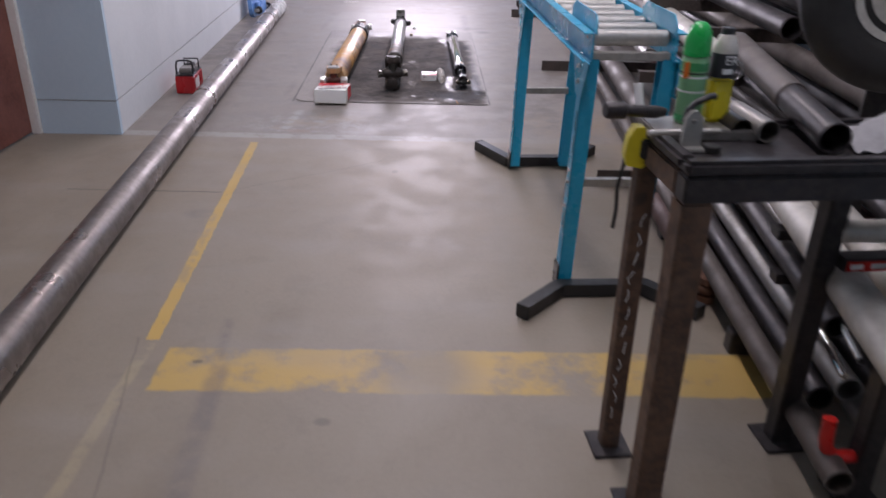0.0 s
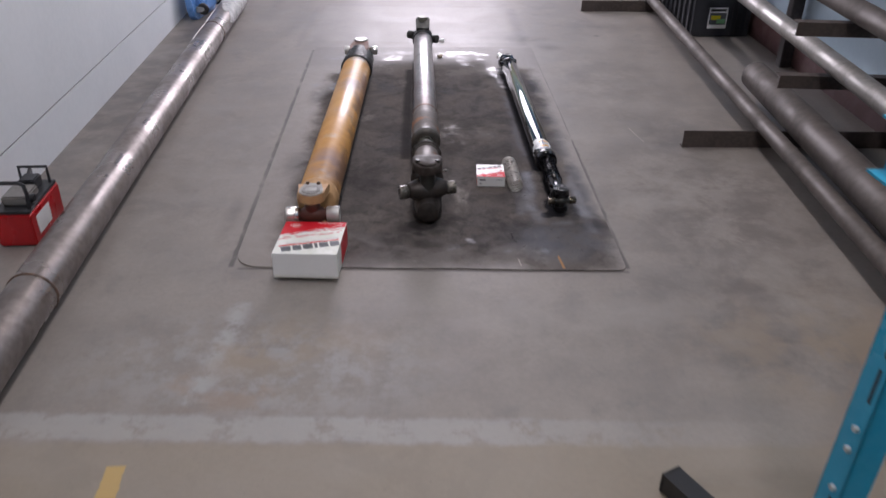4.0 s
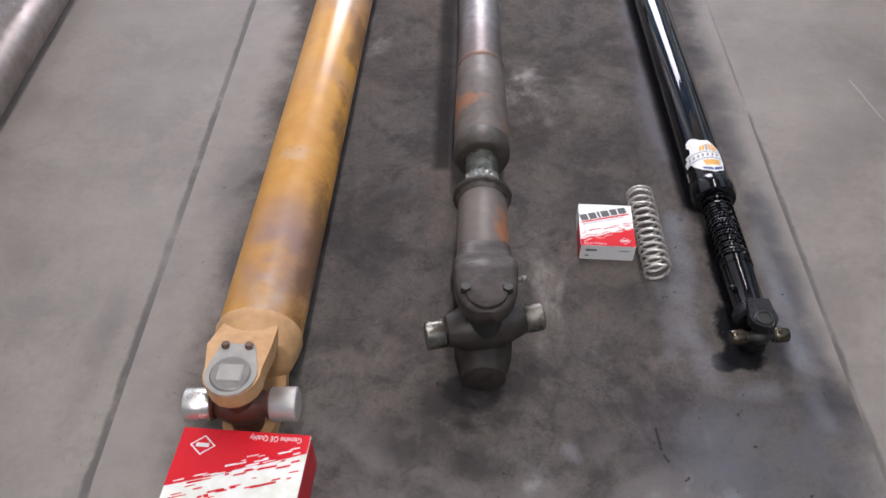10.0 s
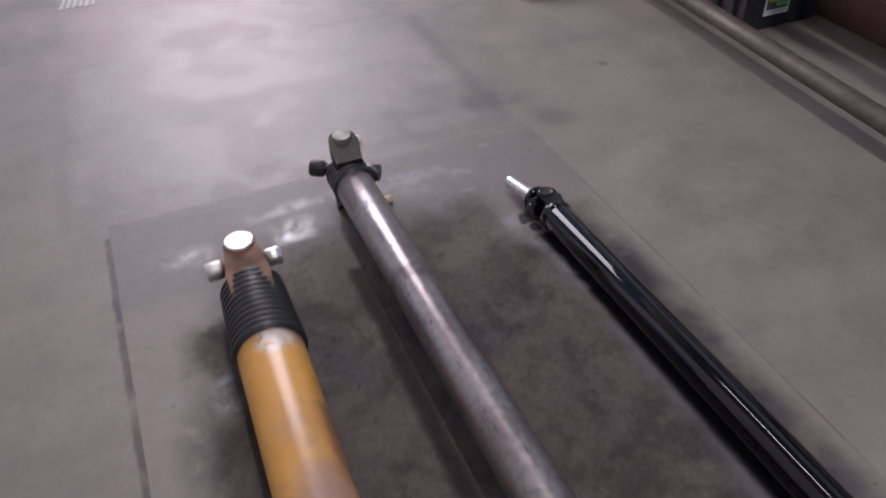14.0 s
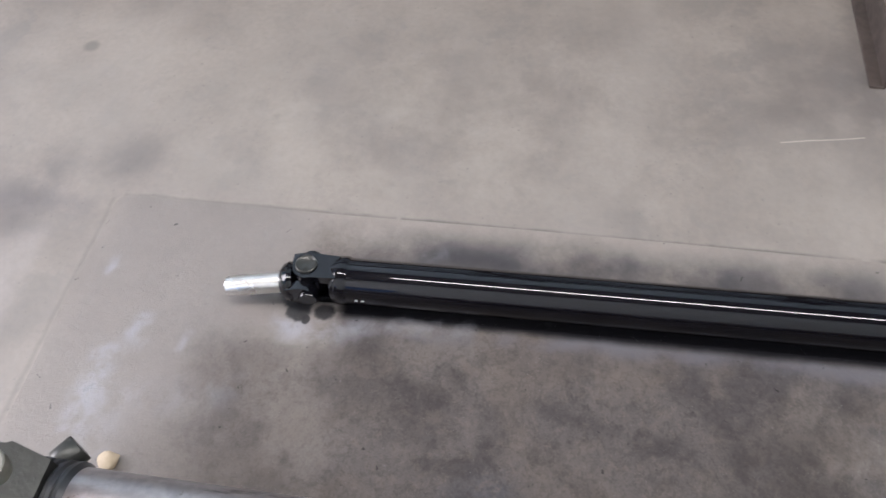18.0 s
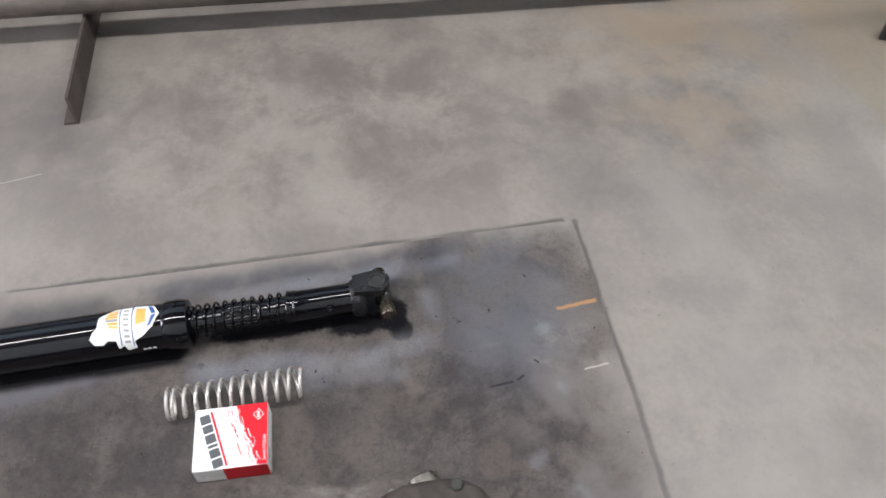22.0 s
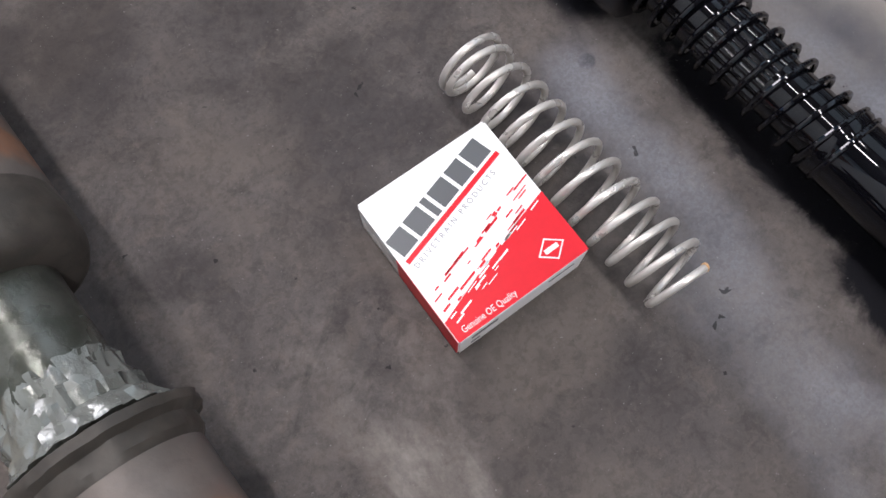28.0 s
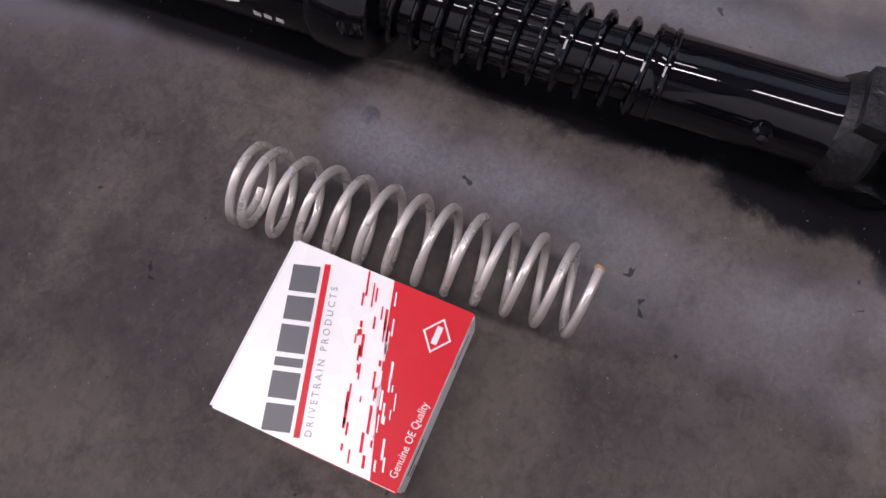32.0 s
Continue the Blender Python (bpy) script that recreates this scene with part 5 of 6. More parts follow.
# ---- boxes and the loose spring ----
def carton(name, m, w, d, h, label, dirty, near_white):
    """A flat card box: x across its print, y up the print, white above and red below."""
    t = thing(name, m, label, "carton")
    shell = "card_dirty" if dirty else "card_white"
    part("body", box(-w / 2, w / 2, -d / 2, d / 2, 0, h), shell, t, bevel=0.0012)
    z = h + 0.0003
    u, v = w, d
    rnd = random.Random(5)
    # red field with slanted streaks breaking up into the white
    part("red_print", prism([(-u * 0.497, -v * 0.497), (u * 0.497, -v * 0.497), (u * 0.497, -v * 0.06), (u * 0.2, -v * 0.14), (-u * 0.1, -v * 0.23), (-u * 0.497, -v * 0.36)], pose(0, 0, z - 0.0002), 0.0004), "card_red", t)
    for k in range(34):
        x = rnd.uniform(-0.47, 0.36)
        y = -0.33 + 0.29 * (x + 0.5) + rnd.uniform(-0.03, 0.14)
        ln, th = rnd.uniform(0.03, 0.14), rnd.uniform(0.006, 0.014)
        x1 = min(0.49, x + ln)
        sl = 0.28
        if max(y + th + (x1 - x) * sl, y) > 0.49:
            continue
        part("red_streak", prism([(x * u, y * v), (x1 * u, (y + (x1 - x) * sl) * v), (x1 * u, (y + th + (x1 - x) * sl) * v), (x * u, (y + th) * v)], pose(0, 0, z - 0.0002), 0.0004), "card_red", t)
    for k in range(24):
        x = rnd.uniform(-0.46, 0.4)
        y = -0.4 + 0.29 * (x + 0.5) + rnd.uniform(-0.04, 0.07)
        ln, th = rnd.uniform(0.03, 0.12), rnd.uniform(0.005, 0.012)
        x1 = min(0.49, x + ln)
        part("white_streak", prism([(x * u, y * v), (x1 * u, (y + (x1 - x) * 0.28) * v), (x1 * u, (y + th + (x1 - x) * 0.28) * v), (x * u, (y + th) * v)], pose(0, 0, z + 0.0002), 0.0003), "card_white", t)
    # brand lettering as plain bars, the underline, and the printed words, all on a slant
    ang = math.degrees(math.atan2(0.242 * v, 0.895 * u))
    tilt = Matrix.Translation((-0.455 * u, 0.03 * v, z)) @ Matrix.Rotation(radians(ang), 4, "Z")
    run = math.hypot(0.242 * v, 0.895 * u)
    for x, wd in ((0.02, 0.15), (0.2, 0.15), (0.38, 0.05), (0.46, 0.16), (0.65, 0.14), (0.82, 0.16)):
        part("brand_bar", prism([(x * run, 0.05 * v), ((x + wd) * run, 0.05 * v), ((x + wd) * run, 0.19 * v), (x * run, 0.19 * v)], tilt @ pose(0, 0, -0.0002), 0.0004), "ink_grey", t)
    part("underline", prism([(0, 0), (run, 0), (run, 0.03 * v), (0, 0.03 * v)], tilt @ pose(0, 0, -0.0002), 0.0004), "card_red", t)
    words("print_line", "D R I V E T R A I N   P R O D U C T S", 0.05 * v, tilt @ Matrix.Translation((0.01 * run, -0.055 * v, 0)), "ink_pale", t, 0.0002, 1.0 * u / v)
    words("print_line", "Genuine OE Quality", 0.058 * v, Matrix.Translation((-0.44 * u, -0.47 * v, z + 0.0003)), "white_print", t, 0.0002, u / v * 0.85)
    cx, cy, a, b = 0.31 * u, -0.37 * v, 0.1 * u, 0.075 * v
    part("emblem", prism([(cx - a, cy), (cx, cy - b), (cx + a, cy), (cx, cy + b)], pose(0, 0, z + 0.0002), 0.0003), "white_print", t)
    part("emblem", prism([(cx - a * 0.84, cy), (cx, cy - b * 0.84), (cx + a * 0.84, cy), (cx, cy + b * 0.84)], pose(0, 0, z + 0.0004), 0.0003), "card_red", t)
    part("emblem", prism([(cx - a * 0.5, cy - b * 0.2), (cx + a * 0.5, cy - b * 0.2), (cx + a * 0.5, cy + b * 0.2), (cx - a * 0.5, cy + b * 0.2)], pose(0, 0, z + 0.0006), 0.0003), "white_print", t)
    # side panels
    e = 0.0003
    part("red_side", box(-w / 2 - e, -w / 2 + e, -d * 0.49, d * 0.1, h * 0.04, h * 0.96), "card_red", t)
    part("label_bar", box(-w * 0.4, -w * 0.2, -d / 2 - e, -d / 2 + e, h * 0.62, h * 0.74), "ink_grey", t)
    part("label_bar", box(-w * 0.4, -w * 0.33, -d / 2 - e, -d / 2 + e, h * 0.25, h * 0.33), "ink_grey", t)
    part("label_bar", box(w * 0.2, w * 0.4, -d / 2 - e, -d / 2 + e, h * 0.66, h * 0.7), "ink_grey", t)
    part("lid_flap", box(-w / 2 + 0.001, w / 2 - 0.001, d / 2 - 0.0003, d / 2 + 0.0004, h * 0.1, h * 0.99), "card_white", t)
    return t


carton("small_carton", pose(-0.0705, 5.277, TOP, 0, 0, -1.3), 0.1, 0.108, 0.038, "small white and red card box lying flat on the sheet", False, True)
carton("large_carton", pose(-0.641, 4.69, 0.0087, 2.5, 0, 178), 0.186, 0.212, 0.078, "larger white and red card box at the sheet's edge, soiled", True, True)

sx0, sy0, sx1, sy1 = 0.013, 5.169, 0.004, 5.376
sl = math.hypot(sx1 - sx0, sy1 - sy0)
loose = part("loose_spring", coil(0, sl, 0.0237, 0.0026, 12.6, 0.0267, 0.0, 1.2, phase=1.2, steps=30, seg=12), "spring_grey")
loose.matrix_world = pose(sx0, sy0, TOP, 0, 0, math.degrees(math.atan2(-(sx1 - sx0), sy1 - sy0)))
tagged(loose, "bare grey steel compression spring lying beside the small box", "spring")
part("cut_end", rod((0.0235 * math.cos(1.2), 0.0006, 0.0267 + 0.0235 * math.sin(1.2)), (0.0235 * math.cos(1.2 - 0.08), -0.0002, 0.0267 + 0.0235 * math.sin(1.2 - 0.08)), 0.0031, 10), "tan_mask", loose, "rusty cut wire end")


# ---- left side: long pipe, pump, creeper ----
def pipe(name, p, q, r, material, label, wall=0.005, group="stock pipes", category="pipe"):
    d = Vector(q) - Vector(p)
    ob = part(name, hollow((0, 0, 0), (0, d.length, 0), r, wall, 36), material)
    ob.matrix_world = Matrix.Translation(p) @ d.to_track_quat("Y", "Z").to_matrix().to_4x4()
    return tagged(ob, label, category, group)


PIPE_A, PIPE_B = Vector((-1.083, 0.3, 0.066)), Vector((-1.556, 7.89, 0.066))
long_pipe = thing("long_pipe", Matrix.Translation(PIPE_A) @ (PIPE_B - PIPE_A).to_track_quat("Y", "Z").to_matrix().to_4x4(), "long brown steel pipe lying on the concrete along the wall", "pipe")
plen = (PIPE_B - PIPE_A).length
part("pipe_wall", hollow((0, 0, 0), (0, plen, 0), 0.064, 0.006, 44), "steel_pipe", long_pipe)
wrap = bmesh.new()
rnd = random.Random(11)
rings = []
for k in range(15):
    ring = []
    for i in range(44):
        a = 2 * math.pi * i / 44
        start = 0.52 + 0.09 * math.sin(a * 2 + 0.6) + 0.05 * math.sin(a * 5 + 1) + rnd.uniform(-0.012, 0.012)
        d = plen + 0.004 - start * (1 - k / 14)
        r = 0.0652 + rnd.uniform(0, 0.0026)
        ring.append(wrap.verts.new((r * math.cos(a), d, r * math.sin(a))))
    rings.append(ring)
for p, q in zip(rings, rings[1:]):
    for i in range(44):
        wrap.faces.new((p[i], p[(i + 1) % 44], q[(i + 1) % 44], q[i]))
bmesh.ops.solidify(wrap, geom=wrap.faces[:], thickness=0.0006)
part("plastic_wrap", wrap, "film", long_pipe, "torn white plastic film round the pipe end")
tail = [(0.0655 * math.cos(radians(128 + 6 * math.sin(k * 0.9))), plen - 0.5 - 0.06 * k, 0.0655 * math.sin(radians(128 + 6 * math.sin(k * 0.9)))) for k in range(12)]
part("film_tail", sweep(tail, 0.003, 6), "film", long_pipe)
for d in (4.12, plen - 0.84):
    part("wire_tie", lathe([(0, 0.0645), (0.0015, 0.0668), (0.005, 0.0668), (0.0065, 0.0645)], (0, d, 0), (0, d + 1, 0.05), 36), "steel_rust", long_pipe)

pump = thing("hydraulic_pump", pose(-1.563, 4.9, 0, 0, 0, 4) @ Matrix.Scale(0.87, 4), "small red hydraulic pump with a black carrying handle on the concrete", "pump")
part("reservoir", box(-0.065, 0.065, -0.14, 0.14, 0.004, 0.125), "red_paint", pump, bevel=0.006)
part("base_foot", box(-0.06, 0.06, -0.13, 0.13, 0, 0.006), "rubber", pump)
part("top_plate", box(-0.062, 0.062, -0.135, 0.135, 0.125, 0.137), "plastic_black", pump, bevel=0.003)
part("pump_head", box(-0.045, 0.045, -0.09, 0.02, 0.137, 0.172), "steel_grey", pump, "grey cast pump head", bevel=0.006)
part("valve_block", box(-0.03, 0.03, 0.03, 0.1, 0.137, 0.18), "plastic_black", pump, bevel=0.005)
part("valve_knob", rod((0.03, -0.06, 0.155), (0.06, -0.06, 0.155), 0.014, 14), "plastic_black", pump)
part("handle", sweep([(-0.055, -0.11, 0.135), (-0.057, -0.105, 0.19), (-0.05, -0.1, 0.222), (-0.03, -0.095, 0.228), (0.03, -0.095, 0.228), (0.05, -0.1, 0.222), (0.057, -0.105, 0.19), (0.055, -0.11, 0.135)], 0.007, 10), "plastic_black", pump, "black carrying handle")
part("handle", sweep([(-0.05, 0.11, 0.135), (-0.05, 0.11, 0.2), (0.05, 0.11, 0.2), (0.05, 0.11, 0.135)], 0.006, 10), "plastic_black", pump, "black rear hoop")
part("side_label", box(0.0645, 0.0658, -0.1, 0.02, 0.03, 0.1), "white_print", pump, "white rating plate")
part("hose", sweep([(-0.02, 0.1, 0.16), (-0.03, 0.15, 0.17), (-0.05, 0.19, 0.12), (-0.06, 0.2, 0.05), (-0.05, 0.17, 0.012)], 0.008, 10), "rubber", pump)


def creeper():
    """A moulded mechanic's creeper stood on its end against the wall, its holes cut through."""
    t = thing("mechanics_creeper", pose(-1.745, 7.77, 0.0, 0, -4.0, 0) @ pose(0, 0, 0, 0, 0, 84), "blue perforated plastic mechanic's creeper stood on end against the wall", "creeper")
    half = [(0, 0.15), (0.03, 0.185), (0.08, 0.2), (0.13, 0.195), (0.18, 0.178), (0.23, 0.168), (0.28, 0.17), (0.32, 0.185), (0.345, 0.21), (0.36, 0.24), (0.39, 0.262), (0.52, 0.275), (0.7, 0.275), (0.84, 0.24), (0.92, 0.15), (0.95, 0.0)]
    out = [(w, z) for z, w in half] + [(-w, z) for z, w in half[-2::-1]]
    bm = prism(out, Matrix.Rotation(radians(90), 4, "X") @ Matrix.Translation((0, 0, -0.02)), 0.04)
    edges = [e for e in bm.edges if len(e.link_faces) == 2 and e.calc_face_angle(0) > radians(50)]
    bmesh.ops.bevel(bm, geom=edges, offset=0.006, segments=2, affect="EDGES", clamp_overlap=True)
    bmesh.ops.recalc_face_normals(bm, faces=bm.faces[:])
    me = bpy.data.meshes.new("deck")
    bm.to_mesh(me)
    bm.free()
    cut = bmesh.new()
    row = 0
    z = 0.16
    while z < 0.88:
        wide = 0.135 if z < 0.36 else 0.22
        n = int(wide / 0.062)
        for k in range(-n, n + 1):
            x = k * 0.062 + (0.031 if row % 2 else 0)
            if abs(x) < wide:
                rod((x, -0.06, z), (x, 0.06, z), 0.022 if z < 0.24 else 0.0185, 14, cut, 0.0001)
        z += 0.054
        row += 1
    bmesh.ops.recalc_face_normals(cut, faces=cut.faces[:])
    cme = bpy.data.meshes.new("cutter")
    cut.to_mesh(cme)
    cut.free()
    a, b = new("deck", me), new("cutter", cme)
    mod = a.modifiers.new("holes", "BOOLEAN")
    mod.operation, mod.object, mod.solver = "DIFFERENCE", b, "EXACT"
    done = bpy.data.meshes.new_from_object(a.evaluated_get(bpy.context.evaluated_depsgraph_get()))
    bpy.data.objects.remove(a)
    bpy.data.objects.remove(b)
    done.materials.clear()
    done.materials.append(M["creeper_blue"])
    deck = new("deck", done)
    deck.parent = t
    part("caster_block", box(-0.13, 0.13, -0.052, -0.018, 0.03, 0.13), "creeper_blue", t, bevel=0.008)
    for x, z in ((-0.135, 0.06), (0.135, 0.06), (-0.21, 0.42), (0.21, 0.42)):
        w = part("caster", lathe([(-0.012, 0.02), (-0.012, 0.03), (-0.008, 0.034), (0.008, 0.034), (0.012, 0.03), (0.012, 0.02)], (x, -0.06, z), (x + 1, -0.06, z), 24), "rubber", t, "small caster wheel")
        part("fork", box(x - 0.018, x + 0.018, -0.058, -0.02, z - 0.016, z + 0.016), "zinc", w, "zinc caster fork", bevel=0.003)
        part("axle", rod((x - 0.02, -0.06, z), (x + 0.02, -0.06, z), 0.012, 14), "zinc", w)


creeper()
strap = sweep([(-1.78, 9.06, 0.006), (-1.72, 9.03, 0.006), (-1.65, 9.02, 0.006), (-1.585, 9.03, 0.006)], 0.006, 8)
tagged(part("floor_cable", strap, "rubber"), "short black cable end lying on the concrete", "cable")
vent = thing("floor_marking_bars", pose(-1.03, 8.62, 0.001, 0, 0, 0), "row of short white paint dashes on the concrete", "floor marking", kind="structure")
for k in range(6):
    part("paint_dash", prism([(k * 0.024, 0), (k * 0.024 + 0.013, 0), (k * 0.024 + 0.033, 0.14), (k * 0.024 + 0.02, 0.14)], pose(0, 0, 0), 0.001), "paint_worn", vent)


# ---- roller conveyor ----
CONV = thing("roller_conveyor", pose(0.447, 2.32, 0, 0, 0, 3.4), "blue steel roller conveyor on two stands with black feet", "conveyor")
CL, CW = 1.36, 0.245


def channel(x, way, y0, y1, z0, z1, lip, th=0.004):
    """A rail of channel section along y; way: the side to which its lips point."""
    out = [(0, 0), (lip, 0), (lip, th), (th, th), (th, z1 - z0 - th), (lip, z1 - z0 - th), (lip, z1 - z0), (0, z1 - z0)]
    return prism([(x + way * u, z0 + v) for u, v in out], Matrix.Translation((0, y1, 0)) @ Matrix.Rotation(radians(90), 4, "X"), y1 - y0)


part("side_rail", channel(0.0, -1, 0, CL, 0.765, 0.85, 0.03), "rack_blue", CONV, bevel=0.0012)
part("side_rail", channel(CW, 1, 0, CL, 0.765, 0.85, 0.03), "rack_blue", CONV, bevel=0.0012)
for x, s in ((0.004, 1), (CW - 0.004, -1)):
    g2 = prism([(0, 0.0), (0.34, 0.0), (0.34, 0.03), (0.3, 0.055), (0.03, 0.055), (0, 0.03)], pose(x, 0.0, 0.845, 90, 0, 90), 0.004 * s)
    part("end_guide", g2, "rack_blue", CONV, "raised blue end guide")
n_roll = 11
for i in range(n_roll):
    y = 0.07 + i * (CL - 0.12) / (n_roll - 1)
    rl = part("roller", rod((0.008, y, 0.825), (CW - 0.008, y, 0.825), 0.0245, 28, edge=0.002), "zinc", CONV, "zinc-plated steel roller")
    part("axle", rod((-0.0055, y, 0.825), (CW + 0.0055, y, 0.825), 0.005, 6), "steel_grey", rl)
part("cross_tie", box(0.006, CW - 0.006, 0.02, 0.05, 0.766, 0.79), "zinc", CONV, bevel=0.002)
part("rail_label", box(-0.0055, -0.004, 1.06, 1.12, 0.785, 0.822), "white_print", CONV, "small white maker's label")
for y in (0.02, 1.3):
    for x, d in ((0, -1), (CW, 1)):
        part("bolt", rod((x + d * 0.001, y, 0.79), (x + d * 0.009, y, 0.79), 0.006, 6), "bright_steel", CONV)


def lean(bm, dx=-0.022):
    """Leans a stand's piece: its foot moves by dx, its head stays."""
    for v in bm.verts:
        v.co.x += dx * (1 - min(1.0, v.co.z / 0.77))
    return bm


def stand(y, way):
    """Two legs, a cross bar and a splayed black foot; way: the side to which the foot's ends point."""
    for x, d in ((-0.018, -1), (CW + 0.018, 1)):
        leg = part("leg", lean(channel(x, -d, y - 0.026, y + 0.026, 0.02, 0.77, 0.045, 0.004)), "rack_blue", CONV)
        bmw = lean(box(min(x, x - d * 0.045), max(x, x - d * 0.045), y - 0.026, y - 0.022, 0.02, 0.77))
        part("leg_flange", bmw, "rack_blue", leg)
        part("leg_flange", lean(box(min(x, x - d * 0.045), max(x, x - d * 0.045), y + 0.022, y + 0.026, 0.02, 0.77)), "rack_blue", leg)
        gus = prism([(y - 0.1, 0.772), (y + 0.1, 0.772), (y + 0.036, 0.655), (y - 0.036, 0.655)], Matrix(((0, 0, 1, x + d * 0.001), (1, 0, 0, 0), (0, 1, 0, 0), (0, 0, 0, 1))), 0.005 * d)
        part("gusset", gus, "rack_blue", CONV, "blue triangular gusset plate")
        for z in (0.745, 0.7):
            part("bolt", rod((x + d * 0.004, y, z), (x + d * 0.014, y, z), 0.008, 6), "bright_steel", CONV)
        for z in (0.3, 0.38, 0.42):
            part("bolt", lean(rod((x + d * 0.0, y - 0.008, z), (x + d * 0.007, y - 0.008, z), 0.0055, 6)), "bright_steel", leg)
        for z in (0.22, 0.47, 0.55):
            part("slot", lean(box(x - 0.001 if d < 0 else x, x if d < 0 else x + 0.001, y - 0.012, y - 0.006, z, z + 0.06)), "ink_black", leg)
        part("foot_plate", lean(box(min(x, x + d * 0.006), max(x, x + d * 0.006), y - 0.03, y + 0.03, 0.012, 0.09)), "foot_black", CONV, bevel=0.001)
        part("bolt", lean(rod((x + d * 0.005, y, 0.055), (x + d * 0.014, y, 0.055), 0.007, 6)), "bright_steel", CONV)
    part("cross_bar", lean(box(-0.012, CW + 0.012, y - 0.012, y + 0.012, 0.362, 0.388)), "zinc", CONV, "grey galvanised cross bar", bevel=0.002)
    yc = y + (0.045 if way > 0 else -0.065)
    a, b = (-0.04, CW + 0.0)
    tip = ((-0.115, 0.235), (0.155, 0.165)) if way > 0 else ((-0.145, -0.15), (0.13, -0.17))
    path = [(a + tip[0][0], yc + tip[0][1]), (a, yc), (b, yc), (b + tip[1][0], yc + tip[1][1])]
    w = 0.022
    left, right = [], []
    for i, p in enumerate(path):
        p = Vector(p)
        d0 = (p - Vector(path[i - 1])).normalized() if i else None
        d1 = (Vector(path[i + 1]) - p).normalized() if i < 3 else None
        d = ((d0 or d1) + (d1 or d0)).normalized()
        n = Vector((-d.y, d.x))
        k = w / max(0.6, n.dot(Vector((-(d1 or d0).y, (d1 or d0).x))))
        left.append(tuple(p + n * k))
        right.append(tuple(p - n * k))
    part("foot", prism(left + right[::-1], pose(0, 0, 0.004), 0.044), "foot_black", CONV, "black splayed square-tube foot", bevel=0.003)
    for p, q in ((path[0], path[1]), (path[3], path[2])):
        turn = math.degrees(math.atan2(q[1] - p[1], q[0] - p[0]))
        cap = part("end_cap", box(-0.004, 0.004, -0.0235, 0.0235, 0.002, 0.0495), "rubber", CONV, "black plastic end cap", bevel=0.0015)
        cap.matrix_basis = pose(p[0], p[1], 0, 0, 0, turn)


stand(0.045, -1)
stand(1.215, 1)


# ---- steel bench at the near end ----
BX, BY = 0.432, 1.29
bench = thing("steel_bench", pose(BX, BY, 0, 0, 0, 6), "heavy rusty steel bench frame with a dark top and rim", "bench")
W, D, BT = 0.85, 0.27, 0.8
part("benchtop", box(0.02, W, 0.02, D, 0.792, BT), "steel_black", bench, "dark plate top")
for nm, bmx in (("front_rim", box(0, W, 0, 0.034, 0.788, 0.815)), ("rear_rim", box(0, W, D - 0.03, D, 0.788, 0.815)), ("left_rim", box(0, 0.034, 0.036, D - 0.032, 0.788, 0.815)), ("right_rim", box(W - 0.03, W, 0.036, D - 0.032, 0.788, 0.815))):
    part(nm, bmx, "steel_black", bench, bevel=0.008)
for nm, bmx in (("front_apron", box(0.003, W - 0.003, 0.003, 0.05, 0.736, 0.786)), ("left_apron", box(0.003, 0.05, 0.052, D - 0.052, 0.736, 0.786)), ("rear_apron", box(0.003, W - 0.003, D - 0.05, D - 0.003, 0.736, 0.786))):
    part(nm, bmx, "steel_black" if nm == "front_apron" else "steel_rust", bench, bevel=0.004)
for (x, y, sz, mat) in ((0.005, 0.005, 0.058, "steel_rust"), (0.0, D - 0.045, 0.042, "steel_rust"), (0.425, D - 0.06, 0.05, "steel_black"), (0.5, 0.005, 0.05, "steel_black"), (W - 0.06, 0.005, 0.055, "steel_black")):
    leg = part("leg", box(x, x + sz, y, y + sz, 0.006, 0.735), mat, bench, bevel=0.004)
    part("base_plate", box(x - 0.025, x + sz + 0.025, y - 0.03, y + sz + 0.03, 0, 0.008), "steel_black", leg, bevel=0.002)
    if x == 0.0:
        rnd = random.Random(3)
        for k in range(12):
            z = 0.1 + k * 0.045
            dx = rnd.uniform(0.008, 0.022)
            part("chalk_mark", sweep([(x + dx, y - 0.0005, z), (x + dx + rnd.uniform(-0.006, 0.008), y - 0.0005, z + 0.012), (x + dx + rnd.uniform(-0.008, 0.01), y - 0.0005, z + 0.03)], 0.0012, 5), "white_print", leg, "illegible chalk marks")
part("lower_roller", rod((0.47, 0.23, 0.57), (W, 0.21, 0.57), 0.026, 24), "steel_white", bench, "pale roller under the bench")
part("lower_rail", box(0.475, W, 0.185, 0.235, 0.49, 0.52), "steel_black", bench, bevel=0.003)
part("red_label", box(0.48, 0.74, 0.1835, 0.185, 0.493, 0.517), "red_plastic", bench, "red and white label strip")
for x, wd in ((0.487, 0.03), (0.535, 0.05), (0.62, 0.06)):
    part("label_bar", box(x, x + wd, 0.1825, 0.184, 0.499, 0.511), "white_print", bench)
part("lever", sweep([(0.51, 0.03, 0.115), (0.47, 0.03, 0.115), (0.448, 0.032, 0.122), (0.434, 0.034, 0.14), (0.43, 0.036, 0.165), (0.428, 0.038, 0.215)], 0.015, 14), "red_plastic", bench, "bent red plastic lever")


def bench_at(x, y, z=0.0, rz=0.0):
    return pose(x, y, BT + z, 0, 0, rz)


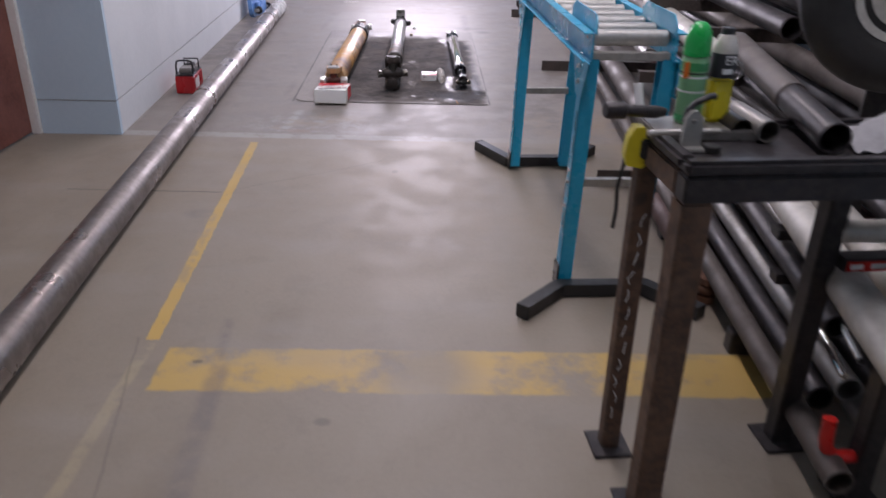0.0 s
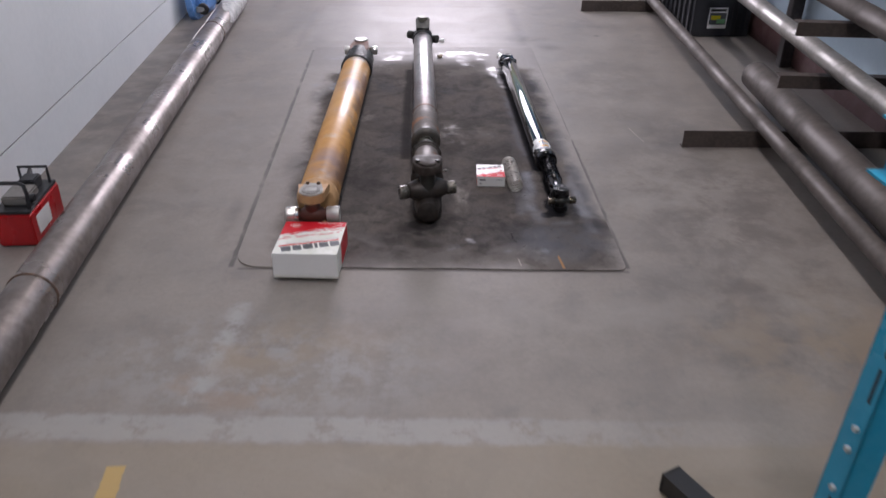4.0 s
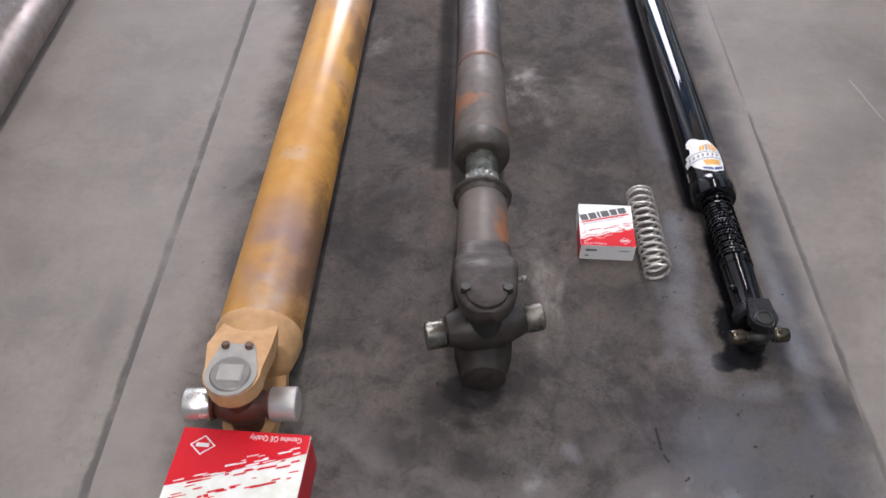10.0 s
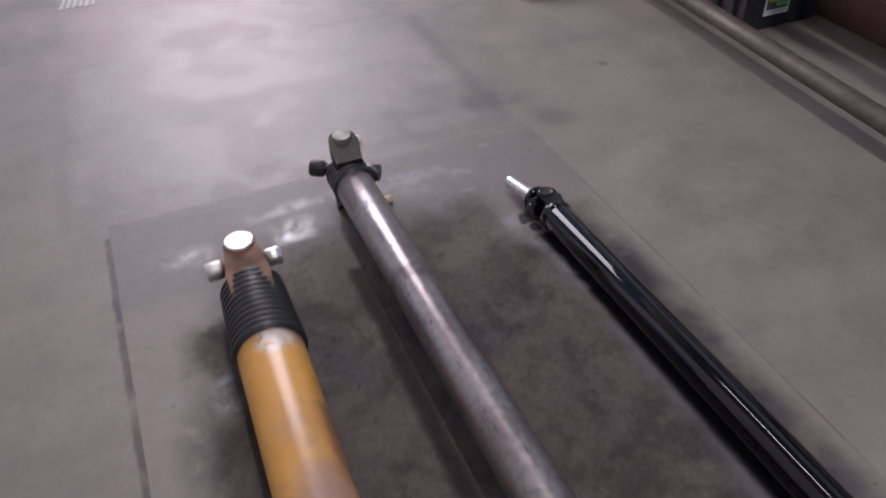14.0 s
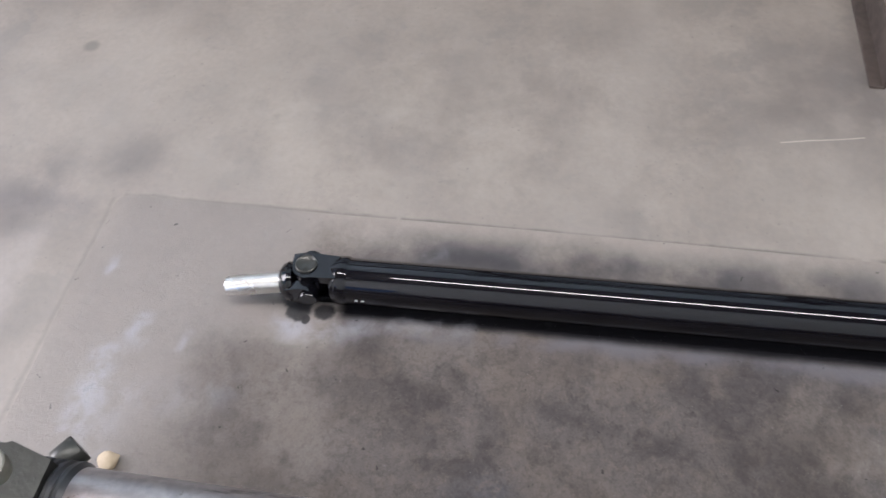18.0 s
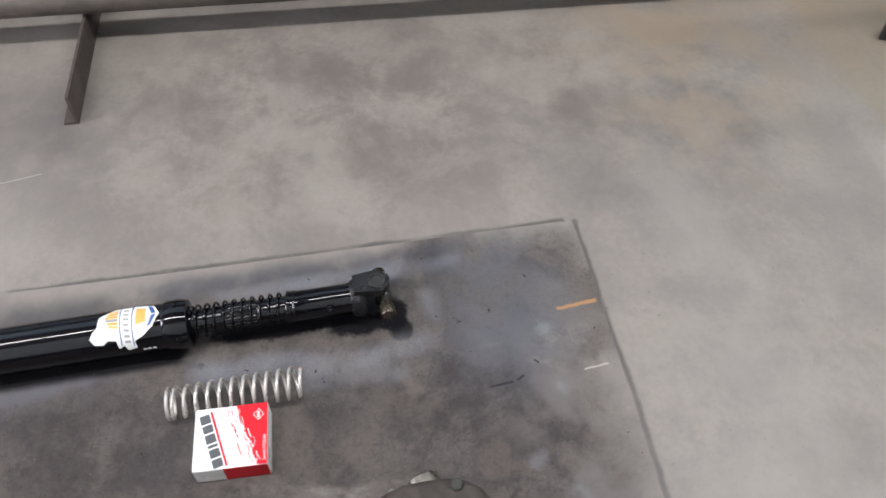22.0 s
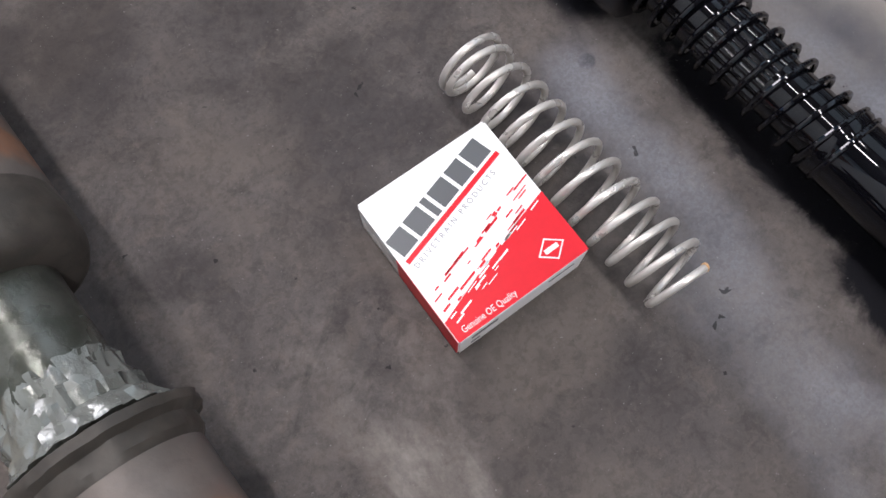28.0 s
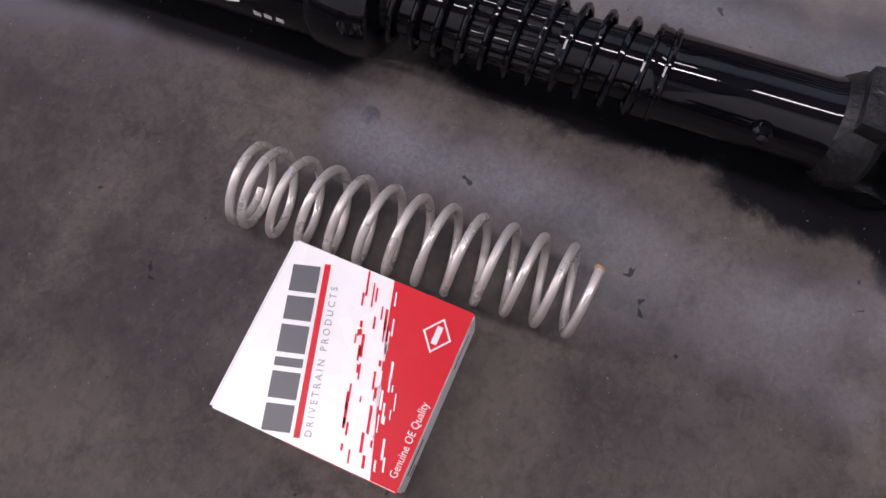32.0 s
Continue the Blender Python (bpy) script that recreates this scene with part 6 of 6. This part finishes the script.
can = thing("spray_can", bench_at(0.493, 1.525, 0.022), "green spray can with a domed green cap standing on a board", "spray can", "cans")
CR = 0.0262
part("can_body", lathe([(0, CR - 0.002), (0.003, CR), (0.125, CR), (0.132, CR - 0.003)], (0, 0, 0), (0, 0, 1), 32), "pale_green", can)
for z, h, mat in ((0.006, 0.012, "green_can"), (0.062, 0.004, "white_print"), (0.09, 0.004, "white_print"), (0.098, 0.003, "ink_black"), (0.104, 0.016, "green_can")):
    part("print_band", lathe([(z, CR), (z, CR + 0.0004), (z + h, CR + 0.0004), (z + h, CR)], (0, 0, 0), (0, 0, 1), 32), mat, can)
part("print_patch", prism([(-0.027, 0.09), (-0.027, 0.12), (-0.018, 0.123), (-0.016, 0.093)], Matrix.Translation((0, -0.0215, 0)) @ Matrix.Rotation(radians(90), 4, "X"), 0.002), "orange_print", can)
part("cap", lathe([(0.13, CR - 0.003), (0.132, CR), (0.16, CR - 0.001), (0.175, CR - 0.004), (0.187, 0.016), (0.193, 0.009), (0.194, 0)], (0, 0, 0), (0, 0, 1), 32), "green_cap", can)

board = part("packing_board", box(-0.09, 0.12, -0.05, 0.05, 0, 0.022), "steel_grey", bevel=0.003)
board.matrix_world = bench_at(0.5, 1.515, 0.0, 2)
tagged(board, "grey worn board lying on the bench top", "board")

bottle = thing("spray_bottle", bench_at(0.55, 1.535, 0.022, 10), "yellow and black aerosol bottle with a pale shoulder", "spray can", "cans")
part("can_body", box(-0.024, 0.024, -0.016, 0.016, 0, 0.09), "yellow_plastic", bottle, bevel=0.008)
part("label_band", lathe([(0.089, 0.022), (0.091, 0.0245), (0.135, 0.0245), (0.137, 0.023)], (0, 0, 0), (0, 0, 1), 28), "plastic_black", bottle, "black band with white print")
words("print_line", "ER", 0.024, pose(-0.01, -0.0255, 0.116, 90, 0, 0), "white_print", bottle, 0.0005)
part("print_bar", box(-0.012, 0.008, -0.0252, -0.024, 0.098, 0.108), "white_print", bottle)
part("shoulder", lathe([(0.136, 0.0245), (0.145, 0.0235), (0.165, 0.016), (0.17, 0.012)], (0, 0, 0), (0, 0, 1), 28), "steel_white", bottle)
part("cap", lathe([(0.168, 0.012), (0.178, 0.013), (0.182, 0.011), (0.183, 0)], (0, 0, 0), (0, 0, 1), 24), "plastic_black", bottle)
part("ring_pull", sweep([(0.022 + 0.02 * math.cos(radians(k)), 0.0, 0.1 + 0.02 * math.sin(radians(k))) for k in range(-120, 121, 20)], 0.0012, 6), "chrome", bottle)

clamp = thing("toggle_clamp", bench_at(0.47, 1.415, 0.0, 8), "pale grey toggle clamp with a threaded rod and black lever", "clamp")
part("bracket", prism([(-0.02, 0), (0.02, 0), (0.019, 0.045), (0.014, 0.066), (0.004, 0.075), (-0.006, 0.074), (-0.016, 0.06)], pose(0, 0.005, 0, 90, 0, 0), 0.01), "cap_grey", clamp, bevel=0.002)
part("bracket_foot", box(-0.024, 0.024, -0.025, 0.018, 0, 0.007), "cap_grey", clamp, bevel=0.002)
part("threaded_rod", lathe([(i * 0.002, 0.0048 + 0.001 * (i % 2)) for i in range(72)], (-0.08, 0.012, 0.03), (1, 0.012, 0.03), 14), "zinc", clamp, "threaded steel rod")
part("lever", sweep([(-0.012, 0.01, 0.05), (-0.008, 0.01, 0.072), (0.008, 0.01, 0.087), (0.03, 0.01, 0.097), (0.042, 0.01, 0.098)], 0.0065, 10), "plastic_black", clamp)
part("pivot_bolt", rod((0, -0.0085, 0.055), (0, -0.005, 0.055), 0.005, 6), "steel_grey", clamp)
part("pad", rod((0.035, -0.02, 0.0), (0.035, -0.02, 0.014), 0.016, 16), "rubber", clamp)

for p, q, r, mat, lab in (((0.632, 1.455, 0.026), (0.618, 1.6, 0.026), 0.022, "steel_grey", "short offcut of pale steel tube on the bench"),
                          ((0.585, 1.47, 0.024), (0.574, 1.57, 0.024), 0.021, "steel_black", "short offcut of black tube on the bench")):
    p, q = [Vector((v[0], v[1], BT + v[2] - 0.002)) for v in (p, q)]
    pipe("tube_offcut", p, q, r, mat, lab, 0.002, "tube offcuts", "tube")
for p, q, r, mat, lab in (((0.725, 1.385, 0.034), (0.738, 1.66, 0.05), 0.03, "steel_black", "dark thick tube lying across the bench"),
                          ((0.737, 1.62, 0.048), (0.762, 2.05, 0.075), 0.033, "steel_stock", "brown tube sleeved onto a dark tube over the bench")):
    p, q = [Vector((v[0], v[1], BT + v[2])) for v in (p, q)]
    pipe("tube_offcut", p, q, r, mat, lab, 0.003, "tube offcuts", "tube")
cloth = bmesh.new()
bmesh.ops.create_grid(cloth, x_segments=16, y_segments=12, size=0.075)
for v in cloth.verts:
    v.co.z = 0.055 * math.exp(-(v.co.x ** 2 + v.co.y ** 2) / 0.0022) + 0.016 * noise.noise(v.co * 28) + 0.012
bmesh.ops.solidify(cloth, geom=cloth.faces[:], thickness=0.002)
rag = part("cloth", cloth, "jacket")
rag.matrix_world = bench_at(0.85, 1.45, 0.002)
tagged(rag, "crumpled grey rag on the bench", "rag")

tape = thing("hand_tool", pose(0.4, 1.55, 0.0), "yellow and black holder hung on the bench leg with a hammer", "tool holder")
part("holder", prism([(-0.022, 0.735), (0.008, 0.73), (0.024, 0.742), (0.022, 0.79), (0.006, 0.815), (-0.012, 0.815), (-0.024, 0.79), (-0.027, 0.755)], pose(0, -0.02, 0, 90, 0, 0), 0.03), "yellow_plastic", tape, bevel=0.008)
part("holder_clip", box(0.002, 0.032, -0.06, -0.03, 0.752, 0.792), "plastic_black", tape, bevel=0.004)
part("hammer_head", lathe([(-0.075, 0.014), (-0.07, 0.017), (-0.035, 0.017), (-0.03, 0.011), (0.03, 0.013), (0.05, 0.008)], (0, -0.03, 0.842), (1, 0.1, 0.79), 20), "steel_black", tape)
part("hammer_grip", rod((0.0, -0.02, 0.835), (-0.006, 0.0, 0.89), 0.0085, 14), "white_print", tape, "pale handle")
part("cord", sweep([(-0.02, -0.03, 0.75), (-0.03, -0.03, 0.68), (-0.027, -0.03, 0.63), (-0.03, -0.03, 0.59)], 0.004, 8), "rubber", tape)

# big wheel beside the bench
wheel = thing("vehicle_wheel", Matrix.Translation((1.1, 1.93, 1.03)) @ pose(0, 0, 0, 0, 0, -24), "large black tyre on a pale wheel beside the bench", "wheel")
part("tyre", lathe([(-0.062, 0.112), (-0.07, 0.12), (-0.076, 0.135), (-0.085, 0.17), (-0.08, 0.2), (-0.06, 0.228), (-0.03, 0.238), (0.03, 0.238), (0.06, 0.228), (0.08, 0.2), (0.085, 0.17), (0.07, 0.12), (0.062, 0.112)], (0, 0, 0), (0, 1, 0), 64), "rubber", wheel)
part("rim", lathe([(-0.066, 0.0), (-0.066, 0.06), (-0.06, 0.09), (-0.068, 0.114), (0.06, 0.114), (0.06, 0.0)], (0, 0, 0), (0, 1, 0), 48), "steel_white", wheel, "pale wheel centre")
for k in range(5):
    a = radians(72 * k + 10)
    part("lug_nut", rod((0.045 * math.cos(a), -0.075, 0.045 * math.sin(a)), (0.045 * math.cos(a), -0.064, 0.045 * math.sin(a)), 0.006, 6), "steel_grey", wheel)
part("wheel_bracket", box(-0.03, 0.03, 0.09, 0.13, -1.03, 0.06), "steel_black", wheel, bevel=0.004)
part("wheel_axle", rod((0, 0.05, 0), (0, 0.1, 0), 0.02, 16), "steel_grey", wheel)


# ---- pipe rack on the right ----
def angle_iron(length, web, flange, th=0.006):
    """An angle along local x: web standing, flange lying at its foot towards +y."""
    bm = box(0, length, 0, th, 0, web)
    return box(0, length, th, flange, 0, th, bm)


rack = thing("pipe_rack", pose(1.5, 3.34, 0), "dark steel cantilever rack for pipes against the wall", "rack")


def rack_at(x, y, z):
    return pose(x - 1.5, y - 3.34, z)


def rack_part(name, bm, m, material, label="", bevel=0.0):
    ob = part(name, bm, material, rack, label, bevel=bevel)
    ob.matrix_basis = m
    return ob


for y, x0 in ((3.335, 0.715), (5.61, 0.725), (7.92, 0.69)):
    rack_part("base_leg", angle_iron(1.6 - x0, 0.07, 0.03), rack_at(x0, y, 0), "steel_brown", "dull brown angle-iron base leg")
square = bmesh.new()
for x0, x1, y0, y1, z0, z1 in ((0, 0.8, 0, 0.004, 0, 0.06), (0, 0.8, 0.056, 0.06, 0, 0.06), (0, 0.8, 0.004, 0.056, 0, 0.004), (0, 0.8, 0.004, 0.056, 0.056, 0.06)):
    box(x0, x1, y0, y1, z0, z1, square)
rack_part("base_leg", square, rack_at(0.785, 8.43, 0.02), "steel_black", "open-ended black square-tube leg")
rack_part("leg_stub", box(0, 0.02, 0, 0.02, 0, 0.021), rack_at(0.8, 8.44, 0.0), "steel_rust")
for z in (0.035, 0.065):
    rack_part("bolt", rod((0, 0.02, 0), (0, 0.045, 0), 0.006, 8), rack_at(0.792, 8.43, z), "bright_steel")
rack_part("brace", box(0, 0.24, 0, 0.03, 0, 0.012), rack_at(1.13, 8.25, 0.08) @ pose(0, 0, 0, 0, -28, 0), "steel_rust")
for y in (3.25, 3.9, 4.62, 5.57, 6.7, 7.95):
    rack_part("post", box(0, 0.06, 0, 0.06, 0, 1.55), rack_at(1.535, y, 0.075 if y in (5.57, 7.95) else 0), "steel_black", bevel=0.003)
for x, y, z, up in ((1.02, 3.26, 0.665, 2), (0.99, 3.88, 0.69, 2), (0.99, 4.6, 0.72, 2), (0.99, 3.2, 0.93, 2), (0.92, 3.62, 0.4, 2), (1.035, 5.56, 0.265, 2), (1.03, 5.5, 0.48, 2), (0.99, 5.57, 0.77, 2), (0.99, 5.57, 0.97, 2), (0.99, 4.6, 0.95, 2), (1.0, 7.95, 0.5, 2)):
    arm = prism([(0, 0), (0, 0.05), (0.045, 0.05), (0.045, 0.044), (0.006, 0.044), (0.006, 0)], Matrix(((0, 0, 1, 0), (1, 0, 0, 0), (0, 1, 0, 0), (0, 0, 0, 1))), 1.56 - x)
    rack_part("arm", arm, rack_at(x, y, z) @ pose(0, 0, 0, 0, up * 0.6, 0), "steel_brown", "dull brown angle-iron arm")

for y in (1.95, 2.75):
    rack_part("base_leg", box(0, 0.72, 0, 0.05, 0, 0.07), rack_at(0.86, y, 0), "steel_black", bevel=0.003)
    rack_part("arm", box(0, 0.6, 0, 0.05, 0, 0.03), rack_at(0.95 if y < 2 else 1.0, y, 0.235), "steel_black", bevel=0.002)
    rack_part("arm", box(0, 0.62, 0, 0.05, 0, 0.03), rack_at(0.93 if y < 2 else 1.05, y, 0.37), "steel_black", bevel=0.002)
    rack_part("post", box(0, 0.05, 0, 0.05, 0.0, 1.2), rack_at(1.54, y, 0.0), "steel_black", bevel=0.003)
STOCK = [
    ((0.868, 1.3, 0.101), (1.15, 8.7, 0.101), 0.031, "steel_stock", "long brown steel pipe lying on the rack's base legs"),
    ((1.04, 3.1, 0.133), (1.185, 6.14, 0.133), 0.063, "steel_stock", "thick brown steel pipe lying on the rack's base legs"),
    ((1.16, 4.4, 0.365), (1.3, 8.0, 0.4), 0.038, "steel_grey", "grey steel pipe on the rack's lower arms"),
    ((1.265, 2.9, 0.775), (1.19, 8.3, 0.855), 0.042, "steel_black", "long black pipe on the rack's upper arms"),
    ((1.42, 2.3, 0.85), (1.36, 8.2, 0.86), 0.055, "steel_black", "long black pipe on the rack's upper arms"),
    ((1.16, 3.9, 0.57), (1.3, 7.2, 0.58), 0.04, "steel_stock", "brown steel pipe on the rack's middle arms"),
    ((1.35, 1.9, 1.06), (1.25, 6.9, 1.06), 0.05, "steel_black", "long black pipe on the rack's top arms"),
    ((0.955, 1.6, 0.103), (1.03, 3.05, 0.103), 0.033, "steel_black", "thin dark pipe among the floor stock"),
    ((1.03, 1.5, 0.105), (1.13, 3.05, 0.105), 0.035, "steel_grey", "thin grey pipe among the floor stock"),
    ((0.99, 1.55, 0.164), (1.075, 3.0, 0.164), 0.033, "steel_grey", "thin grey pipe on the floor stock"),
    ((1.12, 1.6, 0.11), (1.22, 3.05, 0.11), 0.04, "steel_black", "black pipe among the floor stock"),
    ((0.96, 1.62, 0.296), (1.09, 3.1, 0.296), 0.031, "steel_black", "dark bluish pipe on the low arms"),
    ((1.03, 1.7, 0.298), (1.17, 3.2, 0.298), 0.033, "steel_grey", "grey pipe on the low arms"),
    ((1.12, 1.6, 0.305), (1.26, 3.2, 0.305), 0.04, "steel_black", "black pipe on the low arms"),
    ((0.835, 0.95, 0.45), (1.0, 2.2, 0.45), 0.045, "steel_white", "whitish pipe on the near arms"),
    ((0.965, 0.95, 0.445), (1.12, 2.25, 0.445), 0.04, "steel_white", "pale grey pipe on the near arms"),
    ((1.2, 1.6, 0.44), (1.4, 3.1, 0.44), 0.04, "steel_black", "black pipe on the near arms"),
    ((0.875, 1.4, 0.305), (0.905, 1.58, 0.305), 0.009, "chrome", "short bright steel rod among the near pipes"),
    ((0.94, 1.46, 0.305), (0.965, 1.6, 0.305), 0.009, "chrome", "short bright steel rod among the near pipes"),
] + [((1.47 - 0.05 * (k % 2), 1.65 + 0.11 * ((k * 5) % 4), 0.3 + 0.105 * k), (1.5 - 0.05 * (k % 2), 4.9 + 0.1 * ((k * 3) % 5), 0.3 + 0.105 * k), 0.045, "steel_black" if k % 3 else "steel_stock", "dark pipe stacked against the wall behind the rack") for k in range(8)]
for p, q, r, mat, lab in STOCK:
    pipe("stock_pipe", p, q, r, mat, lab)

wp = thing("white_shaft", pose(1.045, 2.98, 0.655, 0, 0, -3) @ Matrix.Scale(0.9, 4), "whitish painted shaft with a bolted flange end on the rack", "shaft")
part("tube", lathe([(0, 0.03), (0.02, 0.05), (0.05, 0.052), (1.5, 0.05), (1.55, 0.04)], (0, 0, 0), (0, 1, 0.0), 36), "steel_white", wp)
part("end_flange", lathe([(-0.03, 0.02), (-0.03, 0.04), (-0.005, 0.045), (0.0, 0.03)], (0, 0, 0), (0, 1, 0), 28), "steel_rust", wp)
for k in range(4):
    a = radians(45 + 90 * k)
    part("stud", rod((0.03 * math.cos(a), -0.045, 0.03 * math.sin(a)), (0.03 * math.cos(a), -0.03, 0.03 * math.sin(a)), 0.008, 10), "bright_steel", wp)

rusty = thing("rusty_drive_shaft", pose(0.885, 2.25, 0, 0, 0, -1.2), "rusty red-brown drive shaft with yoke ends lying on the concrete", "drive shaft")
part("tube", lathe([(0.2, 0.04), (0.205, 0.043), (0.76, 0.043), (0.765, 0.038)], (0, 0, 0.05), (0, 1, 0.05), 36), "red_rust", rusty)
part("near_neck", lathe([(0.06, 0.034), (0.075, 0.042), (0.12, 0.042), (0.13, 0.036), (0.2, 0.036)], (0, 0, 0.05), (0, 1, 0.05), 32), "steel_rust", rusty)
for d in (0.135, 0.155, 0.175, 0.775, 0.8, 0.825):
    part("seal_ring", lathe([(d, 0.036), (d + 0.002, 0.043), (d + 0.009, 0.043), (d + 0.011, 0.036)], (0, 0, 0.05), (0, 1, 0.05), 32), "steel_grey" if d in (0.155, 0.825) else "gunmetal", rusty)
part("far_neck", lathe([(0.765, 0.035), (0.86, 0.034), (0.9, 0.038), (0.915, 0.03)], (0, 0, 0.05), (0, 1, 0.05), 32), "red_rust", rusty)
for z0, z1 in ((0.072, 0.092), (0.008, 0.028)):
    part("yoke_ear", ear(0.085, 0.015, 0.036, 0.03, z0, z1), "rust_cast", rusty, bevel=0.004)
    part("yoke_ear", ear(0.895, 0.955, 0.034, 0.028, z0, z1), "rust_cast", rusty, bevel=0.004)
cross(rusty, 0.012, 0.05, 0.055, 0.018, 0.022, 0.022, "rust_cast", "steel_rust")
cross(rusty, 0.958, 0.05, 0.05, 0.016, 0.02, 0.02, "rust_cast", "steel_rust")
part("paint_splash", wrapped([(0.33, -0.012), (0.345, -0.03), (0.352, -0.016), (0.372, -0.02), (0.36, -0.008), (0.366, 0.004), (0.35, -0.002)], 0.043, 0.05, 0.0005), "white_print", rusty, "white paint splash")

bin_ = thing("storage_tub", pose(1.235, 7.3, 0.0, 0, 0, 2), "black ribbed plastic storage tub with a small label", "storage tub")
tub = prism([(0, 0), (0.34, 0), (0.34, 0.8), (0, 0.8)], pose(0, 0, 0.004), 0.33)
part("tub_body", tub, "tub_plastic", bin_, bevel=0.012)
for k in range(9):
    part("rib", box(-0.014, 0.0, 0.04 + k * 0.085, 0.075 + k * 0.085, 0.01, 0.3), "tub_plastic", bin_, bevel=0.004)
for k in range(4):
    part("rib", box(0.225 + k * 0.028, 0.238 + k * 0.028, -0.008, 0.0, 0.01, 0.3), "tub_plastic", bin_, bevel=0.003)
part("rim", prism([(-0.02, -0.02), (0.36, -0.02), (0.36, 0.82), (-0.02, 0.82)], pose(0, 0, 0.31), 0.03), "tub_plastic", bin_, bevel=0.006)
lb = part("label", box(0.09, 0.2, -0.0022, 0.0, 0.05, 0.17), "card_white", bin_, "white label with a dark picture")
part("label_print", box(0.096, 0.194, -0.0032, -0.0022, 0.072, 0.14), "ink_grey", lb)
part("label_print", box(0.105, 0.16, -0.004, -0.0032, 0.1, 0.125), "yellow_plastic", lb)
part("label_print", box(0.14, 0.19, -0.0045, -0.0032, 0.08, 0.105), "pale_green", lb)
part("label_bar", box(0.098, 0.19, -0.0032, -0.0022, 0.148, 0.162), "ink_black", lb)

for x, y, r, mat, lab in ((-0.232, 7.165, 0.016, "card_white", "small pale chip lying on the concrete"), (-0.245, 6.83, 0.016, "pale_wood", "small tan chip lying beside the steel shaft"), (-0.615, 6.81, 0.012, "pale_wood", "small tan chip lying on the sheet")):
    bm = bmesh.new()
    bmesh.ops.create_icosphere(bm, subdivisions=2, radius=r)
    for v in bm.verts:
        v.co *= 1 + 0.4 * noise.noise(v.co * 120)
        v.co.z *= 0.6
    ob = part("chip", bm, mat)
    ob.matrix_world = pose(x, y, (TOP if y < 7 else 0) + r * 0.5)
    tagged(ob, lab, "chip", "chips")
